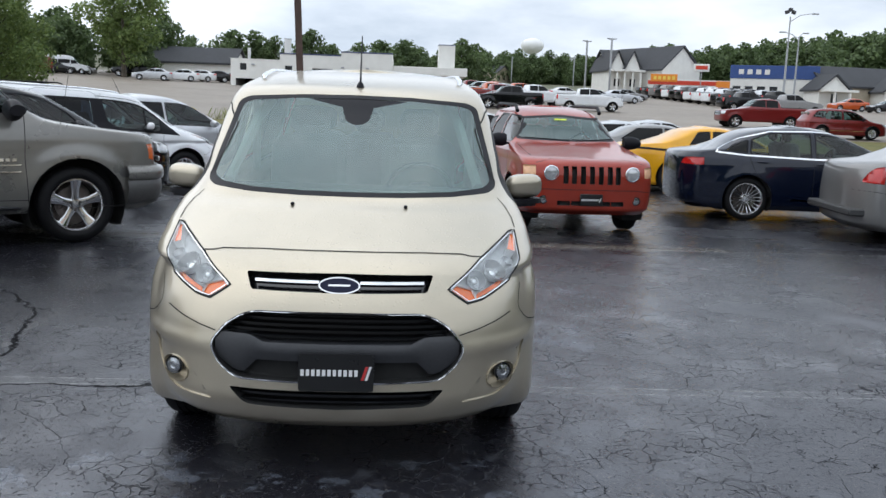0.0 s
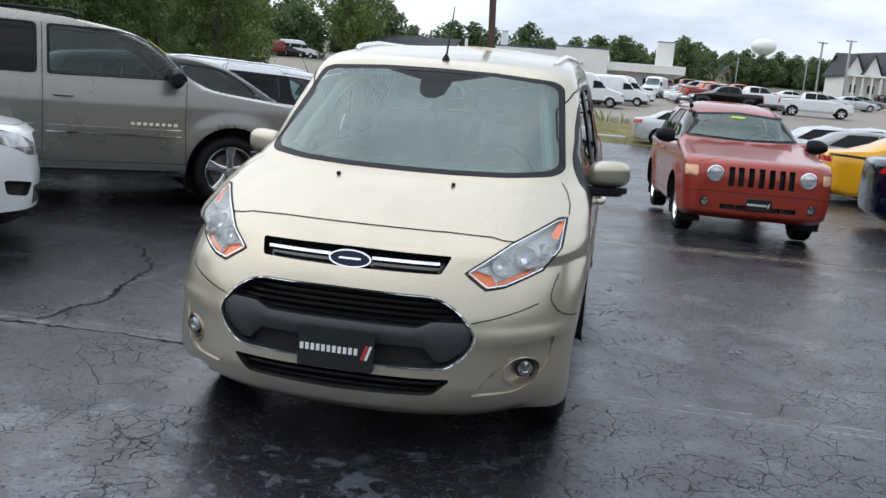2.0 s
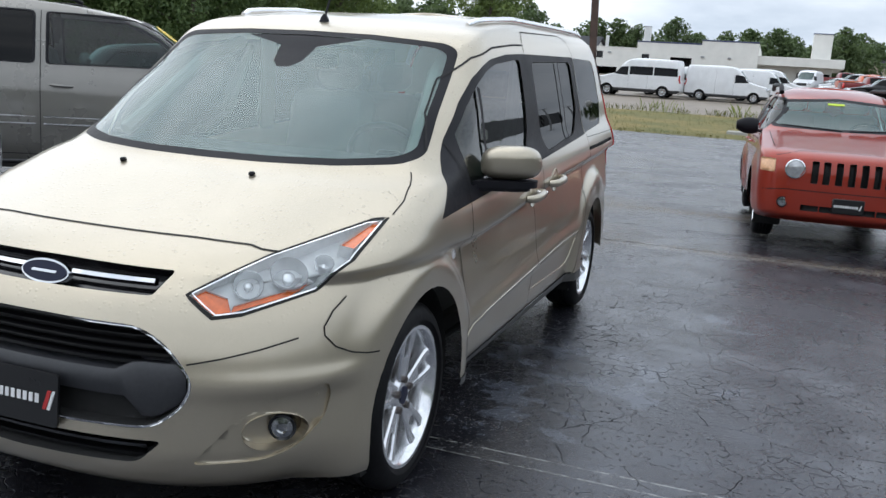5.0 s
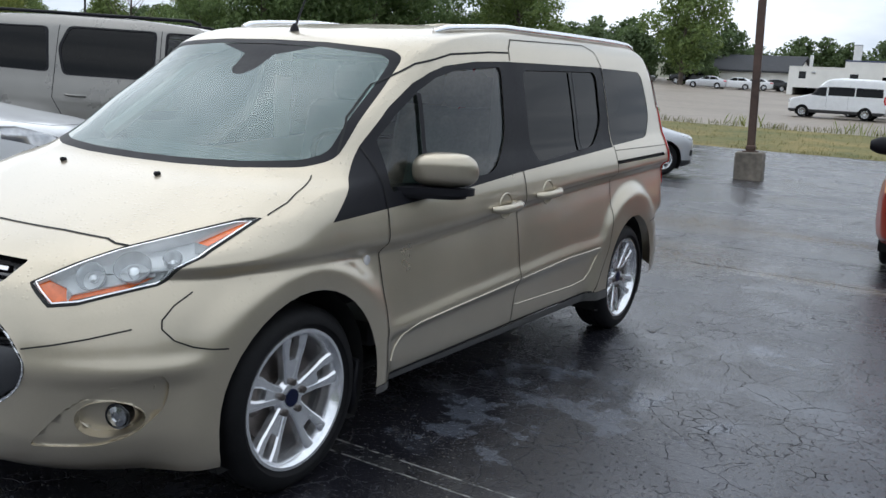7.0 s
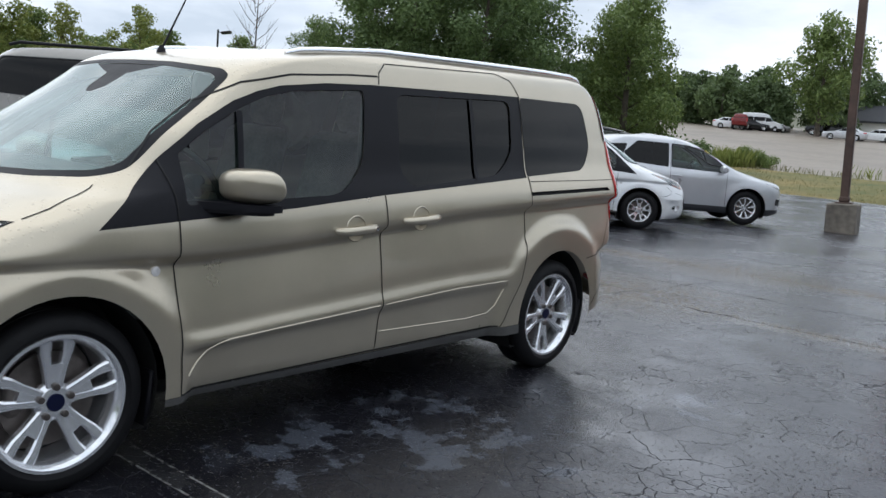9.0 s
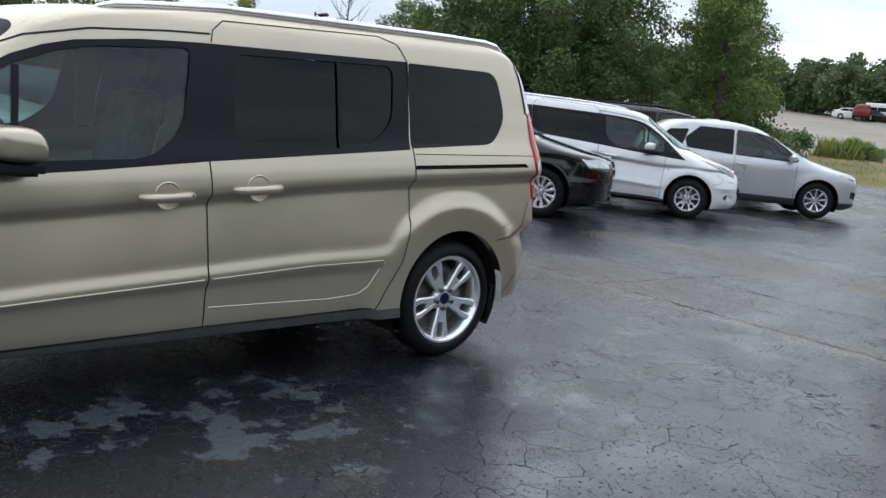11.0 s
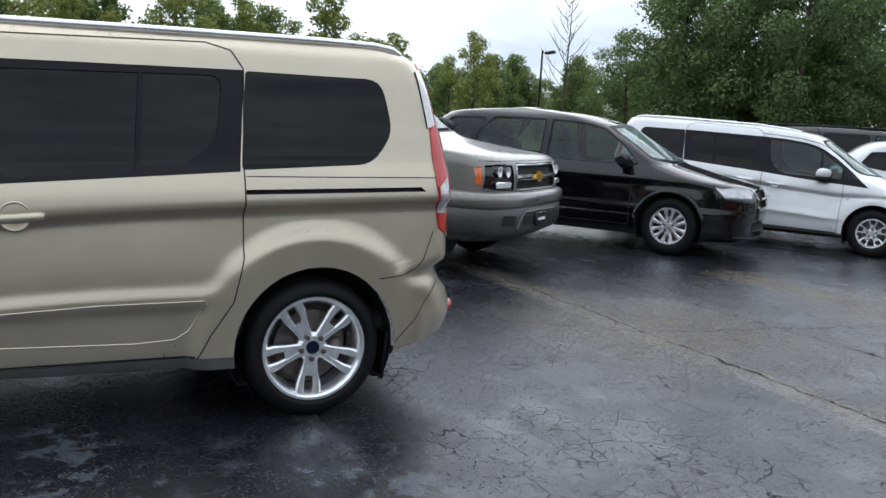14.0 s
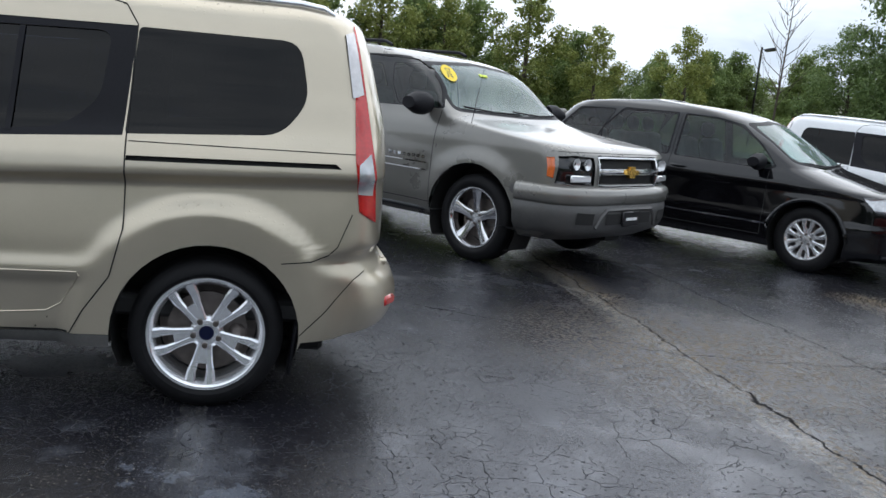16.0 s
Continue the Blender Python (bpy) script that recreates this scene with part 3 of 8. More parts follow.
    cp = Build().lathe([(xh + 0.002, 0.034), (xh + 0.008, 0.032), (xh + 0.010, 0.0)], 20)
    return {"tyre": ty.mesh(tag + "_tyre", RUBBER), "rim": rm.mesh(tag + "_rim", mat, True, 30), "hub": hub.mesh(tag + "_hub", STEEL), "lugs": lg.mesh(tag + "_lugs", STEEL), "cap": cp.mesh(tag + "_cap", cap or GLOSS_BLACK), "count": lugs}


def put_wheels(car, ms, track, wb, r, h=0.11, turn=0.0, sides=(1, -1), nuts=True):
    """Four wheels; their outer faces stand at x = +-track."""
    for y in (0.0, wb):
        for sg in sides:
            m = Matrix.Translation((sg * (track - h), y, r)) @ (Matrix.Rotation(math.pi, 4, "Z") if sg < 0 else Matrix()) @ Matrix.Rotation(turn + y, 4, "X")
            w = child("wheel", ms["hub"], car, "", m)
            child("tyre", ms["tyre"], w)
            child("rim", ms["rim"], w)
            for k in range(ms["count"] if nuts else 0):
                child("lug_nut", ms["lugs"], w, "", Matrix.Rotation(2 * math.pi * k / ms["count"], 4, "X"))
            child("centre_cap", ms["cap"], w)


def arch_liners(car, arches, w, rr=0.0):
    for yc, zc, r, *_ in arches:
        for sg in (1, -1):
            bd = Build()
            rows = []
            for x in (w - 0.02, w - 0.30):
                rows.append([(sg * x, yc + (r + 0.004) * math.cos(a), max(0.17, zc + (r + 0.004) * math.sin(a))) for a in [math.pi * (-0.22 + 1.44 * i / 20) for i in range(21)]])
            bd.grid(rows)
            bd.fan([(sg * (w - 0.30), y, z) for _, y, z in rows[1]])
            part("wheel_well", bd, DARK_GAP, car)


def floor_pan(car, s, z=0.2):
    w = curve_at(s["width"], s["front"][0][0]) * 0.93
    y0, y1 = s["front"][0][1] + 0.25, s["rear"][0][1] - 0.15
    part("underbody", Build().box((0, (y0 + y1) / 2, z + 0.03), (2 * w * 0.80, y1 - y0, 0.06), 0.02), DARK_GAP, car)


def seat(bd, x, y, z, w=0.50, tall=0.62, head=True):
    bd.box((x, y, z), (w, 0.50, 0.16), 0.05)
    bd.box((x, y + 0.30, z + tall / 2), (w, 0.15, tall), 0.055, Matrix.Rotation(radians(-14), 4, "X"))
    if head:
        bd.box((x, y + 0.42, z + tall + 0.10), (w * 0.54, 0.10, 0.19), 0.045, Matrix.Rotation(radians(-10), 4, "X"))
    return bd


def cabin(car, yd, zd, wb, w, rows=2, zs=0.62):
    """Dashboard, steering wheel and seats behind the glass."""
    part("dashboard", Build().box((0, yd, zd - 0.10), (2 * w, 0.42, 0.18), 0.06).box((0, yd + 0.12, zd - 0.35), (2 * w, 0.3, 0.4), 0.05), DASH, car)
    sw = Build()
    u = [2 * math.pi * i / 24 for i in range(25)]
    c = Vector((0.36, yd + 0.42, zd - 0.06))
    tilt = Matrix.Rotation(radians(-62), 3, "X")
    sw.tube([c + tilt @ Vector((0.185 * math.cos(a), 0.185 * math.sin(a), 0)) for a in u], 0.016, 6)
    sw.box(tuple(c), (0.13, 0.05, 0.10), 0.02)
    sw.box(tuple(c), (0.34, 0.02, 0.03), 0.008)
    part("steering_wheel", sw, DASH, car)
    for x in (-0.37, 0.37):
        part("front_seat", seat(Build(), x, yd + 0.95, zs, 0.50), SEAT, car)
    for k in range(rows - 1):
        bd = Build()
        for x in (-0.42, 0, 0.42):
            seat(bd, x, yd + 1.85 + 0.85 * k, zs + 0.03, 0.42, 0.58)
        part("rear_seat", bd, SEAT, car)
    bd = Build().box((0, yd + 1.6, 0.42), (2 * w, 2.9, 0.10), 0.02)
    part("cabin_floor", bd, DASH, car)


# ---- the people carrier ----
PEOPLE_VAN = dict(
    front=[(0.21, -0.80), (0.245, -0.85), (0.36, -0.895), (0.50, -0.895), (0.60, -0.885), (0.70, -0.855), (0.78, -0.81), (0.84, -0.745), (0.88, -0.675), (0.92, -0.57), (0.97, -0.42), (1.02, -0.27), (1.05, -0.18), (1.068, -0.115), (1.088, -0.06),
           (1.105, -0.03), (1.30, 0.295), (1.43, 0.51), (1.50, 0.61), (1.60, 0.745), (1.645, 0.855), (1.685, 1.06), (1.72, 1.38), (1.745, 1.80), (1.755, 2.10)],
    rear=[(0.21, 3.74), (0.28, 3.86), (0.36, 3.950), (0.43, 3.974), (0.50, 3.945), (0.55, 3.888), (0.60, 3.856), (0.9, 3.845), (1.1, 3.835), (1.5, 3.755), (1.65, 3.70), (1.72, 3.60), (1.745, 3.45), (1.755, 3.2)],
    width=[(0.21, 0.80), (0.29, 0.850), (0.36, 0.866), (0.42, 0.871), (0.50, 0.880), (0.540, 0.903), (0.556, 0.906), (0.566, 0.904), (0.600, 0.891), (0.64, 0.885), (0.72, 0.870), (0.800, 0.8535), (0.808, 0.852), (0.815, 0.856), (0.845, 0.895), (0.851, 0.900), (0.864, 0.903), (0.93, 0.896), (1.02, 0.874), (1.08, 0.852),
           (1.12, 0.838), (1.30, 0.800), (1.50, 0.752), (1.60, 0.722), (1.66, 0.692), (1.70, 0.655), (1.73, 0.60), (1.755, 0.50)],
    lf=[(0.21, 0.72), (0.5, 0.78), (0.78, 0.76), (0.92, 0.66), (0.98, 0.56), (1.05, 0.52), (1.088, 0.58), (1.15, 0.62), (1.30, 0.48), (1.6, 0.28), (1.755, 0.5)],
    nf=[(0.21, 2.5), (0.8, 2.55), (1.0, 2.5), (1.1, 2.7), (1.6, 3.0), (1.755, 2.4)],
    lr=[(0.21, 0.5), (0.6, 0.42), (0.65, 0.22), (1.5, 0.20), (1.68, 0.26), (1.755, 0.45)],
    nr=[(0.21, 2.6), (0.6, 2.6), (0.65, 2.8), (1.755, 2.6)],
    plan=[(-0.9, 0.99), (0.2, 1.0), (2.6, 1.0), (3.9, 0.965)],
    arches=[(0, 0.338, 0.392, 0.0), (3.062, 0.340, 0.396, 0.0)], flares=[(0, 0.335, 0.455, 0.56, 0.909), (3.062, 0.335, 0.53, 0.61, 0.911)],
    lines=[(0.556, [(-0.25, 0.556), (0.45, 0.490), (0.95, 0.522), (1.54, 0.556), (2.10, 0.590), (2.60, 0.600), (3.90, 0.625)]), (0.832, [(-0.2, 0.832), (0.47, 0.829), (0.94, 0.854), (1.53, 0.910), (2.12, 0.962), (2.66, 0.996), (3.20, 1.024), (3.90, 1.055)]), (1.10, [(0, 1.10), (3.9, 1.24)])],
     crown=0.018, rise=0.027)


VAN_WHEEL = wheel_meshes("ten_spoke", 0.333, 0.215, 0.248, 5, 2, 0.042, 0.054, ALLOY, BLUE_ENAMEL, 5, 0.020, 0.140)


def people_van(m, body_mat, label, wheel, full=True):
    """A long people carrier with sliding doors."""
    van = thing("minivan", m, label, "minivan")
    s = PEOPLE_VAN
    sh = Shell(s, 3 if full else 1, 110 if full else 36, 26 if full else 14, 14)
    side = lambda f: f.normal.x > 0.25 and f.calc_center_median().x > 0.35
    ahead = lambda f: f.normal.y < -0.12 and f.calc_center_median().y < 0.05
    for yc, zc, r, *_ in s["arches"]:
        sh.cut([oval(yc, zc, r, r, 40)], "x", lambda f: f.calc_center_median().x > 0.5, drop=True)
    # windscreen
    screen = lambda f: f.normal.y < -0.1 and f.calc_center_median().z > 1.06 and f.calc_center_median().y < 1.3
    frit = rounded([(-0.02, 1.098), (0.25, 1.100), (0.50, 1.107), (0.70, 1.122), (0.748, 1.148), (0.675, 1.550), (0.62, 1.577), (0.30, 1.596), (-0.02, 1.600)], [0, 0, 0, 0.03, 0.03, 0.05, 0.05, 0, 0])
    k_frit = sh.cut([frit], "y", screen)
    k_screen = sh.cut([rounded([(-0.02, 1.120), (0.25, 1.122), (0.50, 1.130), (0.672, 1.146), (0.714, 1.172), (0.644, 1.534), (0.59, 1.556), (0.30, 1.576), (-0.02, 1.580)], [0, 0, 0, 0.03, 0.03, 0.05, 0.05, 0, 0])], "y", screen)
    k_sensor = sh.cut([[(-0.02, 1.581), (0.28, 1.574), (0.10, 1.535), (-0.02, 1.535)], [(-0.02, 1.541), (0.088, 1.537), (0.066, 1.465), (0.03, 1.442), (-0.02, 1.437)]], "y", screen)
    # side glazing
    k_trim = sh.cut([[(0.108, 0.952), (0.399, 1.205), (0.58, 1.345), (0.744, 1.447), (0.86, 1.495), (0.985, 1.528), (1.25, 1.562), (1.538, 1.579), (1.532, 1.071), (1.0, 1.018)],
                     [(1.538, 1.579), (2.714, 1.616), (2.684, 1.165), (1.532, 1.071)]], "x", side)
    k_fdoor = sh.cut([rounded([(0.475, 1.225), (0.60, 1.32), (0.763, 1.418), (0.90, 1.475), (1.06, 1.512), (1.485, 1.552), (1.43, 1.205), (1.27, 1.075), (0.475, 1.035)], [0.01, 0, 0, 0, 0, 0.04, 0.08, 0.08, 0.02])], "x", side)
    k_slide = sh.cut([rounded([(1.70, 1.548), (2.615, 1.585), (2.585, 1.30), (2.44, 1.178), (1.73, 1.108), (1.672, 1.19)], [0.05, 0.06, 0.07, 0.08, 0.06, 0.05])], "x", side)
    k_quart = sh.cut([rounded([(2.719, 1.612), (3.385, 1.622), (3.435, 1.372), (3.325, 1.218), (2.692, 1.172)], [0.02, 0.08, 0.07, 0.08, 0.02])], "x", side)
    # tail lamps
    k_tail = sh.cut([[(3.556, 1.690), (3.622, 1.722), (3.655, 1.55), (3.688, 1.396), (3.745, 1.109), (3.765, 0.862), (3.658, 0.930), (3.648, 1.127), (3.606, 1.389)]], "x", lambda f: f.normal.x > 0.30 and f.calc_center_median().y > 3.3)
    k_tail_white = sh.cut([[(3.574, 1.672), (3.612, 1.690), (3.668, 1.42), (3.622, 1.40)]], "x", lambda f: f.normal.x > 0.30 and f.calc_center_median().y > 3.3)
    k_tail_low = sh.cut([[(3.665, 1.12), (3.712, 1.17), (3.738, 1.06), (3.738, 0.985), (3.672, 0.99)]], "x", lambda f: f.normal.x > 0.30 and f.calc_center_median().y > 3.3)
    k_slot = sh.cut([[(2.705, 1.066), (3.59, 1.098), (3.565, 1.118), (2.705, 1.087)]], "x", side)
    sh.cut([[(0.20, 0.05), (2.85, 0.05), (2.85, 0.278), (0.20, 0.262)]], "x", lambda f: True, drop=True)
    sh.cut([[(3.36, 0.05), (3.47, 0.325), (3.62, 0.338), (4.2, 0.40), (4.2, 0.05)]], "x", lambda f: f.calc_center_median().y > 3.2, drop=True)
    k_sill = sh.cut([[(0.33, 0.15), (2.74, 0.15), (2.74, 0.330), (0.33, 0.290)]], "x", lambda f: f.calc_center_median().x > 0.5)
    # face
    k_grille = sh.cut([rounded([(-0.02, 0.708), (0.36, 0.706), (0.455, 0.655), (0.530, 0.560), (0.495, 0.485), (0.42, 0.425), (-0.02, 0.418)], [0, 0.06, 0.05, 0.05, 0.05, 0.06, 0])], "y", ahead)
    k_grin = sh.cut([rounded([(-0.02, 0.701), (0.356, 0.699), (0.448, 0.651), (0.521, 0.560), (0.488, 0.489), (0.416, 0.432), (-0.02, 0.426)], [0, 0.06, 0.05, 0.05, 0.05, 0.06, 0])], "y", ahead)
    k_intake = sh.cut([rounded([(-0.02, 0.388), (0.445, 0.388), (0.375, 0.318), (-0.02, 0.308)], [0, 0.02, 0.03, 0])], "y", ahead)
    k_upper = sh.cut([rounded([(-0.02, 0.848), (0.39, 0.845), (0.362, 0.782), (-0.02, 0.778)], [0, 0.012, 0.012, 0])], "y", ahead)
    lamp_ok = lambda f: f.normal.y < 0.02 and f.calc_center_median().y < 0.15 and f.calc_center_median().x > 0.3
    hl = [(0.452, 0.790), (0.535, 0.735), (0.60, 0.745), (0.735, 0.800), (0.795, 0.880), (0.796, 0.978), (0.765, 0.975), (0.60, 0.893)]
    k_lamp = sh.cut([rounded(hl, [0.02, 0.03, 0.03, 0.02, 0.02, 0.02, 0.02, 0.02])], "y", lamp_ok)
    k_amber = sh.cut([[(0.466, 0.788), (0.535, 0.744), (0.575, 0.752), (0.555, 0.786), (0.49, 0.805)], [(0.575, 0.750), (0.735, 0.806), (0.758, 0.836), (0.752, 0.842), (0.728, 0.822), (0.575, 0.768)]], "y", lamp_ok)
    k_marker = sh.cut([[(0.738, 0.915), (0.778, 0.905), (0.790, 0.968), (0.770, 0.968)]], "y", lamp_ok)
    fog_ok = lambda f: f.normal.y < 0.05 and f.calc_center_median().y < -0.1 and f.calc_center_median().x > 0.4
    k_pocket = sh.cut([rounded([(0.515, 0.318), (0.62, 0.448), (0.70, 0.503), (0.812, 0.548), (0.795, 0.43), (0.745, 0.352), (0.68, 0.325)], [0.02, 0.03, 0.03, 0.02, 0.03, 0.03, 0.02])], "y", fog_ok)
    k_fogbowl = sh.cut([oval(0.700, 0.408, 0.066, 0.056, 24)], "y", fog_ok)

    child("body", sh.mesh("body", 0, body_mat), van)
    child("windscreen_border", sh.mesh("windscreen_border", k_frit, BLACK_TRIM, 0.001), van)
    child("sensor_panel", sh.mesh("sensor_panel", k_sensor, BLACK_TRIM, 0.003), van)
    child("windscreen", sh.mesh("windscreen", k_screen, GLASS, 0.002), van, "large raked windscreen with a faint green tint")
    for flip in (False, True):
        child("window_trim", sh.mesh("window_trim", k_trim, BLACK_TRIM, 0.002, mirror=False, flip=flip), van, "satin black window surround")
        child("front_door_window", sh.mesh("front_door_window", k_fdoor, GLASS_SIDE, 0.010, mirror=False, flip=flip), van)
        child("sliding_door_window", sh.mesh("sliding_door_window", k_slide, GLASS_DARK, 0.010, mirror=False, flip=flip), van, "dark tinted window")
        child("quarter_window", sh.mesh("quarter_window", k_quart, GLASS_DARK, 0.002, mirror=False, flip=flip), van, "dark tinted window")
        tl = child("tail_lamp", sh.mesh("tail_lamp", k_tail, REDLENS, -0.006, -0.006, mirror=False, flip=flip), van, "tall red tail lamp")
        child("lower_lens", sh.mesh("lower_lens", k_tail_low, LENS_GREY, -0.008, mirror=False, flip=flip), tl, "clear lens")
        child("reversing_lens", sh.mesh("reversing_lens", k_tail_white, CLEARLENS, -0.008, mirror=False, flip=flip), tl, "pale clear lens")
        child("door_track", sh.mesh("door_track", k_slot, DARK_GAP, 0.02, 0.02, mirror=False, flip=flip), van)
        child("sill", sh.mesh("sill", k_sill, SILL_GREY, -0.004, mirror=False, flip=flip), van, "dark grey plastic sill")
        lamp = child("headlamp", sh.mesh("headlamp", k_lamp, LAMP_BACK, 0.045, 0.045, mirror=False, flip=flip), van, "swept-back headlamp with a clear cover")
        child("turn_signal", sh.mesh("turn_signal", k_amber, AMBER, 0.010, mirror=False, flip=flip), lamp, "amber lens")
        child("side_marker", sh.mesh("side_marker", k_marker, AMBER, 0.010, mirror=False, flip=flip), lamp, "amber lens")
        child("lamp_cover", sh.mesh("lamp_cover", k_lamp, GLASS_CLEAR, 0.0, mirror=False, flip=flip), lamp)
        sg = -1 if flip else 1
        pj = Build()
        for px, pz, pr in ((0.588, 0.822, 0.044), (0.672, 0.856, 0.056), (0.735, 0.882, 0.030)):
            c, n = sh.at((px, pz), "y", -0.012)
            q = n.to_track_quat("Z", "Y").to_matrix()
            b0 = len(pj.v)
            pj.lathe([(-0.05, 0.25 * pr), (-0.045, 0.6 * pr), (-0.02, 0.9 * pr), (0.0, pr), (0.004, pr * 0.96), (-0.006, 0.88 * pr)], 24, "z")
            pj.lathe([(-0.05, 0.3 * pr), (-0.02, 0.33 * pr), (-0.008, 0.0)], 14, "z")
            for i in range(b0, len(pj.v)):
                p = q @ Vector(pj.v[i]) + c
                pj.v[i] = (p.x * sg, p.y, p.z)
        part("lamp_bowl", pj, REFLECTOR, lamp)
        pk = child("fog_lamp_pocket", sh.mesh("fog_lamp_pocket", k_pocket, body_mat, 0.007, 0.007, mirror=False, flip=flip), van)
        child("fog_lamp_recess", sh.mesh("fog_lamp_recess", k_fogbowl, body_mat, 0.045, 0.038, mirror=False, flip=flip), pk)
        c, n = sh.at((0.722, 0.413), "y", -0.018)
        q = n.lerp(Vector((0, -1, 0)), 0.6).to_track_quat("Z", "Y").to_matrix()
        fg, fr = Build(), Build()
        fg.lathe([(0.0, 0.034), (0.010, 0.031), (0.014, 0.016), (0.010, 0.012), (0.012, 0.0)], 20, "z")
        fr.lathe([(-0.03, 0.036), (0.004, 0.041), (0.008, 0.040), (0.006, 0.034)], 24, "z")
        for b in (fg, fr):
            for i in range(len(b.v)):
                p = q @ Vector(b.v[i]) + c
                b.v[i] = (p.x * sg, p.y, p.z)
        fl = part("fog_lamp", fg, FOG_LENS, van)
        part("bezel", fr, GLOSS_BLACK, fl)
    # grille
    child("grille_surround", sh.mesh("grille_surround", k_grille, CHROME, -0.003, -0.003), van, "thin chrome surround")
    gr = child("grille", sh.mesh("grille", k_grin, DARK_GAP, 0.05, 0.055), van, "black slatted grille")
    for z in (0.678, 0.655, 0.632, 0.609):
        w = 0.455 if z < 0.66 else 0.38
        bd = Build()
        rows = []
        for i in range(25):
            x = -w + 2 * w * i / 24
            p, n = sh.at((x, z), "y", -0.014)
            rows.append([p + Vector((0, -0.004, 0.007)), p + Vector((0, 0.004, -0.006)), p + Vector((0, 0.03, -0.006)), p + Vector((0, 0.03, 0.007))])
        bd.grid(rows, wrap=True)
        part("slat", bd, GLOSS_BLACK, gr)
    bd, rows = Build(), []
    for i in range(41):
        x = -0.505 + 1.01 * i / 40
        a = abs(x)
        zt = 0.588 if a < 0.30 else 0.588 + 0.03 * min(1, (a - 0.30) / 0.06)
        zt = min(zt, 0.70 - 0.9 * max(0, a - 0.40))
        zb = 0.505 if a < 0.33 else 0.452 + 0.053 * max(0, 1 - (a - 0.33) / 0.05) + 0.7 * max(0, a - 0.42)
        p, n = sh.at((x, 0.54), "y", -0.006)
        q = p + Vector((0, 0.055, 0))
        rows.append([(q.x, q.y, zt), (p.x, p.y + 0.012, zt - 0.008), (p.x, p.y, zt - 0.03), (p.x, p.y + 0.004, zb + 0.03), (p.x, p.y + 0.016, zb), (q.x, q.y, zb - 0.005)])
    bd.grid(rows)
    part("bumper_bar", bd, CHARCOAL, gr, "charcoal plastic bar")
    inn = child("lower_intake", sh.mesh("lower_intake", k_intake, DARK_GAP, 0.06, 0.06), van)
    for z in (0.365, 0.335):
        rows = []
        for i in range(21):
            p, n = sh.at((-0.40 + 0.80 * i / 20, z), "y", -0.015)
            rows.append([p + Vector((0, -0.003, 0.006)), p + Vector((0, 0.003, -0.006)), p + Vector((0, 0.03, -0.006)), p + Vector((0, 0.03, 0.006))])
        part("slat", Build().grid(rows, wrap=True), GLOSS_BLACK, inn)
    up = child("upper_grille", sh.mesh("upper_grille", k_upper, GLOSS_BLACK, 0.035, 0.035), van)
    for sg in (1, -1):
        rows = []
        for i in range(13):
            p, n = sh.at((sg * (0.085 + 0.265 * i / 12), 0.815), "y", -0.004)
            rows.append([p + Vector((0, 0.0, 0.011)), p + Vector((0, -0.006, 0.0)), p + Vector((0, -0.001, -0.011)), p + Vector((0, 0.015, -0.011)), p + Vector((0, 0.015, 0.011))])
        part("chrome_bar", Build().grid(rows, wrap=True).fan(rows[0]).fan(rows[-1]), CHROME, up)
    c, n = sh.at((0, 0.808), "y")
    tilt = Matrix.Rotation(radians(-20), 4, "X")
    base = Matrix.Translation(c + Vector((0, -0.006, 0))) @ tilt
    em = part("emblem", Build().prism(oval(0, 0, 0.086, 0.036, 32), "y", 0.0, 0.02), CHROME, van, "plain oval badge", base)
    part("enamel", Build().prism(oval(0, 0, 0.079, 0.030, 32), "y", -0.003, 0.01), BLUE_ENAMEL, em, "dark blue enamel")
    part("script_bar", Build().prism(rounded([(-0.046, -0.004), (0.042, -0.004), (0.046, 0.004), (-0.042, 0.004)], 0.003), "y", -0.0045, 0.0), CHROME, em)
    # dealer plate
    c, n = sh.at((0, 0.47), "y")
    pm = Matrix.Translation((0, c.y - 0.014, 0.472)) @ Matrix.Rotation(radians(-3), 4, "X")
    pl = part("number_plate", Build().prism(rounded([(-0.152, -0.077), (0.152, -0.077), (0.152, 0.077), (-0.152, 0.077)], 0.014), "y", 0, 0.008), PLATE_BLACK, van, "black dealer plate with white bars", pm)
    ink = Build()
    for i in range(11):
        x = -0.142 + 0.0216 * i
        ink.box((x + 0.006, -0.002, 0.0), (0.0135, 0.002, 0.026))
    part("lettering", ink, WHITE_INK, pl, "white bars", None, False)
    part("slash", Build().prism([(0.100, -0.028), (0.112, -0.028), (0.130, 0.028), (0.118, 0.028)], "y", -0.003, 0), RED_INK, pl, "red slash", None, False)
    part("slash", Build().prism([(0.116, -0.028), (0.126, -0.028), (0.144, 0.028), (0.134, 0.028)], "y", -0.003, 0), WHITE_INK, pl, "white slash", None, False)
    # panel gaps
    def both(name, pts, ax, w, mat, lift=None):
        """One strip on each flank."""
        for sg in (1, -1):
            bd = sh.ribbon(Build(), pts, ax, w, 0.0018 if lift is None else lift, False, 0.014)
            bd.v = [(sg * a, b, c) for a, b, c in bd.v]
            part(name, bd, mat, van)

    def g(pts, ax, w=0.006):
        both("panel_gap", pts, ax, w, DARK_GAP)
    g([(0.395, 1.20), (0.43, 1.06), (0.435, 0.80), (0.455, 0.55), (0.462, 0.275)], "x")
    g([(1.535, 1.075), (1.545, 0.9), (1.548, 0.6), (1.553, 0.265)], "x")
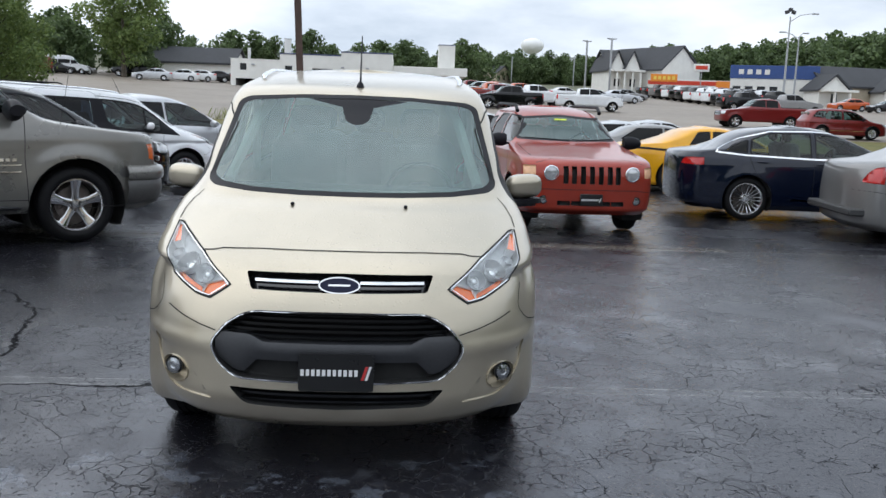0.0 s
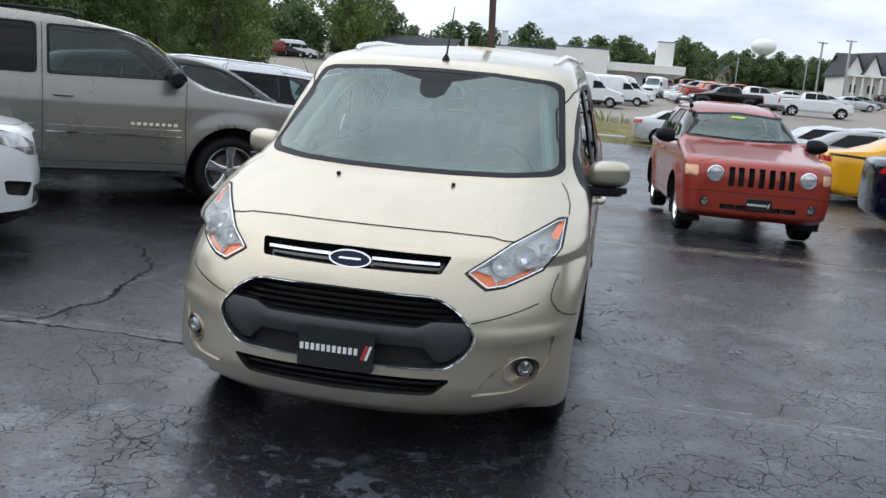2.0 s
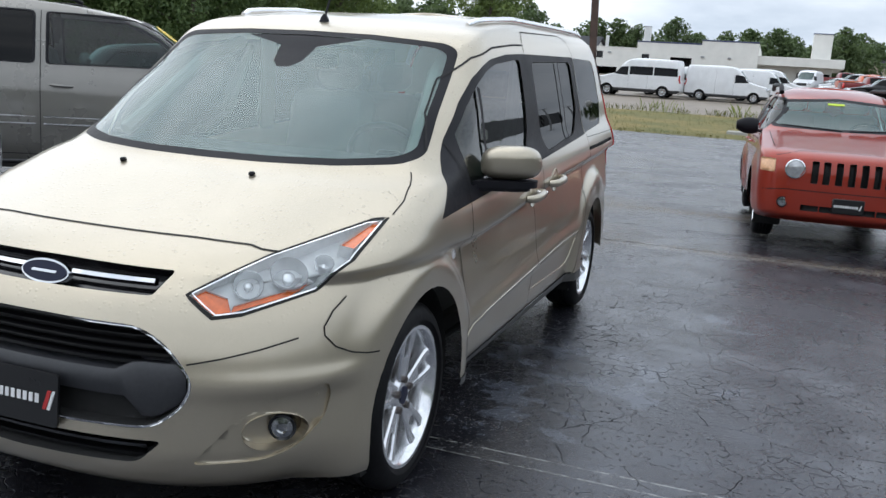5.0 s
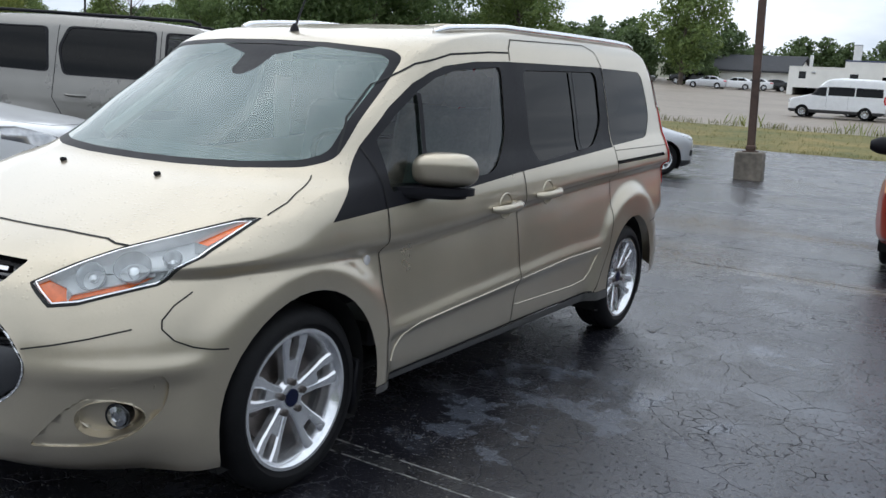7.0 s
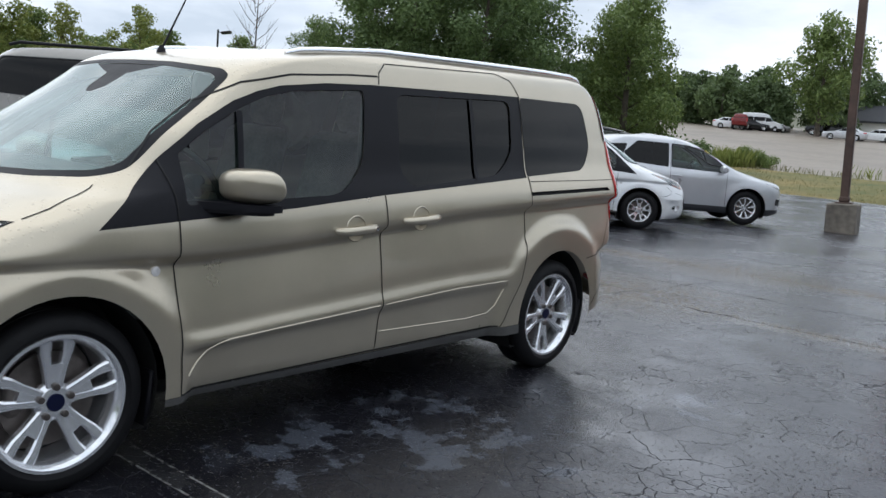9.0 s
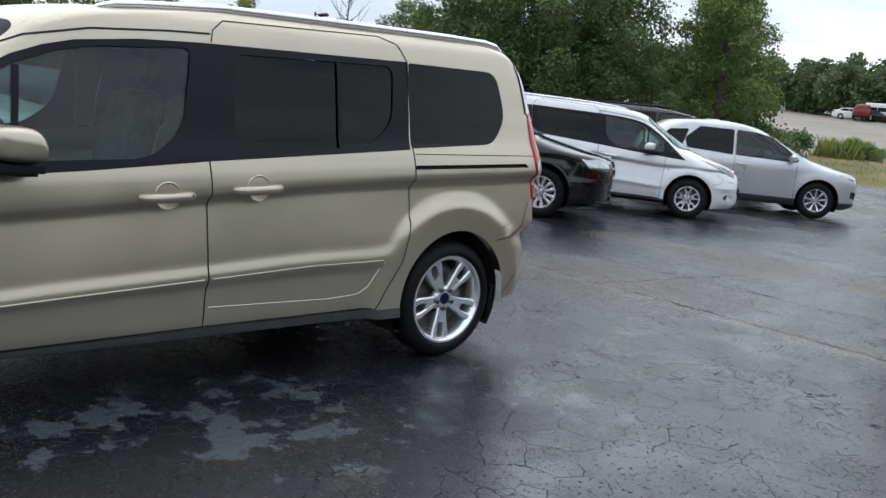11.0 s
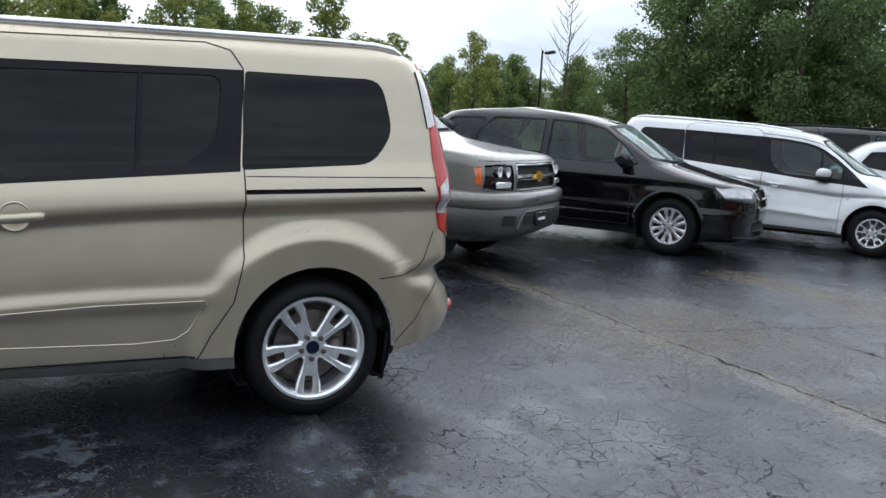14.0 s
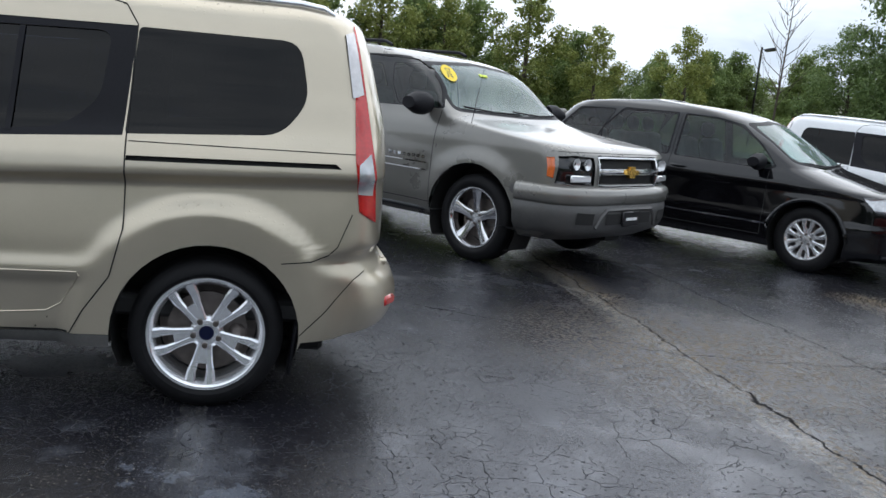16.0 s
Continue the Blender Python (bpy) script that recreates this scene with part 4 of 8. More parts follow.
    g([(1.585, 1.585), (1.60, 1.64), (1.66, 1.688), (2.55, 1.728), (2.66, 1.70), (2.712, 1.62), (2.70, 1.17), (2.705, 0.78), (2.66, 0.58), (2.56, 0.43), (2.50, 0.31)], "x")
    g([(0.46, 0.296), (1.5, 0.318), (2.5, 0.331)], "x", 0.008)
    g([(2.71, 1.145), (3.2, 1.155), (3.66, 1.165)], "x", 0.004)
    g([(0.30, 1.168), (0.42, 1.30), (0.60, 1.43), (0.80, 1.525), (1.05, 1.58), (1.40, 1.612), (1.585, 1.622)], "x", 0.009)
    g([(0.0, 0.916), (0.35, 0.916), (0.52, 0.910), (0.56, 0.902), (0.615, 0.898)], "y", 0.008)
    g([(0.500, 0.612), (0.58, 0.630), (0.66, 0.652), (0.735, 0.678)], "y", 0.005)
    g([(0.800, 0.985), (0.797, 1.02), (0.775, 1.062), (0.742, 1.098)], "y", 0.005)
    g([(-0.43, 0.775), (-0.49, 0.74), (-0.53, 0.70), (-0.535, 0.675), (-0.51, 0.640), (-0.46, 0.615), (-0.41, 0.604), (-0.36, 0.600)], "x", 0.005)
    g([(3.36, 0.672), (3.49, 0.686), (3.56, 0.715), (3.60, 0.755), (3.655, 0.90)], "x", 0.005)
    g([(3.46, 0.355), (3.55, 0.45), (3.68, 0.600), (3.74, 0.632)], "x", 0.005)
    both("lamp_seal", [hl[-1], *hl], "y", 0.011, DARK_GAP, 0.001)
    cx, cz = sum(p[0] for p in hl) / len(hl), sum(p[1] for p in hl) / len(hl)
    ring = [(cx + (a - cx) * 0.945, cz + (b - cz) * 0.93) for a, b in hl]
    both("lamp_bezel", [ring[-1], *ring], "y", 0.0045, CHROME, 0.0015)
    for line, wd in (([(0.738, 1.062), (0.758, 1.408)], 0.028), ([(2.245, 1.150), (2.268, 1.568)], 0.022)):
        both("window_divider", line, "x", wd, BLACK_TRIM, 0.001)
    # swage strips low on the doors
    for sg in (1, -1):
        st = Build()
        sh.ribbon(st, [(0.50, 0.364), (0.59, 0.455), (0.63, 0.480), (0.68, 0.492), (0.95, 0.510), (1.53, 0.546)], "x", 0.02, -0.001, False, 0.03, 0.005)
        st.v = [(sg * a, b, c) for a, b, c in st.v]
        part("door_moulding", st, body_mat, van)
        st = sh.ribbon(Build(), [(1.57, 0.548), (2.1, 0.582), (2.53, 0.590), (2.54, 0.575), (2.47, 0.45), (2.41, 0.412), (2.24, 0.400), (1.57, 0.410)], "x", 0.02, -0.001, False, 0.03, 0.004)
        st.v = [(sg * a, b, c) for a, b, c in st.v]
        part("door_moulding", st, body_mat, van)
    # door handles
    for sg in (1, -1):
        for y, z in ((1.33, 0.918), (1.765, 0.955)):
            p, n = sh.at((y, z), "x")
            cupb = Build().lathe([(-0.002, 0.062), (0.002, 0.058), (-0.014, 0.040), (-0.022, 0.0)], 24, "x")
            cp = part("handle_cup", cupb, body_mat, van, "", Matrix.Translation((sg * p.x, y + 0.01, z + 0.004)) @ (Matrix.Rotation(math.pi, 4, "Z") if sg < 0 else Matrix()))
            pts = [(0.0, -0.112, -0.006), (0.020, -0.10, -0.006), (0.036, -0.07, -0.004), (0.040, 0.0, 0.0), (0.038, 0.07, 0.005), (0.024, 0.108, 0.008), (0.0, 0.116, 0.008)]
            hb = Build().tube([(sg * (p.x + a), y + b, z + c2) for a, b, c2 in pts], [0.012, 0.016, 0.017, 0.017, 0.018, 0.016, 0.012], 10, 1.15)
            part("door_handle", hb, body_mat, van)
        p, n = sh.at((1.428, 0.927), "x")
        part("keyhole", Build().lathe([(0.0, 0.009), (0.050, 0.009), (0.051, 0.0)], 12, "x"), CHROME, van, "", Matrix.Translation((sg * p.x, 1.43, 0.926)) @ (Matrix.Rotation(math.pi, 4, "Z") if sg < 0 else Matrix()))
        p, n = sh.at((0.359, 0.784), "x")
        part("side_repeater", Build().lathe([(-0.002, 0.020), (0.004, 0.019), (0.007, 0.010), (0.007, 0.0)], 16, "x"), CLEARLENS, van, "", Matrix.Translation((sg * p.x, 0.359, 0.784)) @ (Matrix.Rotation(math.pi, 4, "Z") if sg < 0 else Matrix()))
        p, n = sh.at((sg * 0.782, 0.50), "y", -0.018)
        part("parking_sensor", Build().lathe([(0.0, 0.015), (-0.004, 0.014), (-0.004, 0.010), (-0.002, 0.009), (-0.003, 0.0)], 16, "y"), body_mat, van, "", Matrix.Translation(p))
        # door mirrors
        rows = []
        for i in range(17):
            u = 0.5 - 0.5 * math.cos(math.pi * i / 16)
            end = max(0.0, 1 - abs(2 * u - 1) ** 3.4) ** 0.45
            x = 0.845 + 0.222 * u
            hh, dd = 0.012 + 0.066 * end, 0.016 + 0.078 * end
            yc, zc = 0.685 + 0.085 * u, 1.106 + 0.008 * u
            ring = []
            for a in [2 * math.pi * k / 28 for k in range(28)]:
                ca, sa = math.cos(a), math.sin(a)
                py = math.copysign(abs(ca) ** 0.78, ca) * dd * (0.55 if ca > 0 else 1.05)
                pz = math.copysign(abs(sa) ** 0.78, sa) * hh * (1.0 if sa > 0 else 0.78)
                ring.append((sg * x, yc + py - 0.25 * max(0.0, pz), zc + pz))
            rows.append(ring)
        mr = part("door_mirror", Build().grid(rows, wrap=True).fan(rows[0]).fan(rows[-1]), body_mat, van, "body-coloured mirror on a black arm")
        part("mirror_glass", Build().prism(rounded([(sg * 0.87, 1.065), (sg * 1.035, 1.072), (sg * 1.04, 1.155), (sg * 0.875, 1.162)], 0.02), "y", 0.768, 0.778), CHROME, mr)
        tray = [(0.775, 0.40), (0.85, 0.515), (0.93, 0.60), (1.03, 0.665), (1.062, 0.72), (1.055, 0.80), (0.90, 0.79), (0.80, 0.72)]
        part("mirror_arm", Build().prism(rounded([(sg * a, b) for a, b in tray], 0.03), "z", 1.022, 1.050).prism(rounded([(sg * (0.80 + (a - 0.80) * 0.9), 0.6 + (b - 0.6) * 0.9) for a, b in tray], 0.03), "z", 1.008, 1.0218), BLACK_TRIM, mr)
        # roof rails
        pts = [(1.13, 1.700), (1.20, 1.722), (1.32, 1.742), (1.7, 1.770), (2.4, 1.795), (3.1, 1.802), (3.38, 1.795), (3.48, 1.780), (3.53, 1.755)]
        xs = [0.585, 0.60, 0.605, 0.612, 0.615, 0.612, 0.605, 0.60, 0.592]
        part("roof_rail", Build().tube([(sg * x, y, sh.at((x, y), "z")[0].z + (0.0 if i in (0, 8) else 0.014)) for i, ((y, z), x) in enumerate(zip(pts, xs))], [0.012, 0.016, 0.017, 0.017, 0.017, 0.017, 0.017, 0.016, 0.012], 10, 1.0), ALLOY, van, "silver roof rail")
        # mud flaps and bonnet washer jets
        for y in (0.375, 3.44):
            part("mud_flap", Build().box((sg * 0.765, y, 0.265), (0.12, 0.022, 0.24), 0.008, Matrix.Rotation(radians(-6), 4, "X")), BLACK_TRIM, van)
        p, n = sh.at((sg * 0.27, -0.127), "z")
        part("washer_jet", Build().box((p.x, p.y, p.z + 0.006), (0.018, 0.026, 0.016), 0.005), BLACK_TRIM, van)
    # wipers, aerial
    part("aerial", Build().lathe([(0.0, 0.024), (0.02, 0.017), (0.035, 0.007)], 14, "z", (0, 0.87, sh.at((0, 0.87), "z")[0].z - 0.004)).tube([(0, 0.875, sh.at((0, 0.87), "z")[0].z + 0.02), (0.0, 1.01, sh.at((0, 0.87), "z")[0].z + 0.30)], [0.006, 0.003], 6), BLACK_TRIM, van)
    part("rear_view_mirror", Build().box((0, 0.80, 1.475), (0.23, 0.035, 0.07), 0.02), DASH, van)
    arch_liners(van, s["arches"], 0.86)
    floor_pan(van, s)
    cabin(van, 0.42, 1.12, 3.0, 0.74, 3, 0.72)
    for sg in (1, -1):
        bd = Build()
        bd.tube([(sg * 0.66, 0.36, 1.13), (sg * 0.57, 0.80, 1.46), (sg * 0.53, 1.04, 1.55)], 0.03, 6)
        part("pillar_lining", bd, LINER, van)
        part("pillar_lining", Build().box((sg * 0.70, 1.57, 1.35), (0.04, 0.12, 0.5), 0.015), LINER, van)
    # rear bumper step and fog reflector
    part("bumper_step", Build().box((0, 3.845, 0.615), (0.80, 0.10, 0.03), 0.01).box((0, 3.84, 0.632), (0.76, 0.012, 0.006)).box((0, 3.87, 0.632), (0.76, 0.012, 0.006)), body_mat, van)
    for sg in (1, -1):
        p, n = sh.at((sg * 0.60, 0.47), "r", 0.003)
        part("rear_reflector", Build().box((p.x, p.y - 0.005, p.z), (0.11, 0.03, 0.05), 0.012, Matrix.Rotation(sg * radians(-32), 4, "Z")), REDLENS, van)
    put_wheels(van, wheel, 0.866, 3.062, 0.332, 0.1075)
    return van


people_van(pose(-0.022, 0, 0), GOLD, "champagne-gold long people carrier with roof rails on wet asphalt", VAN_WHEEL)


# ---- ground ----
def asphalt():
    n = Nodes("wet_cracked_asphalt")
    v = n.coord()
    sep = n.t.nodes.new("ShaderNodeSeparateXYZ")
    n.link(v, sep.inputs["Vector"])
    wob = n.add("ShaderNodeTexNoise", Scale=2.2, Detail=5.0, Roughness=0.65)
    n.link(v, wob.inputs["Vector"])
    wob2 = n.add("ShaderNodeTexNoise", Scale=16.0, Detail=3.0)
    n.link(v, wob2.inputs["Vector"])
    off = n.t.nodes.new("ShaderNodeSeparateXYZ")
    n.link(wob.outputs["Color"], off.inputs["Vector"])
    off2 = n.t.nodes.new("ShaderNodeSeparateXYZ")
    n.link(wob2.outputs["Color"], off2.inputs["Vector"])
    shift = lambda axis, k, k2: n.math("ADD", sep.outputs[axis], n.math("ADD", n.math("MULTIPLY", n.math("SUBTRACT", off.outputs[axis], 0.5), k), n.math("MULTIPLY", n.math("SUBTRACT", off2.outputs[axis], 0.5), k2)))
    X, Y = shift("X", 0.30, 0.05), shift("Y", 0.30, 0.05)

    def seg(x0, y0, x1, y1):
        """Distance to a line from one place to another, wandering a little."""
        dx, dy = x1 - x0, y1 - y0
        px, py = n.math("SUBTRACT", X, x0), n.math("SUBTRACT", Y, y0)
        k = n.math("DIVIDE", n.math("ADD", n.math("MULTIPLY", px, dx), n.math("MULTIPLY", py, dy)), dx * dx + dy * dy)
        k = n.math("MINIMUM", n.math("MAXIMUM", k, 0.0), 1.0)
        ex, ey = n.math("SUBTRACT", px, n.math("MULTIPLY", k, dx)), n.math("SUBTRACT", py, n.math("MULTIPLY", k, dy))
        return n.math("SQRT", n.math("ADD", n.math("MULTIPLY", ex, ex), n.math("MULTIPLY", ey, ey)))

    def round_patch(x, y, r0, r1):
        px, py = n.math("SUBTRACT", X, x), n.math("SUBTRACT", Y, y)
        return n.span(n.math("SQRT", n.math("ADD", n.math("MULTIPLY", px, px), n.math("MULTIPLY", py, py))), r0, r1, 1.0, 0.0)

    grit = n.noise(v, 190, 2)
    fine = n.noise(v, 48, 4)
    wet = n.noise(v, 0.6, 6, 0.62)
    film = n.noise(v, 2.4, 6, 0.6)
    vv = n.mix(0.035, n.mix(0.10, v, wob.outputs["Color"], "ADD"), wob2.outputs["Color"], "ADD")
    cells = n.add("ShaderNodeTexVoronoi", Scale=11.0)
    cells.feature = "DISTANCE_TO_EDGE"
    n.link(vv, cells.inputs["Vector"])
    wide = n.add("ShaderNodeTexVoronoi", Scale=4.2)
    wide.feature = "DISTANCE_TO_EDGE"
    n.link(vv, wide.inputs["Vector"])
    crazed = n.math("MAXIMUM", round_patch(-0.4, 6.2, 0.5, 1.6), round_patch(-0.4, 9.1, 0.3, 1.5))
    area = n.math("MAXIMUM", n.span(n.noise(v, 0.5, 3), 0.42, 0.60, 0.12, 1.0), crazed)
    broken = n.math("MAXIMUM", n.span(n.noise(v, 3.1, 5, 0.65), 0.50, 0.56, 0.0, 1.0), n.math("MULTIPLY", crazed, 0.7))
    small = n.math("MULTIPLY", n.span(cells.outputs["Distance"], 0.008, 0.030, 0.9, 0.0), n.math("MULTIPLY", area, broken))
    mid = n.math("MULTIPLY", n.span(wide.outputs["Distance"], 0.002, 0.009, 0.9, 0.0), n.span(n.noise(v, 1.7, 5, 0.6), 0.49, 0.54, 0.0, 1.0))
    pits = n.math("MULTIPLY", n.span(n.noise(v, 42, 3, 0.6), 0.615, 0.66, 0.0, 1.0), n.span(n.noise(v, 1.4, 4), 0.38, 0.60, 0.15, 1.0))
    crack = n.math("MAXIMUM", n.math("MAXIMUM", small, mid), n.math("MULTIPLY", pits, 0.8))
    # long splits
    long = None
    for line, w in (((-2.9, 2.7, -2.34, 1.96), 0.020), ((-2.34, 1.96, -2.12, 0.95), 0.022), ((-2.12, 0.95, -2.18, 0.40), 0.022), ((-4.0, 0.22, -1.0, 0.36), 0.016), ((-9.0, 6.0, 9.0, 5.95), 0.015),
                    ((-4.5, 6.95, -0.74, 7.22), 0.013), ((-0.74, 7.22, 2.6, 7.45), 0.009), ((-1.3, 4.4, -0.33, 5.95), 0.009), ((-0.33, 5.95, -0.2, 8.3), 0.009)):
        d = n.span(seg(*line), w * 0.35, w, 1.0, 0.0)
        long = d if long is None else n.math("MAXIMUM", long, d)
    crack = n.math("MAXIMUM", crack, long)
    base = n.ramp(n.math("ADD", n.math("MULTIPLY", grit, 0.5), n.math("MULTIPLY", fine, 0.5)), [(0.32, (0.004, 0.004, 0.006)), (0.52, (0.010, 0.010, 0.014)), (0.70, (0.026, 0.026, 0.033))])
    # thin dried, paler patches
    dry = n.math("MULTIPLY", n.span(film, 0.55, 0.62, 0.0, 1.0), n.span(n.noise(v, 0.9, 4), 0.44, 0.58, 0.0, 0.50))
    base = n.mix(dry, base, (0.085, 0.090, 0.105))
    # sky sheen on a thin surface film, painted as flat irregular blue-grey patches
    sky_sheen = None
    for x, y, r0, r1 in ((1.25, 1.70, 0.25, 0.85), (0.95, 0.95, 0.15, 0.55), (0.0, -1.75, 0.4, 1.5), (-1.3, -1.5, 0.3, 1.3), (1.70, 3.0, 0.1, 0.45)):
        d = round_patch(x, y, r0, r1)
        sky_sheen = d if sky_sheen is None else n.math("MAXIMUM", sky_sheen, d)
    sky_sheen = n.math("MULTIPLY", n.span(n.math("ADD", n.noise(v, 3.8, 8, 0.70), n.math("MULTIPLY", sky_sheen, 0.10)), 0.600, 0.635, 0.0, 0.60), n.span(sky_sheen, 0.05, 0.4, 0.0, 1.0))
    base = n.mix(sky_sheen, base, (0.105, 0.118, 0.145))
    sand = n.math("MULTIPLY", n.math("MAXIMUM", n.span(seg(-3.2, 5.97, 3.6, 5.93), 0.03, 0.11, 0.8, 0.0), n.span(seg(-3.6, 0.25, -2.2, 0.32), 0.03, 0.16, 0.9, 0.0)), n.span(n.noise(v, 5.0, 6, 0.7), 0.42, 0.58, 0.05, 1.0))
    base = n.mix(sand, base, (0.17, 0.16, 0.145))
    spk = n.math("MULTIPLY", n.span(n.noise(v, 85, 1), 0.665, 0.71, 0.0, 0.9), n.span(n.noise(v, 1.1, 4), 0.42, 0.62, 0.15, 1.0))
    base = n.mix(spk, base, (0.27, 0.24, 0.19))
    # worn stall lines with paint left along both edges
    worn = n.span(n.noise(v, 7.0, 6, 0.7), 0.42, 0.62, 0.0, 0.5)
    for y0, fill, edge in ((0.40, 0.20, 0.85), (3.03, 0.22, 0.14), (5.84, 0.6, 0.7)):
        d = n.math("ABSOLUTE", n.math("SUBTRACT", sep.outputs["Y"], y0))
        rim = n.math("MULTIPLY", n.span(n.math("ABSOLUTE", n.math("SUBTRACT", d, 0.05)), 0.003, 0.008, 1.0, 0.0), n.span(n.noise(v, 26.0, 4), 0.40, 0.58, 0.1 * edge, 0.95 * edge))
        ln = n.math("MAXIMUM", rim, n.math("MULTIPLY", n.span(d, 0.045, 0.060, fill, 0.0), worn))
        base = n.mix(ln, base, (0.30, 0.30, 0.28))
    seam = n.math("MULTIPLY", n.span(seg(-2.2, 0.4, -2.22, 5.0), 0.01, 0.05, 0.7, 0.0), worn)
    base = n.mix(seam, base, (0.22, 0.21, 0.20))
    # brown leaf litter and grit caught in the cracks
    litter = n.math("MAXIMUM", n.math("MULTIPLY", crazed, 0.8), n.math("MAXIMUM", n.span(seg(-4.0, 6.0, 4.0, 5.95), 0.03, 0.30, 0.7, 0.0), n.span(seg(-2.5, 8.95, 2.0, 9.1), 0.05, 0.5, 1.0, 0.0)))
    litter = n.math("MULTIPLY", litter, n.span(n.noise(v, 34, 5, 0.7), 0.50, 0.57, 0.0, 0.95))
    base = n.mix(litter, base, (0.20, 0.150, 0.085))
    base = n.mix(crack, base, (0.004, 0.004, 0.005))
    shut = n.math("MAXIMUM", crack, litter)
    n.set(Base_Color=base, Roughness=n.math("ADD", n.span(wet, 0.36, 0.64, 0.13, 0.34), n.math("MULTIPLY", shut, 0.5)), Specular_IOR_Level=n.math("SUBTRACT", 0.85, n.math("MULTIPLY", shut, 0.82)), Specular_Tint=(0.84, 0.88, 1.0))
    h = n.math("SUBTRACT", n.math("ADD", n.math("MULTIPLY", grit, n.span(film, 0.4, 0.62, 0.55, 0.12)), n.math("MULTIPLY", fine, 0.35)), n.math("MULTIPLY", crack, 1.3))
    n.bump(h, 0.7, 0.006)
    return n.mat


def ground_mix(name, stops, scale, rough=0.9, bump=0.3):
    n = Nodes(name)
    v = n.coord()
    a = n.noise(v, scale, 6, 0.6)
    b = n.noise(v, scale * 14, 4)
    k = n.math("ADD", n.math("MULTIPLY", a, 0.62), n.math("MULTIPLY", b, 0.38))
    n.set(Base_Color=n.ramp(k, stops), Roughness=rough)
    n.bump(b, bump, 0.02)
    return n.mat


ASPHALT = asphalt()
GRASS = ground_mix("late_summer_grass", [(0.33, (0.060, 0.085, 0.018)), (0.5, (0.150, 0.130, 0.035)), (0.66, (0.26, 0.19, 0.065))], 0.35)
OLD_LOT = ground_mix("worn_pale_asphalt", [(0.3, (0.15, 0.125, 0.100)), (0.5, (0.22, 0.185, 0.148)), (0.7, (0.28, 0.24, 0.195))], 0.12, 0.6, 0.1)
WOOD_FLOOR = ground_mix("leafy_wood_floor", [(0.3, (0.020, 0.026, 0.010)), (0.7, (0.06, 0.065, 0.025))], 0.5)
HILL = ground_mix("distant_ground", [(0.3, (0.06, 0.075, 0.03)), (0.7, (0.16, 0.15, 0.10))], 0.02)


def sheet(name, x0, x1, y0, y1, nx, ny, mat, label):
    bd = Build()
    bd.grid([[(x0 + (x1 - x0) * i / nx, y0 + (y1 - y0) * j / ny, ground_z(x0 + (x1 - x0) * i / nx, y0 + (y1 - y0) * j / ny)) for i in range(nx + 1)] for j in range(ny + 1)])
    return solid(name, bd, mat, Matrix(), label, name.split("_")[0], "", "structure")


sheet("ground", -15, 90, -60, 32, 42, 92, ASPHALT, "dark wet cracked asphalt car park")
sheet("grass_verge", -70, 90, 32, 45, 48, 6, GRASS, "strip of yellowing grass beyond the car park")
sheet("road", -70, 90, 45, 150, 40, 14, OLD_LOT, "worn pale asphalt lot on the slope")
sheet("wood_floor", -130, -15, -60, 32, 20, 20, WOOD_FLOOR, "shaded leafy ground under the trees")
sheet("hillside", -900, 900, 150, 900, 60, 40, HILL, "distant rising ground")
sheet("hillside_west", -900, -70, 32, 150, 12, 12, HILL, "distant rising ground")
sheet("hillside_east", 90, 900, -60, 150, 12, 16, HILL, "distant ground beside the road")
sheet("ground_behind", -130, 90, -300, -60, 10, 10, HILL, "ground behind")


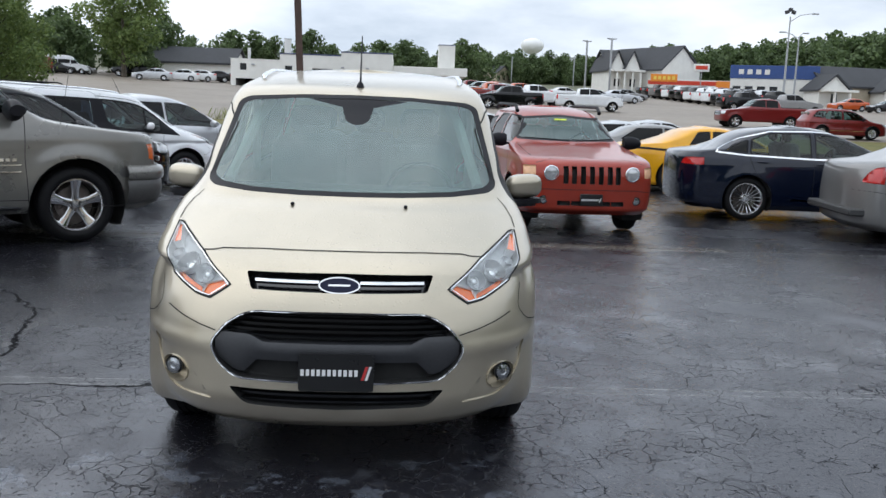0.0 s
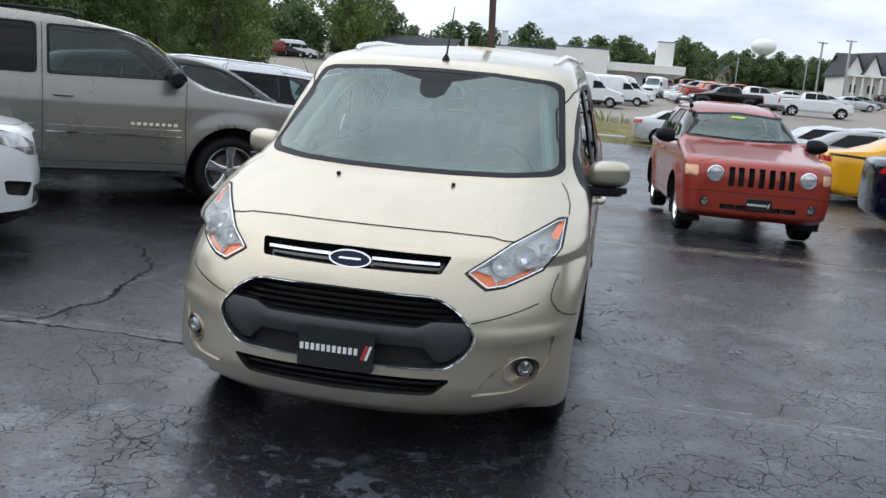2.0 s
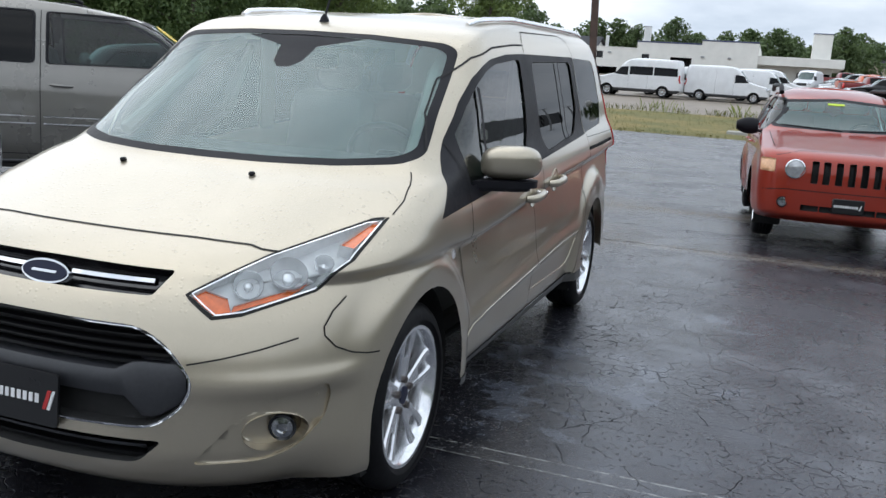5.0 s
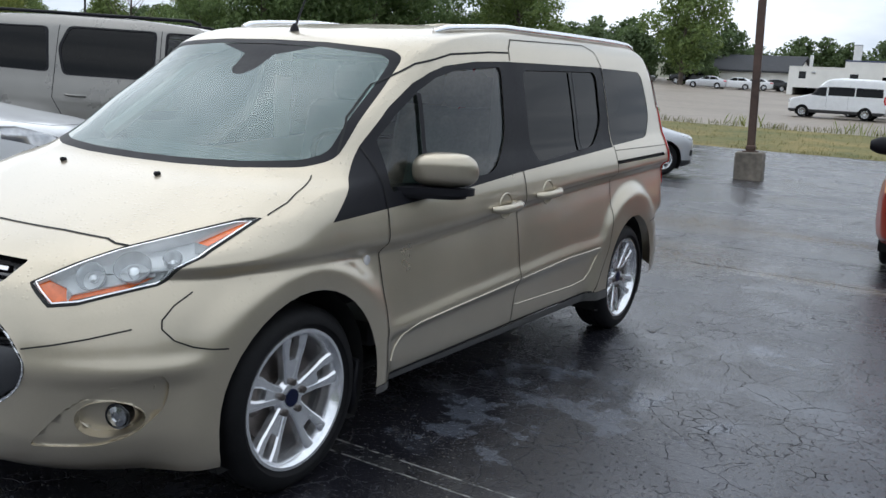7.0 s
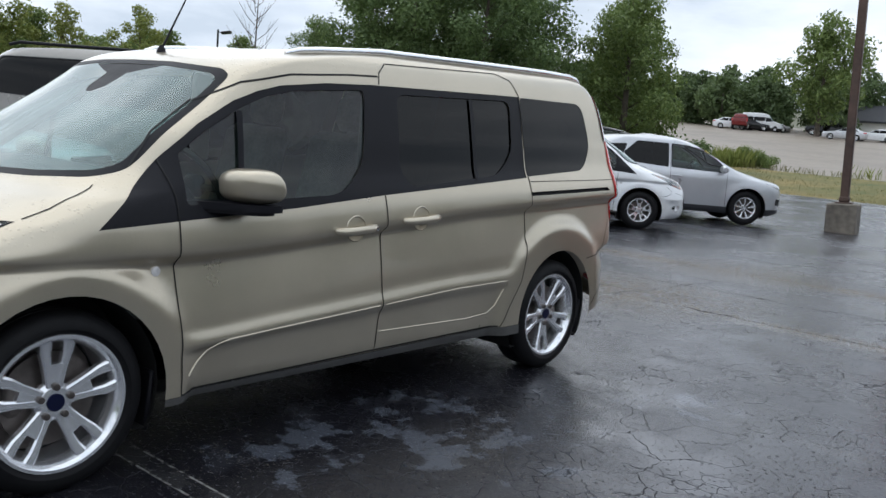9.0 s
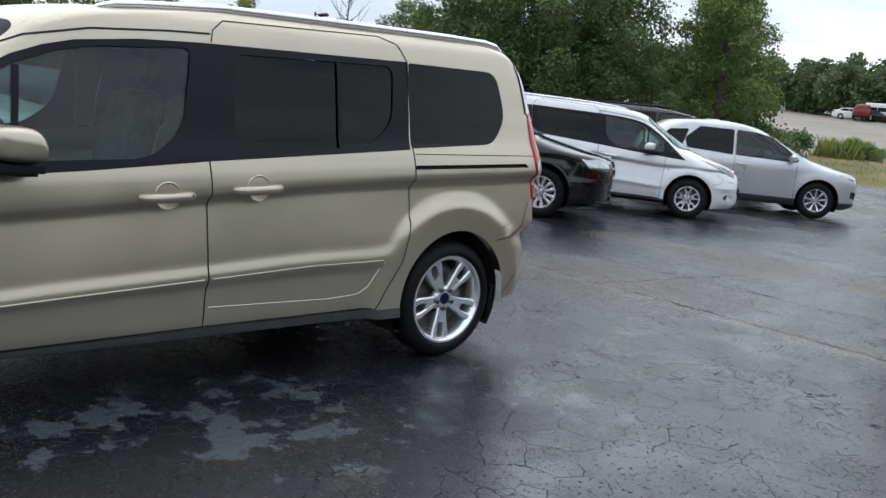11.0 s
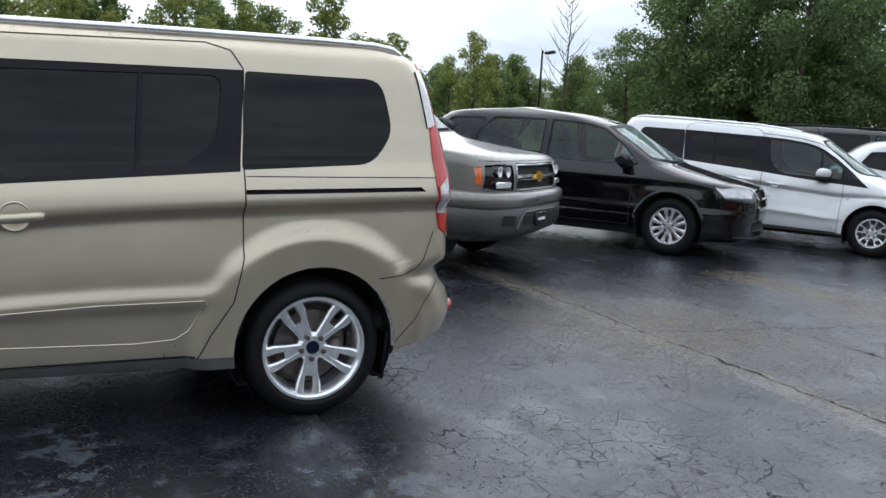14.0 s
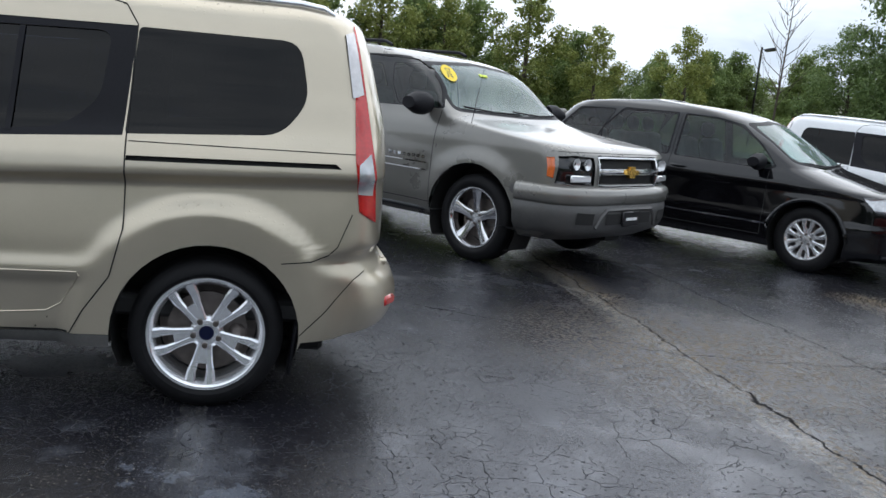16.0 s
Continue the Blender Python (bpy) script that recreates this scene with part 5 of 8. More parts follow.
# ---- other vehicles ----
def spec(wb, foh, roh, w, clear, nose, cowl, wtop, high, rtop, rbase, tail, belt, r, lf=0.5, nf=2.6, arch=0.05, flare=0.015, lr=0.4, wrap=0.26):
    """Loft curves of a car. cowl, wtop, high, rtop and rbase are (y, z) places on its roof line."""
    L = wb + roh
    cy, cz = cowl
    front = [(clear, -foh + 0.14), (clear + 0.08, -foh + 0.02), (nose - 0.22, -foh), (nose - 0.06, -foh + 0.04), (nose, -foh + 0.12), (nose + 0.35 * (cz - nose), -foh + 0.42 * (cy + foh)), (cz - 0.015, cy - 0.12), (cz + 0.02, cy + 0.02),
             wtop[::-1], (wtop[1] + 0.6 * (high[1] - wtop[1]), wtop[0] + 0.30 * (high[0] - wtop[0])), (high[1] - 0.004, high[0] - 0.25), (high[1] + 0.004, high[0])]
    rear = [(clear, L - 0.22), (clear + 0.12, L - 0.02), (0.5 * (clear + tail), L), (tail - 0.08, L - 0.02), (tail, L - 0.07), rbase[::-1], rtop[::-1], (rtop[1] + 0.6 * (high[1] - rtop[1]), rtop[0] - 0.3 * (rtop[0] - high[0])), (high[1] + 0.004, high[0] + 0.25)]
    width = [(clear, w - 0.08), (clear + 0.08, w - 0.025), (0.5, w - 0.005), (0.62, w), (belt - 0.16, w - 0.004), (belt - 0.06, w - 0.018), (belt, w - 0.045), (belt + 0.05, w - 0.075), (wtop[1] - 0.02, w - 0.235), (0.5 * (wtop[1] + high[1]), w - 0.30), (high[1] + 0.004, w - 0.46)]
    k = belt + 0.03
    return dict(front=front, rear=rear, width=width, lf=[(clear, lf), (k - 0.1, lf * 1.1), (k + 0.1, wrap), (high[1], 0.4)], nf=[(clear, nf), (k, nf), (k + 0.1, 2.9), (high[1], 2.4)],
                lr=[(clear, lr), (k - 0.1, lr), (k + 0.1, lr * 0.9), (high[1], 0.45)], nr=[(clear, 2.7), (high[1], 2.6)], plan=[(-foh, 0.985), (0.3, 1.0), (wb, 1.0), (L, 0.96)], arches=[(0, r, r + arch, flare), (wb, r, r + arch, flare)], crown=0.02, wb=wb, r=r, w=w)


def at_hub(hx, hy, heading, track, wb=0.0, rear=False, right=True):
    """Pose of a car whose near-side hub stands at (hx, hy); heading in degrees from +x."""
    a = radians(heading)
    d, rt = Vector((math.cos(a), math.sin(a))), Vector((math.sin(a), -math.cos(a)))
    o = Vector((hx, hy)) + rt * (-track if right else track) + d * (wb if rear else 0)
    return pose(o.x, o.y, ground_z(hx, hy), 0, 0, heading + 90)


SIDE = lambda f: f.normal.x > 0.25 and f.calc_center_median().x > 0.3
NOSE = lambda f: f.normal.y < -0.20 and f.calc_center_median().y < -0.38
TAIL = lambda f: f.normal.y > 0.05 and f.calc_center_median().y > 3.4


def vehicle(name, m, label, category, s, mat, wheel, screen, glazing, features=(), gaps=(), rows=2, res=1, clad=None, cab=True, group="", track=None, screen_gl=None, mirror_at=None, handles=(), tyre_h=0.11, mirror_mat=None):
    """A car from its loft: windscreen, side glazing, lamps and grilles cut out of the body."""
    car = thing(name, m, label, category, group)
    sh = Shell(s, res, 44 if res > 1 else 34, 16 if res > 1 else 12, 10)
    for yc, zc, r, *_ in s["arches"]:
        sh.cut([oval(yc, zc, r, r, 28)], "x", lambda f: f.calc_center_median().x > 0.45, drop=True)
    made = []
    wl2 = screen[-1][1] + 0.3
    scr = lambda f: f.normal.y < -0.08 and f.calc_center_median().z > screen[0][1] - 0.05 and f.calc_center_median().y < 2.2 and f.calc_center_median().y > -0.6
    k1 = sh.cut([rounded([(p[0], p[1]) for p in screen], [0] + [0.05] * (len(screen) - 2) + [0])], "y", scr)
    k2 = sh.cut([rounded([(-0.02, screen[0][1] + 0.03)] + [(p[0] - 0.045, p[1] + (0.03 if p[1] < 0.5 * (screen[0][1] + screen[-1][1]) else -0.03)) for p in screen[1:-1]] + [(-0.02, screen[-1][1] - 0.03)], [0] + [0.04] * (len(screen) - 2) + [0])], "y", scr)
    sides = []
    for nm, poly, gm, rad in glazing:
        a = sh.cut([rounded(grown(poly, 0.028), rad)], "x", SIDE)
        b = sh.cut([rounded(poly, rad)], "x", SIDE)
        sides.append((nm, a, b, gm))
    if clad:
        kc = sh.cut(clad[0], clad[1], SIDE if clad[1] == "x" else NOSE)
    feats = []
    for nm, polys, view, fm, depth, pair, lab in features:
        ok = {"y": NOSE, "x": SIDE, "r": TAIL}[view]
        feats.append((nm, sh.cut(polys, "y" if view == "r" else view, ok), fm, depth, pair, lab))
    child("body", sh.mesh("body", 0, mat), car)
    child("windscreen_border", sh.mesh("windscreen_border", k1, BLACK_TRIM, 0.001), car)
    child("windscreen", sh.mesh("windscreen", k2, screen_gl or GLASS_SCREEN, 0.002), car)
    for nm, a, b, gm in sides:
        for flip in (False, True):
            t = child("window_trim", sh.mesh("window_trim", a, BLACK_TRIM, 0.002, mirror=False, flip=flip), car)
            child(nm, sh.mesh(nm, b, gm, 0.008, mirror=False, flip=flip), car)
    for nm, k, fm, depth, pair, lab in feats:
        for flip in ((False, True) if pair else (False,)):
            child(nm, sh.mesh(nm, k, fm, depth, depth, mirror=not pair, flip=flip), car, lab)
    if clad:
        child("bumper_cover", sh.mesh("bumper_cover", kc, clad[2], -0.002), car)
    gp = Build()
    for pts, ax in gaps:
        sh.ribbon(gp, pts, ax, 0.008)
    if gp.v:
        part("panel_gap", gp, DARK_GAP, car)
    for y, z in handles:
        p, n = sh.at((y, z), "x")
        for sg in (1, -1):
            part("door_handle", Build().tube([(sg * p.x, y - 0.10, z), (sg * (p.x + 0.03), y - 0.06, z), (sg * (p.x + 0.03), y + 0.06, z + 0.003), (sg * p.x, y + 0.10, z + 0.005)], [0.010, 0.014, 0.014, 0.010], 6), mat, car)
    if mirror_at:
        y, z, sx = mirror_at
        p, n = sh.at((y, z), "x")
        for sg in (1, -1):
            x0 = p.x
            rws = []
            for i in range(8):
                u = i / 7
                hh = sx * 0.085 * math.sin(math.pi * min(0.95, 0.25 + 0.65 * u)) ** 0.6
                rws.append([(sg * (x0 + 0.05 + 0.21 * sx * u), y - 0.02 + 0.06 * sx * math.cos(a), z + 0.05 + hh * math.sin(a)) for a in [2 * math.pi * k / 14 for k in range(14)]])
            mr = part("door_mirror", Build().grid(rws, wrap=True).fan(rws[0]).fan(rws[-1]), mirror_mat or BLACK_TRIM, car)
            part("mirror_arm", Build().tube([(sg * (x0 - 0.02), y, z - 0.01), (sg * (x0 + 0.1), y - 0.01, z + 0.01)], 0.03, 6, 0.6), BLACK_TRIM, mr)
    arch_liners(car, s["arches"], s["w"] - 0.01)
    floor_pan(car, s, s["front"][0][0])
    if cab:
        cabin(car, s["cab_y"] if "cab_y" in s else 0.75, screen[0][1], s["wb"], s["w"] - 0.14, 1 if category == "car" else rows, screen[0][1] - 0.42)
    put_wheels(car, wheel, track or s["w"] - 0.045, s["wb"], s["r"], tyre_h, nuts=cab)
    return car, sh


FIVE_POLISHED = wheel_meshes("five_spoke_polished", 0.40, 0.27, 0.275, 5, 1, 0, 0.105, POLISHED, ALLOY, 6, 0.03)
TEN_SILVER = wheel_meshes("hubcap", 0.36, 0.225, 0.226, 6, 2, 0.044, 0.062, ALLOY, ALLOY, 5, 0.01, 0.12)
FIVE_SILVER = wheel_meshes("five_spoke", 0.345, 0.215, 0.222, 5, 1, 0, 0.07, ALLOY, ALLOY, 5, 0.02)
TEN_POLISHED = wheel_meshes("multi_spoke", 0.345, 0.235, 0.252, 10, 2, 0.028, 0.026, POLISHED, ALLOY, 5, 0.03)
DARK_SPOKE = wheel_meshes("dark_spoke", 0.355, 0.245, 0.255, 5, 2, 0.045, 0.045, ALLOY, GLOSS_BLACK, 5, 0.03)
NINE_SILVER = wheel_meshes("nine_spoke", 0.36, 0.225, 0.225, 9, 1, 0, 0.036, ALLOY, ALLOY, 5, 0.02)
SIX_VAN = wheel_meshes("six_spoke", 0.333, 0.215, 0.205, 5, 2, 0.045, 0.035, ALLOY, ALLOY, 5, 0.02, 0.12)


def rect(x0, x1, z0, z1):
    return [(x0, z0), (x1, z0), (x1, z1), (x0, z1)]


# the tall grey estate
S_SUB = spec(3.302, 1.02, 1.32, 1.005, 0.33, 1.145, (0.20, 1.285), (0.92, 1.80), (2.5, 1.955), (4.12, 1.875), (4.50, 1.25), 1.10, 1.27, 0.40, 0.34, 3.2, 0.10, 0.03, 0.3, 0.19)
S_SUB["width"] = [(0.33, 0.90), (0.42, 0.97), (0.6, 0.998), (0.85, 1.005), (1.05, 1.0), (1.16, 0.985), (1.22, 0.97), (1.30, 0.945), (1.5, 0.895), (1.7, 0.835), (1.80, 0.795), (1.87, 0.74), (1.935, 0.65), (1.959, 0.55)]
S_SUB["cab_y"] = 0.66
sub, sub_sh = vehicle("suv", at_hub(-3.15, 5.17, 38, 0.96), "large taupe-grey four-wheel-drive estate with a chrome grille on wet asphalt", "suv", S_SUB, GREY_PAINT, FIVE_POLISHED,
    [(-0.02, 1.315), (0.84, 1.335), (0.872, 1.36), (0.755, 1.78), (-0.02, 1.83)],
    [("front_window", [(0.50, 1.36), (0.66, 1.56), (0.88, 1.745), (1.05, 1.80), (1.84, 1.815), (1.84, 1.335)], GLASS_SIDE, 0.04), ("rear_window", [(1.98, 1.335), (1.98, 1.815), (2.82, 1.81), (2.90, 1.60), (2.84, 1.345)], GLASS_DARK, 0.06), ("cargo_window", [(3.02, 1.36), (3.06, 1.80), (4.02, 1.78), (4.16, 1.40)], GLASS_DARK, 0.06)],
    [("headlamp", [[(0.575, 1.065), (0.80, 1.075), (0.93, 1.06), (0.955, 0.83), (0.575, 0.825)]], "y", GLOSS_BLACK, 0.03, True, "dark-backed headlamp"),
     ("turn_signal", [[(0.952, 1.050), (0.992, 1.040), (0.992, 0.89), (0.962, 0.87)]], "y", AMBER, -0.003, True, "amber corner lens"),
     ("grille", [rounded([(-0.02, 1.08), (0.535, 1.085), (0.54, 0.82), (-0.02, 0.81)], [0, 0.03, 0.03, 0])], "y", CHROME, -0.012, False, "chrome grille frame"),
     ("grille_mesh", [rect(-0.02, 0.505, 0.975, 1.055), rect(-0.02, 0.505, 0.84, 0.925)], "y", DARK_GAP, 0.03, False, "black mesh"),
     ("lower_intake", [rounded([(-0.02, 0.58), (0.62, 0.585), (0.56, 0.47), (-0.02, 0.46)], [0, 0.03, 0.03, 0])], "y", DARK_GAP, 0.05, False, ""),
     ("fog_recess", [rounded([(0.60, 0.585), (0.80, 0.60), (0.80, 0.49), (0.62, 0.48)], 0.03)], "y", DARK_GAP, 0.04, True, "")],
    [([(0.50, 1.33), (0.52, 0.9), (0.50, 0.45)], "x"), ([(1.91, 1.83), (1.91, 0.48)], "x"), ([(2.93, 1.83), (2.95, 1.1), (2.75, 0.75)], "x"), ([(0.5, 0.475), (2.75, 0.475)], "x"), ([(0, 1.105), (0.55, 1.105), (0.95, 1.10)], "y")],
    3, 2, ([[(-0.02, 0.79), (1.1, 0.79), (1.1, 0.30), (-0.02, 0.30)]], "y", GREY_CLAD), True, "", 0.96, None, (0.66, 1.33, 1.3), [(1.72, 1.13), (2.72, 1.13)], 0.135)
MOULDING = simple("taupe_moulding", (0.24, 0.23, 0.20), 0.3, 0.5)
for sg in (1, -1):
    p, n = sub_sh.at((sg * 0.0, 0.95), "y")
    for y0, y1 in ((0.56, 1.88), (1.95, 2.78)):
        for dz, wd, up, mt in ((0.0, 0.085, 0.012, GREY_PAINT), (0.034, 0.012, 0.015, CHROME), (-0.034, 0.012, 0.015, CHROME)):
            st = sub_sh.ribbon(Build(), [(y0, 0.80 + dz), (y1, 0.80 + dz)], "x", wd, up, False, 0.05)
            st.v = [(sg * a, b, c) for a, b, c in st.v]
            part("door_moulding", st, mt, sub)
    bulbs = Build()
    for bx, bz in ((0.665, 1.005), (0.79, 1.005)):
        q, n = sub_sh.at((sg * bx, bz), "y", -0.008)
        bulbs.lathe([(0.02, 0.02), (0.0, 0.05), (-0.008, 0.052), (-0.008, 0.046), (0.015, 0.015)], 18, "y", tuple(q))
    q, n = sub_sh.at((sg * 0.74, 0.88), "y", -0.006)
    bulbs.box(tuple(q), (0.26, 0.02, 0.06), 0.01, Matrix.Rotation(sg * radians(10), 4, "Z"))
    part("lamp_bowl", bulbs, REFLECTOR, sub)
    rail = [(1.55, 1.93), (1.65, 1.965), (3.9, 1.955), (4.02, 1.92)]
    part("roof_rail", Build().tube([(sg * 0.60, y, z) for y, z in rail], 0.018, 8), BLACK_TRIM, sub)
    for y in (0.62,):
        for i in range(8):
            q, n = sub_sh.at((0.62 + 0.062 * i, 0.885), "x", 0.003)
            part("badge_letter", Build().box((sg * q.x, q.y, q.z), (0.004, 0.040, 0.030)), CHROME, sub, "", None, False)


def wrap_rows(sh, stations, prof):
    """Rows along a car's nose from wheel arch to wheel arch; prof gives (height, stand-off) pairs."""
    rows = []
    for z, off in prof:
        half = []
        for ax, k in stations:
            p, n = sh.at((k, z), ax)
            while p is None:
                k *= 0.985
                p, n = sh.at((k, z), ax)
            n = Vector((n.x, n.y, 0)).normalized()
            half.append(p + n * off)
        rows.append(half + [Vector((-p.x, p.y, p.z)) for p in reversed(half[:-1])])
    return rows


AROUND = [("x", -0.505), ("x", -0.58), ("x", -0.65), ("y", 0.975), ("y", 0.955), ("y", 0.92), ("y", 0.86), ("y", 0.76), ("y", 0.62), ("y", 0.46), ("y", 0.30), ("y", 0.15), ("y", 0.0)]
part("front_bumper", Build().grid(wrap_rows(sub_sh, AROUND, [(0.815, 0.002), (0.805, 0.040), (0.785, 0.062), (0.74, 0.074), (0.69, 0.072), (0.665, 0.055), (0.655, 0.03)])), GREY_PAINT, sub, "taupe-grey upper bumper")
part("bumper_valance", Build().grid(wrap_rows(sub_sh, AROUND, [(0.66, 0.035), (0.64, 0.050), (0.55, 0.058), (0.46, 0.050), (0.40, 0.025), (0.36, -0.03)])), GREY_CLAD, sub, "dark grey lower bumper")
part("lower_intake", sub_sh.ribbon(Build(), [(-0.40, 0.535), (0.0, 0.535), (0.40, 0.535)], "y", 0.10, 0.061, False), DARK_GAP, sub)
for sg in (1, -1):
    part("fog_recess", sub_sh.ribbon(Build(), [(sg * 0.58, 0.54), (sg * 0.68, 0.545), (sg * 0.78, 0.55)], "y", 0.10, 0.061, False), DARK_GAP, sub)
    part("bumper_rib", sub_sh.ribbon(Build(), [(sg * 0.53, 0.46), (sg * 0.47, 0.56), (sg * 0.40, 0.615), (0.0, 0.62)], "y", 0.02, 0.050, False, 0.05, 0.022), GREY_CLAD, sub)
q, n = sub_sh.at((0, 0.95), "y")
part("badge", Build().prism([(-0.115, -0.022), (-0.05, -0.022), (-0.042, -0.052), (0.05, -0.052), (0.042, -0.022), (0.115, -0.022), (0.105, 0.022), (0.045, 0.022), (0.038, 0.052), (-0.055, 0.052), (-0.047, 0.022), (-0.105, 0.022)], "y", -0.03, 0.01), GOLD_METAL, sub, "gold cross-shaped badge", Matrix.Translation(q))
q, n = sub_sh.at((0, 0.53), "y")
sub_plate = part("number_plate", Build().box((0, q.y - 0.075, 0.53), (0.30, 0.02, 0.14), 0.01), PLATE_BLACK, sub)
part("lettering", Build().box((0, q.y - 0.087, 0.53), (0.20, 0.004, 0.026)), WHITE_INK, sub_plate, "white bar", None, False)
part("running_board", Build().box((0, 1.65, 0.40), (1.96, 2.3, 0.05), 0.02), CHARCOAL, sub)
part("aerial", Build().tube([(-0.93, 0.15, 1.2), (-0.94, 0.05, 1.75)], [0.004, 0.002], 5), BLACK_TRIM, sub)


def sticker(sh, parent, x, z, rx, ry, mat, text=None, roll=0.0):
    """An oval or oblong sticker inside a windscreen."""
    p, n = sh.at((x, z), "y", 0.004)
    m = Matrix.Translation(p) @ n.to_track_quat("Z", "Y").to_matrix().to_4x4() @ Matrix.Rotation(roll, 4, "Z")
    shape = oval(0, 0, rx, ry, 24) if text else rounded([(-rx, -ry), (rx, -ry), (rx, ry), (-rx, ry)], 0.006)
    st = part("window_sticker", Build().prism(shape, "z", 0, 0.002), mat, parent, "bright sticker on the windscreen", m)
    if text:
        cu = bpy.data.curves.new("year", "FONT")
        cu.body, cu.size, cu.align_x, cu.align_y, cu.extrude = text, ry * 1.05, "CENTER", "CENTER", 0.0005
        tmp = new("year", cu)
        me = bpy.data.meshes.new_from_object(tmp.evaluated_get(bpy.context.evaluated_depsgraph_get()))
        bpy.data.objects.remove(tmp)
        me.materials.append(PLATE_BLACK)
        child("year", me, st, "black numerals", Matrix.Translation((0, 0, 0.0035)))


sticker(sub_sh, sub, -0.60, 1.685, 0.140, 0.080, YELLOW_INK, "2012", radians(80))
sticker(sub_sh, sub, -0.10, 1.70, 0.06, 0.02, LIME_INK)

def wipers(sh, car, pts):
    for line in pts:
        part("wiper", sh.ribbon(Build(), line, "y", 0.02, 0.012, False, 0.05, 0.009), BLACK_TRIM, car)


wipers(sub_sh, sub, ([(-0.75, 1.375), (-0.40, 1.345), (0.02, 1.345)], [(-0.05, 1.365), (0.35, 1.345), (0.72, 1.36)]))

# the black crossover
S_JOU = spec(2.89, 1.02, 1.05, 0.92, 0.22, 0.90, (0.04, 1.09), (0.88, 1.58), (2.1, 1.725), (3.35, 1.63), (3.80, 1.12), 1.05, 1.05, 0.36, 0.55, 2.6, 0.055, 0.022)
S_JOU["cab_y"] = 0.48
S_JOU["width"] = [(0.22, 0.85), (0.30, 0.90), (0.42, 0.905), (0.50, 0.918), (0.56, 0.920), (0.62, 0.908), (0.78, 0.904), (0.86, 0.902), (0.90, 0.920), (0.94, 0.918), (1.0, 0.895), (1.05, 0.872), (1.10, 0.845), (1.56, 0.685), (1.65, 0.62), (1.729, 0.46)]
jou, jou_sh = vehicle("crossover", at_hub(-3.92, 9.10, 38, 0.875), "glossy black seven-seat crossover with silver hubcaps on wet asphalt", "suv", S_JOU, BLACK_PAINT, TEN_SILVER,
    [(-0.02, 1.12), (0.70, 1.145), (0.745, 1.17), (0.62, 1.55), (-0.02, 1.60)],
    [("front_window", [(0.46, 1.11), (0.68, 1.32), (0.96, 1.50), (1.25, 1.56), (1.66, 1.585), (1.66, 1.10), (0.54, 1.075)], GLASS_SIDE, 0.03), ("rear_window", [(1.78, 1.10), (1.78, 1.585), (2.50, 1.58), (2.74, 1.32), (2.70, 1.14)], GLASS_SIDE, 0.04), ("cargo_window", [(2.82, 1.17), (2.64, 1.565), (3.15, 1.54), (3.42, 1.24)], GLASS_SIDE, 0.05)],
    [("headlamp", [[(0.50, 0.865), (0.76, 0.90), (0.885, 0.90), (0.86, 0.76), (0.54, 0.735)]], "y", LENS_GREY, -0.002, True, "clear headlamp with an orange marker"),
     ("grille", [rounded([(-0.02, 0.87), (0.46, 0.865), (0.42, 0.66), (-0.02, 0.65)], [0, 0.03, 0.04, 0])], "y", DARK_GAP, 0.03, False, "dark grille"),
     ("grille_bar", [rect(-0.02, 0.44, 0.75, 0.775), rect(-0.02, 0.03, 0.66, 0.86)], "y", CHROME, -0.01, False, "chrome cross bar"),
     ("lower_intake", [rect(-0.02, 0.55, 0.36, 0.47)], "y", DARK_GAP, 0.03, False, "")],
    [([(0.50, 1.05), (0.50, 0.35)], "x"), ([(1.72, 1.58), (1.72, 0.35)], "x"), ([(2.80, 1.15), (2.80, 0.9), (2.50, 0.55)], "x"), ([(0.5, 0.34), (2.5, 0.34)], "x")], 3, 1, None, True, "", None, None, (0.62, 1.09, 1.15), [(1.58, 0.98), (2.62, 0.99)])
part("side_moulding", jou_sh.ribbon(Build(), [(0.45, 0.47), (2.42, 0.47)], "x", 0.02, 0.004), CHROME, jou)
for sg in (1, -1):
    for yc in (0.0, 2.89):
        lip = jou_sh.ribbon(Build(), [(yc + 0.435 * math.cos(a), 0.36 + 0.435 * math.sin(a)) for a in [math.pi * (0.02 + 0.96 * k / 24) for k in range(25)]], "x", 0.05, 0.0, False, 0.03, 0.022)
        lip.v = [(sg * a, b, c) for a, b, c in lip.v]
        part("arch_lip", lip, BLACK_PAINT, jou)
part("chin", jou_sh.ribbon(Build(), [(-0.80, 0.30), (-0.4, 0.275), (0.0, 0.27), (0.4, 0.275), (0.80, 0.30)], "y", 0.03, 0.01, False, 0.05, 0.022), BLACK_TRIM, jou)
part("bumper_line", jou_sh.ribbon(Build(), [(0.0, 0.60), (0.5, 0.60), (0.88, 0.62)], "y", 0.008, 0.002, True, 0.03), DARK_GAP, jou)
part("grille_outline", jou_sh.ribbon(Build(), [(0.0, 0.875), (0.46, 0.868), (0.425, 0.655), (0.0, 0.648)], "y", 0.02, 0.006, True, 0.04, 0.008), CHROME, jou)

wipers(jou_sh, jou, ([(-0.62, 1.16), (-0.30, 1.135), (0.02, 1.135)], [(0.05, 1.14), (0.60, 1.16)]))
# the silver van, same shape as the gold one
people_van(at_hub(-3.74, 12.55, 38, 0.838) , paint("pale_silver_paint", (0.76, 0.77, 0.78), 0.2, 0.3), "pale silver people carrier with black window surrounds on wet asphalt", SIX_VAN, False)

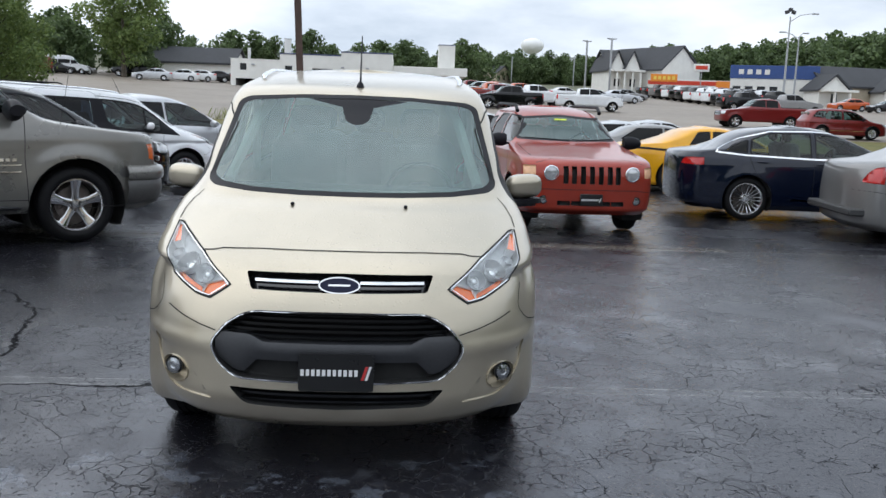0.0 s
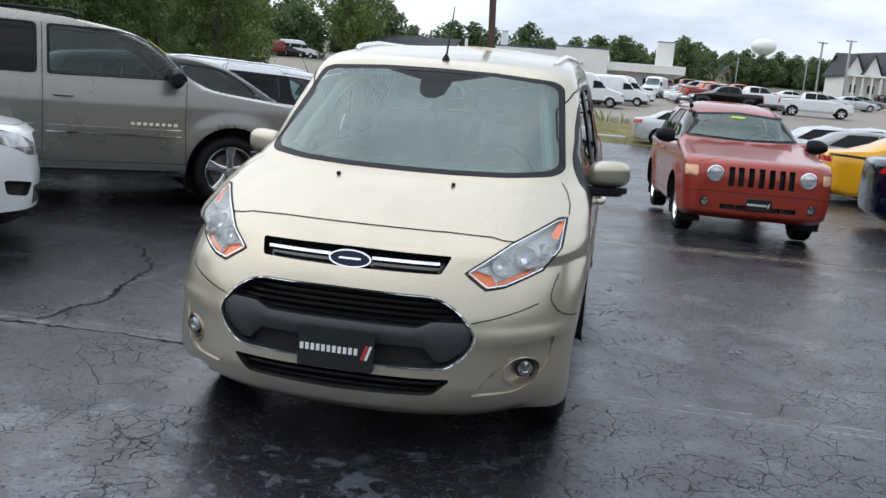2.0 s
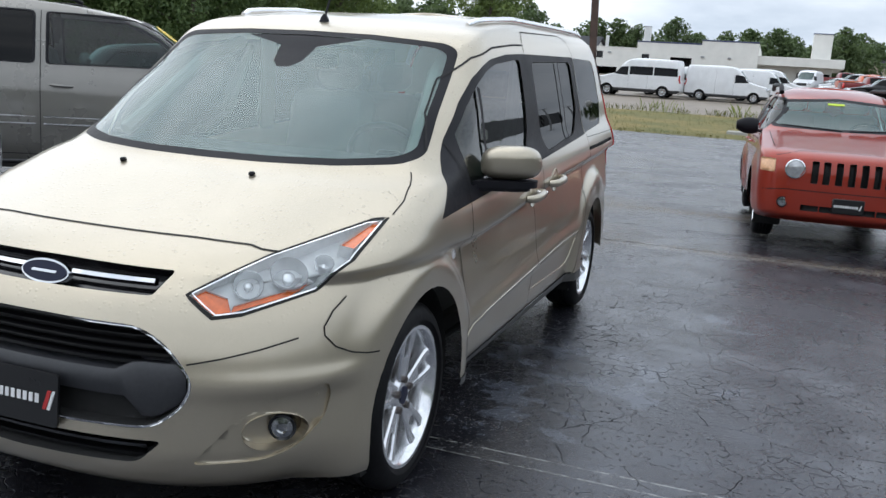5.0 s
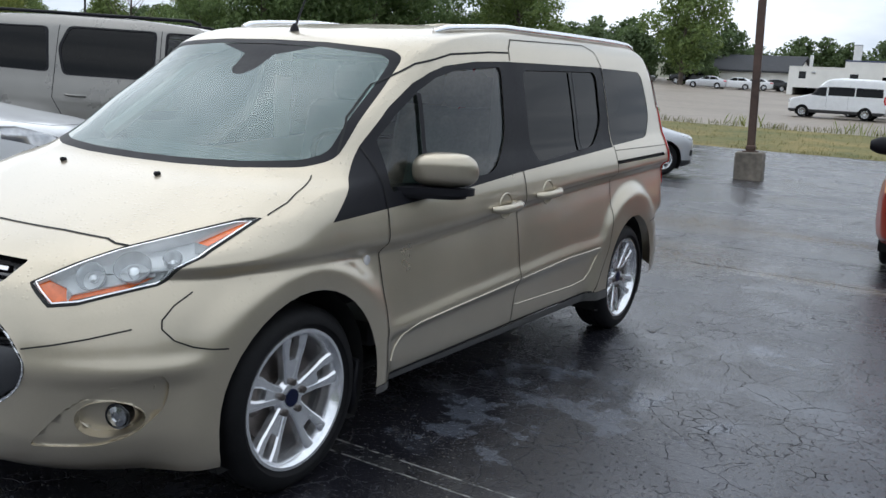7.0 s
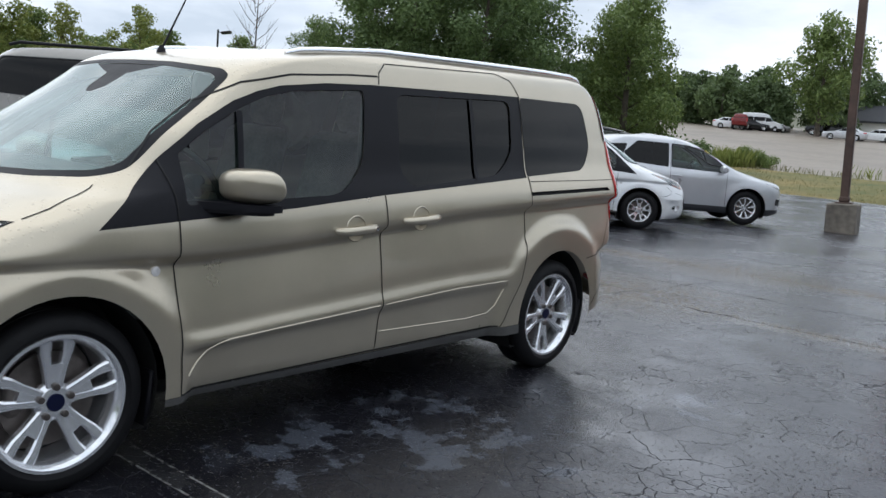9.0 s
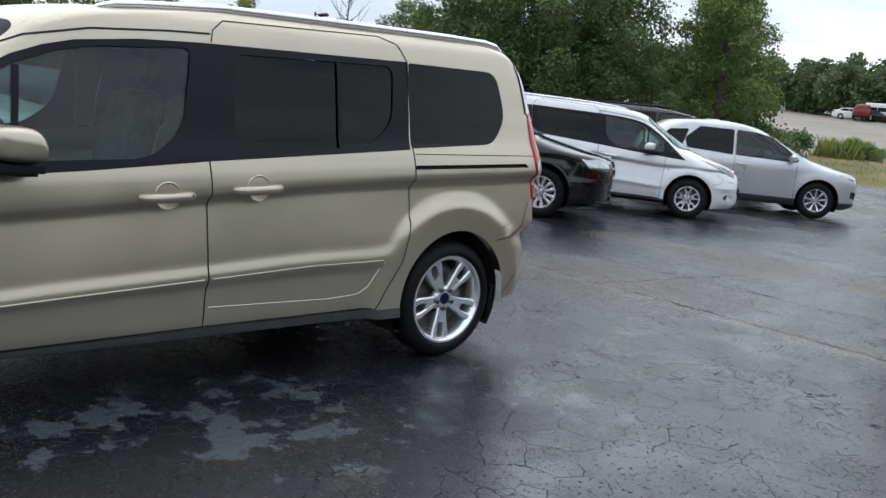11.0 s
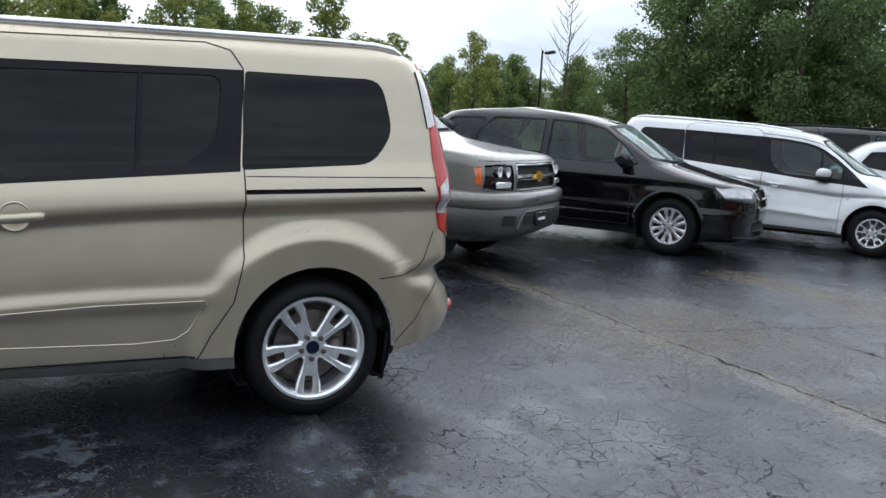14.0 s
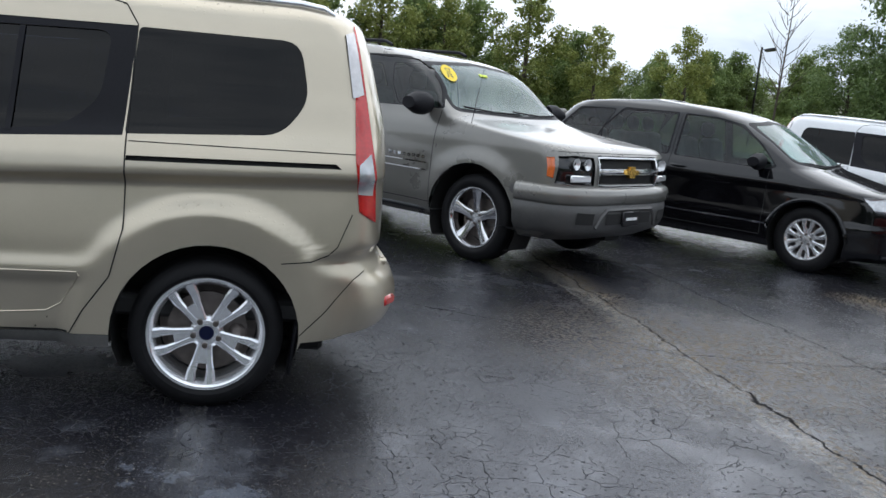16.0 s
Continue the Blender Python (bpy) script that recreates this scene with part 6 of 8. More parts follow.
# the silver crossover
S_CX = spec(2.70, 0.93, 0.93, 0.92, 0.22, 0.90, (0.08, 1.10), (0.98, 1.57), (1.9, 1.73), (3.00, 1.64), (3.55, 1.12), 1.05, 1.06, 0.36, 0.65, 2.4, 0.06, 0.02)
S_CX["cab_y"] = 0.50
cx, cx_sh = vehicle("crossover", at_hub(-3.62, 16.9, 42, 0.875), "silver compact crossover with black lower cladding on wet asphalt", "suv", S_CX, SILVER_PAINT, NINE_SILVER,
    [(-0.02, 1.13), (0.69, 1.155), (0.735, 1.18), (0.60, 1.54), (-0.02, 1.59)],
    [("front_window", [(0.44, 1.10), (0.68, 1.31), (0.98, 1.48), (1.30, 1.55), (1.62, 1.57), (1.62, 1.10), (0.52, 1.065)], GLASS_SIDE, 0.03), ("rear_window", [(1.72, 1.10), (1.72, 1.57), (2.35, 1.565), (2.62, 1.34), (2.58, 1.16)], GLASS_DARK, 0.04), ("cargo_window", [(2.72, 1.19), (2.60, 1.50), (2.95, 1.46), (3.12, 1.25)], GLASS_DARK, 0.05)],
    [("headlamp", [[(0.47, 0.80), (0.70, 0.88), (0.87, 0.93), (0.88, 0.86), (0.62, 0.755)]], "y", LENS_GREY, -0.002, True, "swept headlamp"),
     ("grille", [rounded([(-0.02, 0.85), (0.44, 0.82), (0.40, 0.58), (0.22, 0.50), (-0.02, 0.49)], [0, 0.03, 0.05, 0.05, 0])], "y", DARK_GAP, 0.04, False, "black grille"),
     ("lower_intake", [rounded([(0.50, 0.55), (0.78, 0.60), (0.78, 0.46), (0.55, 0.44)], 0.03)], "y", DARK_GAP, 0.03, True, "")],
    [([(0.46, 1.03), (0.46, 0.36)], "x"), ([(1.66, 1.52), (1.66, 0.36)], "x"), ([(2.66, 1.17), (2.55, 0.8), (2.35, 0.55)], "x")], 2, 1, ([rect(-1.2, 4, 0.15, 0.36)], "x", CHARCOAL), True, "", None, None, (0.60, 1.08, 1.0), [(1.52, 0.93), (2.42, 0.95)], mirror_mat=SILVER_PAINT)
sticker(cx_sh, cx, -0.52, 1.46, 0.10, 0.06, YELLOW_INK)

# the white crossover whose nose shows beside the gold van
S_ROG = spec(2.70, 0.94, 0.98, 0.92, 0.22, 0.95, (0.40, 1.13), (1.22, 1.56), (2.0, 1.70), (3.0, 1.62), (3.6, 1.12), 1.06, 1.06, 0.36, 0.60, 2.5, 0.05, 0.02)
rog, rog_sh = vehicle("crossover", at_hub(-3.88, 1.28, 38, 0.875), "white crossover with a black grille and headlamps on wet asphalt", "suv", S_ROG, WHITE_PAINT, NINE_SILVER,
    [(-0.02, 1.16), (0.68, 1.19), (0.72, 1.21), (0.59, 1.54), (-0.02, 1.59)],
    [("front_window", [(0.72, 1.13), (1.22, 1.49), (1.62, 1.55), (1.62, 1.10), (0.80, 1.08)], GLASS_SIDE, 0.03), ("rear_window", [(1.72, 1.10), (1.72, 1.55), (2.35, 1.55), (2.62, 1.34), (2.58, 1.16)], GLASS_DARK, 0.04)],
    [("headlamp", [[(0.40, 0.80), (0.66, 0.90), (0.86, 0.98), (0.88, 0.86), (0.62, 0.745), (0.44, 0.73)]], "y", LENS_GREY, -0.002, True, "clear headlamp"),
     ("grille", [rounded([(-0.02, 0.90), (0.40, 0.90), (0.45, 0.80), (0.36, 0.62), (-0.02, 0.60)], [0, 0.03, 0.04, 0.05, 0])], "y", GLOSS_BLACK, 0.03, False, "black grille"),
     ("fog_recess", [rounded([(0.55, 0.53), (0.82, 0.57), (0.80, 0.46), (0.62, 0.43)], 0.03)], "y", DARK_GAP, 0.04, True, ""),
     ("lower_intake", [rect(-0.02, 0.52, 0.36, 0.50)], "y", DARK_GAP, 0.03, False, "")],
    [([(0.46, 1.03), (0.46, 0.36)], "x"), ([(0, 0.95), (0.5, 0.955), (0.8, 1.0)], "y")], 2, 1, ([rect(-0.02, 1.0, 0.15, 0.33)], "y", BLACK_TRIM), True, "", None, None, (0.78, 1.10, 1.0), [], mirror_mat=WHITE_PAINT)

# the red four-by-four
S_FOUR = spec(2.635, 0.86, 0.91, 0.885, 0.27, 0.97, (0.42, 1.14), (1.00, 1.52), (1.9, 1.655), (3.10, 1.60), (3.38, 1.12), 1.05, 1.08, 0.345, 0.34, 3.0, 0.07, 0.035, 0.3)
S_FOUR["cab_y"] = 0.70
jm = pose(2.66, 7.78, -0.02, 0, 0, 3.8)
fourxfour, fourxfour_sh = vehicle("four_by_four", jm, "brick-red compact four-by-four with round headlamps on wet asphalt", "suv", S_FOUR, RED_PAINT, FIVE_SILVER,
    [(-0.02, 1.17), (0.69, 1.185), (0.725, 1.20), (0.63, 1.50), (-0.02, 1.545)],
    [("front_window", [(0.62, 1.16), (0.86, 1.37), (1.04, 1.49), (1.50, 1.53), (1.50, 1.13)], GLASS_SIDE, 0.03), ("rear_window", [(1.62, 1.13), (1.62, 1.53), (2.15, 1.52), (2.40, 1.36), (2.38, 1.15)], GLASS_DARK, 0.04), ("cargo_window", [(2.50, 1.19), (2.46, 1.49), (2.95, 1.46), (3.05, 1.22)], GLASS_DARK, 0.05)],
    [("slot", [rounded(rect(x - 0.033, x + 0.033, 0.675, 0.90), 0.015)], "y", DARK_GAP, 0.05, x > 0.01, "dark vertical grille slot") for x in (0.118, 0.236, 0.345)]
    + [("slot", [rounded(rect(-0.04, 0.033, 0.675, 0.90), 0.012)], "y", DARK_GAP, 0.05, False, "dark vertical grille slot"),
       ("marker_lamp", [rounded(rect(0.72, 0.855, 0.76, 0.895), 0.02)], "y", PALE_AMBER, -0.004, True, "pale orange corner lamp"),
       ("lower_intake", [rounded(rect(0.27, 0.44, 0.395, 0.455), 0.012)], "y", DARK_GAP, 0.03, True, ""),
       ("plate_recess", [rect(-0.02, 0.26, 0.395, 0.455)], "y", DARK_GAP, 0.03, False, "")],
    [([(0.40, 1.10), (0.42, 0.5)], "x"), ([(1.56, 1.53), (1.56, 0.42)], "x"), ([(2.45, 1.18), (2.40, 0.85), (2.22, 0.55)], "x"), ([(0.45, 0.42), (2.2, 0.42)], "x"), ([(0, 0.995), (0.5, 0.985), (0.72, 0.93)], "y"), ([(0, 0.60), (0.6, 0.60), (0.86, 0.57)], "y"), ([(0.70, 0.925), (0.72, 0.98), (0.735, 1.05), (0.74, 1.13)], "y")],
    2, 2, None, True, "", None, None, (0.66, 1.12, 1.15), [(1.38, 0.97), (2.25, 0.97)])
for sg in (1, -1):
    q, n = fourxfour_sh.at((sg * 0.535, 0.81), "y")
    hl = part("headlamp", Build().lathe([(0.04, 0.095), (-0.02, 0.098), (-0.026, 0.088), (-0.012, 0.084)], 28, "y", (q.x, q.y, q.z)), CHROME, fourxfour, "round headlamp in a chrome ring")
    part("lens", Build().lathe([(-0.014, 0.085), (-0.026, 0.05), (-0.030, 0.0)], 24, "y", (q.x, q.y, q.z)), LENS_GREY, hl)
    q, n = fourxfour_sh.at((sg * 0.615, 0.465), "y")
    fl = part("fog_lamp", Build().lathe([(0.03, 0.055), (-0.010, 0.056), (-0.012, 0.045)], 20, "y", (q.x, q.y, q.z)), BLACK_TRIM, fourxfour)
    part("lens", Build().lathe([(-0.008, 0.044), (-0.014, 0.0)], 18, "y", (q.x, q.y, q.z)), FOG_LENS, fl)
    part("roof_rail", Build().tube([(sg * 0.62, 1.12, 1.58), (sg * 0.625, 1.25, 1.665), (sg * 0.62, 2.6, 1.685), (sg * 0.60, 2.9, 1.63)], [0.03, 0.024, 0.024, 0.03], 8), BLACK_TRIM, fourxfour)
    a = [(sg * 0.10, 0.44, 1.185), (sg * 0.36, 0.47, 1.20), (sg * 0.66, 0.56, 1.22)] if sg > 0 else [(0.02, 0.45, 1.185), (-0.3, 0.46, 1.20), (-0.62, 0.53, 1.215)]
    part("wiper", Build().tube(a, 0.009, 6), BLACK_TRIM, fourxfour)
q, n = fourxfour_sh.at((0, 0.475), "y")
pl = part("number_plate", Build().box((0, q.y - 0.012, 0.475), (0.30, 0.02, 0.15), 0.008), PLATE_BLACK, fourxfour, "black dealer plate with white bars")
bars = Build()
for i in range(11):
    bars.box((-0.115 + 0.021 * i - 0.01, q.y - 0.024, 0.475), (0.013, 0.003, 0.025))
part("lettering", bars, WHITE_INK, pl, "white bars", None, False)
part("slash", Build().prism([(0.10, 0.448), (0.112, 0.448), (0.13, 0.502), (0.118, 0.502)], "y", q.y - 0.026, q.y - 0.02), WHITE_INK, pl, "", None, False)
q, n = fourxfour_sh.at((0, 0.985), "y", 0.004)
part("badge", Build().box((0, q.y - 0.0, 0.96), (0.13, 0.012, 0.035), 0.01), CHROME, fourxfour)
sticker(fourxfour_sh, fourxfour, -0.02, 1.47, 0.09, 0.018, LIME_INK)

# the yellow coupe
S_CHA = spec(2.946, 0.95, 1.12, 0.96, 0.17, 0.80, (0.62, 1.02), (1.45, 1.37), (2.05, 1.45), (2.65, 1.40), (3.45, 1.08), 1.03, 0.98, 0.355, 0.4, 2.8, 0.045, 0.02)
cha, cha_sh = vehicle("coupe", at_hub(6.25, 14.8, -3, 0.92, 2.946, True), "yellow two-door muscle coupe with a black side stripe", "car", S_CHA, YELLOW_PAINT, DARK_SPOKE,
    [(-0.02, 1.05), (0.68, 1.06), (0.72, 1.08), (0.56, 1.35), (-0.02, 1.39)],
    [("door_window", [(0.98, 1.04), (1.48, 1.32), (2.08, 1.355), (2.12, 1.02)], GLASS_DARK, 0.03), ("quarter_window", [(2.20, 1.04), (2.18, 1.345), (2.42, 1.32), (2.62, 1.06)], GLASS_DARK, 0.04)],
    [("tail_lamp", [rect(0.10, 0.80, 0.80, 0.93)], "r", REDLENS, 0.01, True, "wide red tail lamp")],
    [([(0.75, 0.95), (0.75, 0.3)], "x"), ([(2.25, 1.0), (2.20, 0.5), (2.05, 0.3)], "x")], 2, 1, None, True, "", None, GLASS_DARK)
part("side_stripe", cha_sh.ribbon(Build(), [(2.05, 0.84), (2.4, 0.865), (2.7, 0.90), (3.1, 0.93), (3.6, 0.96), (3.95, 0.97)], "x", 0.05, 0.003), BLACK_TRIM, cha)

# the navy saloon
S_IMP = spec(2.837, 1.02, 1.12, 0.93, 0.18, 0.85, (0.45, 1.02), (1.32, 1.39), (1.95, 1.50), (2.75, 1.435), (3.45, 1.13), 1.06, 1.00, 0.345, 0.6, 2.5, 0.045, 0.02)
imp, imp_sh = vehicle("saloon", at_hub(5.78, 9.5, -6, 0.885, 2.837, True), "dark navy saloon with chrome window trim and bright alloy wheels", "car", S_IMP, NAVY_PAINT, TEN_POLISHED,
    [(-0.02, 1.05), (0.68, 1.07), (0.72, 1.09), (0.58, 1.37), (-0.02, 1.41)],
    [("front_window", [(0.80, 1.06), (1.10, 1.24), (1.40, 1.36), (1.78, 1.395), (1.78, 1.03)], GLASS_SIDE, 0.03), ("rear_window", [(1.88, 1.03), (1.88, 1.395), (2.50, 1.375), (2.78, 1.28), (2.80, 1.06)], GLASS_SIDE, 0.04), ("quarter_window", [(2.88, 1.08), (2.86, 1.27), (3.05, 1.19), (3.20, 1.10)], GLASS_DARK, 0.03)],
    [("tail_lamp", [rounded([(0.66, 0.875), (0.92, 0.86), (0.92, 0.98), (0.74, 0.975)], 0.03)], "r", REDLENS, -0.004, True, "red tail lamp")],
    [([(0.55, 0.98), (0.55, 0.3)], "x"), ([(1.83, 1.38), (1.83, 0.3)], "x"), ([(2.86, 1.06), (2.75, 0.8), (2.45, 0.4)], "x")], 2, 2, None, True, "", None, None, (0.85, 1.05, 1.0), [(1.70, 0.93), (2.62, 0.94)], mirror_mat=NAVY_PAINT)
part("window_moulding", imp_sh.ribbon(Build(), [(0.68, 1.03), (1.8, 1.005), (2.9, 1.035), (3.36, 1.075), (3.30, 1.13), (2.95, 1.30), (2.5, 1.415), (1.85, 1.435), (1.4, 1.41), (1.05, 1.27), (0.70, 1.05)], "x", 0.028, 0.004), CHROME, imp, "bright chrome moulding")
part("sill_moulding", imp_sh.ribbon(Build(), [(0.75, 0.34), (2.2, 0.36)], "x", 0.02, 0.004), CHROME, imp)

# the grey saloon beside it
S_FUS = spec(2.728, 0.98, 1.03, 0.917, 0.18, 0.80, (0.45, 1.00), (1.30, 1.36), (1.9, 1.445), (2.65, 1.39), (3.30, 1.10), 1.06, 0.98, 0.33, 0.5, 2.6, 0.045, 0.015)
fus, fus_sh = vehicle("saloon", at_hub(7.15, 6.65, -6, 0.872, 2.728, True), "mid-grey four-door saloon with red tail lamps", "car", S_FUS, MIDGREY_PAINT, FIVE_SILVER,
    [(-0.02, 1.03), (0.68, 1.05), (0.72, 1.07), (0.58, 1.34), (-0.02, 1.38)],
    [("front_window", [(0.80, 1.04), (1.40, 1.32), (1.75, 1.35), (1.75, 1.01)], GLASS_SIDE, 0.03), ("rear_window", [(1.84, 1.01), (1.84, 1.35), (2.45, 1.335), (2.75, 1.06)], GLASS_SIDE, 0.04)],
    [("tail_lamp", [rounded([(0.70, 0.82), (0.93, 0.80), (0.93, 1.03), (0.80, 1.02)], 0.03)], "r", REDLENS, -0.004, True, "red tail lamp")],
    [([(1.80, 1.34), (1.80, 0.3)], "x"), ([(2.80, 1.03), (2.70, 0.8), (2.40, 0.4)], "x"), ([(3.0, 0.62), (3.5, 0.70), (3.86, 0.72)], "x")], 2, 1, None, True, "", None, None, (0.85, 1.03, 1.0), [(1.66, 0.90), (2.55, 0.91)], mirror_mat=MIDGREY_PAINT)


# ---- vehicles further off ----
def sedan(m, mat, label, group=""):
    s = spec(2.775, 0.95, 1.10, 0.91, 0.18, 0.82, (0.45, 1.00), (1.30, 1.37), (1.95, 1.46), (2.7, 1.40), (3.35, 1.11), 1.06, 0.99, 0.33, 0.55, 2.5)
    return vehicle("saloon", m, label, "car", s, mat, FIVE_SILVER, [(-0.02, 1.03), (0.68, 1.05), (0.72, 1.07), (0.58, 1.35), (-0.02, 1.39)],
        [("front_window", [(0.80, 1.04), (1.40, 1.33), (1.76, 1.36), (1.76, 1.01)], GLASS_DARK, 0.03), ("rear_window", [(1.86, 1.01), (1.86, 1.36), (2.5, 1.34), (2.95, 1.06)], GLASS_DARK, 0.04)],
        [("tail_lamp", [rect(0.5, 0.93, 0.85, 1.0)], "r", REDLENS, -0.004, True, "red tail lamp"), ("headlamp", [rect(0.5, 0.9, 0.68, 0.80)], "y", LENS_GREY, -0.003, True, "")], (), 1, 1, None, False, group)[0]


def pickup(m, mat, label, group=""):
    s = spec(3.68, 0.96, 1.20, 1.0, 0.40, 1.12, (0.75, 1.36), (1.40, 1.86), (2.2, 1.95), (3.02, 1.90), (3.10, 1.42), 1.36, 1.34, 0.40, 0.35, 3.2, 0.07, 0.02, 0.2)
    s["rear"] = [(0.40, 4.75), (0.5, 4.86), (0.9, 4.88), (1.30, 4.86), (1.355, 4.84), (1.385, 3.16), (1.45, 3.12), (1.82, 3.02), (1.90, 2.9), (1.954, 2.45)]
    t = vehicle("pickup_truck", m, label, "pickup", s, mat, FIVE_POLISHED, [(-0.02, 1.40), (0.80, 1.42), (0.70, 1.84), (-0.02, 1.88)],
        [("front_window", [(0.95, 1.42), (1.45, 1.82), (1.95, 1.85), (1.95, 1.39)], GLASS_DARK, 0.03), ("rear_window", [(2.05, 1.39), (2.05, 1.85), (2.80, 1.83), (2.80, 1.39)], GLASS_DARK, 0.04)],
        [("grille", [rect(-0.02, 0.62, 0.80, 1.08)], "y", GLOSS_BLACK, 0.02, False, ""), ("headlamp", [rect(0.65, 0.97, 0.85, 1.08)], "y", LENS_GREY, -0.003, True, ""), ("tail_lamp", [rect(0.82, 1.02, 0.95, 1.32)], "r", REDLENS, -0.004, True, "")], (), 1, 1, None, False, group)[0]
    part("bed_cover", Build().box((0, 3.98, 1.40), (1.66, 1.60, 0.03), 0.01), BLACK_TRIM, t)
    return t


def cargo_van(m, mat, label, windows=False, group=""):
    s = spec(3.75, 1.02, 1.20, 1.03, 0.30, 1.15, (0.25, 1.42), (1.10, 2.30), (2.2, 2.53), (4.75, 2.48), (4.88, 1.6), 1.2, 1.30, 0.36, 0.4, 2.8, 0.06, 0.02, 0.16)
    s["width"] = [(0.30, 0.95), (0.4, 1.01), (0.7, 1.03), (1.30, 1.025), (1.5, 1.01), (2.2, 0.93), (2.42, 0.87), (2.534, 0.60)]
    wins = [("door_window", [(0.42, 1.42), (0.75, 1.85), (1.35, 1.92), (1.35, 1.36)], GLASS_DARK, 0.04)]
    if windows:
        wins += [("side_window", [(1.50, 1.42), (1.50, 1.95), (3.0, 1.95), (3.0, 1.42)], GLASS_DARK, 0.04), ("side_window", [(3.12, 1.42), (3.12, 1.95), (4.6, 1.93), (4.65, 1.42)], GLASS_DARK, 0.04)]
    return vehicle("cargo_van", m, label, "van", s, mat, NINE_SILVER, [(-0.02, 1.46), (0.78, 1.48), (0.74, 2.22), (-0.02, 2.28)], wins,
        [("tail_lamp", [rect(0.88, 1.0, 1.0, 1.5)], "r", REDLENS, -0.004, True, ""), ("grille", [rect(-0.02, 0.55, 0.75, 1.05)], "y", GLOSS_BLACK, 0.02, False, ""), ("headlamp", [rect(0.62, 0.97, 0.88, 1.12)], "y", LENS_GREY, -0.003, True, "")], ([(1.42, 2.0), (1.42, 0.5)], "x") and [([(1.42, 2.0), (1.42, 0.5)], "x"), ([(2.7, 2.1), (2.7, 0.5)], "x")], 1, 1, ([rect(-1.2, 6, 0.2, 0.50)], "x", CHARCOAL), False, group)[0]


def recolour(ob, mat):
    for c in ob.children:
        if c.name.startswith("body"):
            c.material_slots[0].link = "OBJECT"
            c.material_slots[0].material = mat


def spot(x, y, heading):
    return pose(x, y, ground_z(x, y), 0, 0, heading + 90)


dark = copy_thing(sub, at_hub(-6.5, 18.75, 38, 0.96))
recolour(dark, BLACK_PAINT)
tagged(dark, "large black four-wheel-drive estate behind a silver crossover")
silver_car = sedan(at_hub(2.75, 32.6, -4, 0.865, 2.775, True), SILVER_PAINT, "silver saloon parked on the edge of the grass")
for x, y, hd, mt, lb in ((9.2, 20.0, -4, MIDGREY_PAINT, "dark grey coupe parked behind a yellow coupe"), (9.2, 24.0, -4, SILVER_PAINT, "pale silver saloon parked in a row"), (11.5, 28.0, -4, SILVER_PAINT, "silver saloon at the end of a row")):
    c = copy_thing(silver_car, spot(x, y, hd))
    tagged(c, lb)
    recolour(c, mt)
truck = pickup(spot(18.7, 73.0, -8), WHITE_PAINT, "white pickup truck on the far lot", "pickup trucks on the far lot")
rng = random.Random(4)
ROW = [(WHITE_PAINT, "white"), (BLACK_PAINT, "black"), (DARKRED_PAINT, "dark red"), (ORANGE_PAINT, "orange-red"), (SILVER_PAINT, "silver"), (MIDGREY_PAINT, "grey"), (NAVY_PAINT, "navy")]
TRUCKS = [(7.6, 71.5, -172, 1), (11.4, 77.0, 10, 2), (15.0, 80.0, 10, 0), (11.5, 84.0, 10, 3), (14.6, 87.0, 10, 3), (8.0, 82.0, 190, 4), (7.6, 87.0, 190, 0), (7.0, 92.0, 190, 0), (12.5, 92.0, 10, 3), (10.5, 97.0, 10, 2), (22.7, 55.5, 178, 2), (37.5, 86.0, 5, 1), (40.0, 81.0, 4, 5)]
TRUCKS += [(41.5, 133.0 - 3.3 * i, 12, (1, 1, 5, 1, 0, 1, 1, 0, 0, 0, 1, 1)[i]) for i in range(12)]
TRUCKS += [(47.5 + 0.1 * i, 128.0 - 3.4 * i, 12, (1, 0, 2, 1, 5, 1, 4, 1)[i]) for i in range(8)]
for x, y, hd, k in TRUCKS:
    c = copy_thing(truck, spot(x, y, hd + rng.uniform(-3, 3)))
    recolour(c, ROW[k][0])
    tagged(c, ROW[k][1] + " pickup truck on the far lot")
CARS = [(7.2, 74, 200, 0), (6.6, 79, 200, 4), (6.3, 84, 200, 0), (6.0, 89, 200, 4), (5.8, 94, 200, 0), (24, 96, 5, 4), (27, 98, 5, 4), (22, 104, 5, 0), (30, 106, 5, 5), (-31.0, 107.0, 195, 4), (-28.4, 110.0, 195, 0), (-26.8, 112.5, 195, 0), (-25.0, 114, 195, 1), (-22.8, 115.5, 195, 5), (-44.5, 114, 20, 0), (-42.0, 115, 20, 1), (-40, 116.2, 20, 5), (52, 100, 185, 3), (55, 97, 185, 1), (66, 101, 180, 4), (70, 98, 180, 5)]
for x, y, hd, k in CARS:
    c = copy_thing(silver_car, spot(x, y, hd + rng.uniform(-3, 3)))
    recolour(c, ROW[k][0])
    tagged(c, ROW[k][1] + " saloon on the far lot", "", "cars on the far lot")
tv = cargo_van(spot(0.6, 60.5, -3) @ Matrix.Scale(0.92, 4), WHITE_PAINT, "white cargo van parked past the grass", False, "white vans past the grass")
tw = cargo_van(spot(-8.9, 60.0, 177), WHITE_PAINT, "white passenger van with dark windows past the grass", True, "white vans past the grass")
for src, x, y, hd in ((tv, -0.4, 63.5, -5), (tv, 2.6, 66.5, -5), (tv, 3.2, 70.5, -5), (tv, 4.2, 88, 255), (tv, -3.5, 63.5, -3), (tw, -40.6, 115.5, 10)):
    copy_thing(src, spot(x, y, hd) @ Matrix.Scale(0.92, 4))
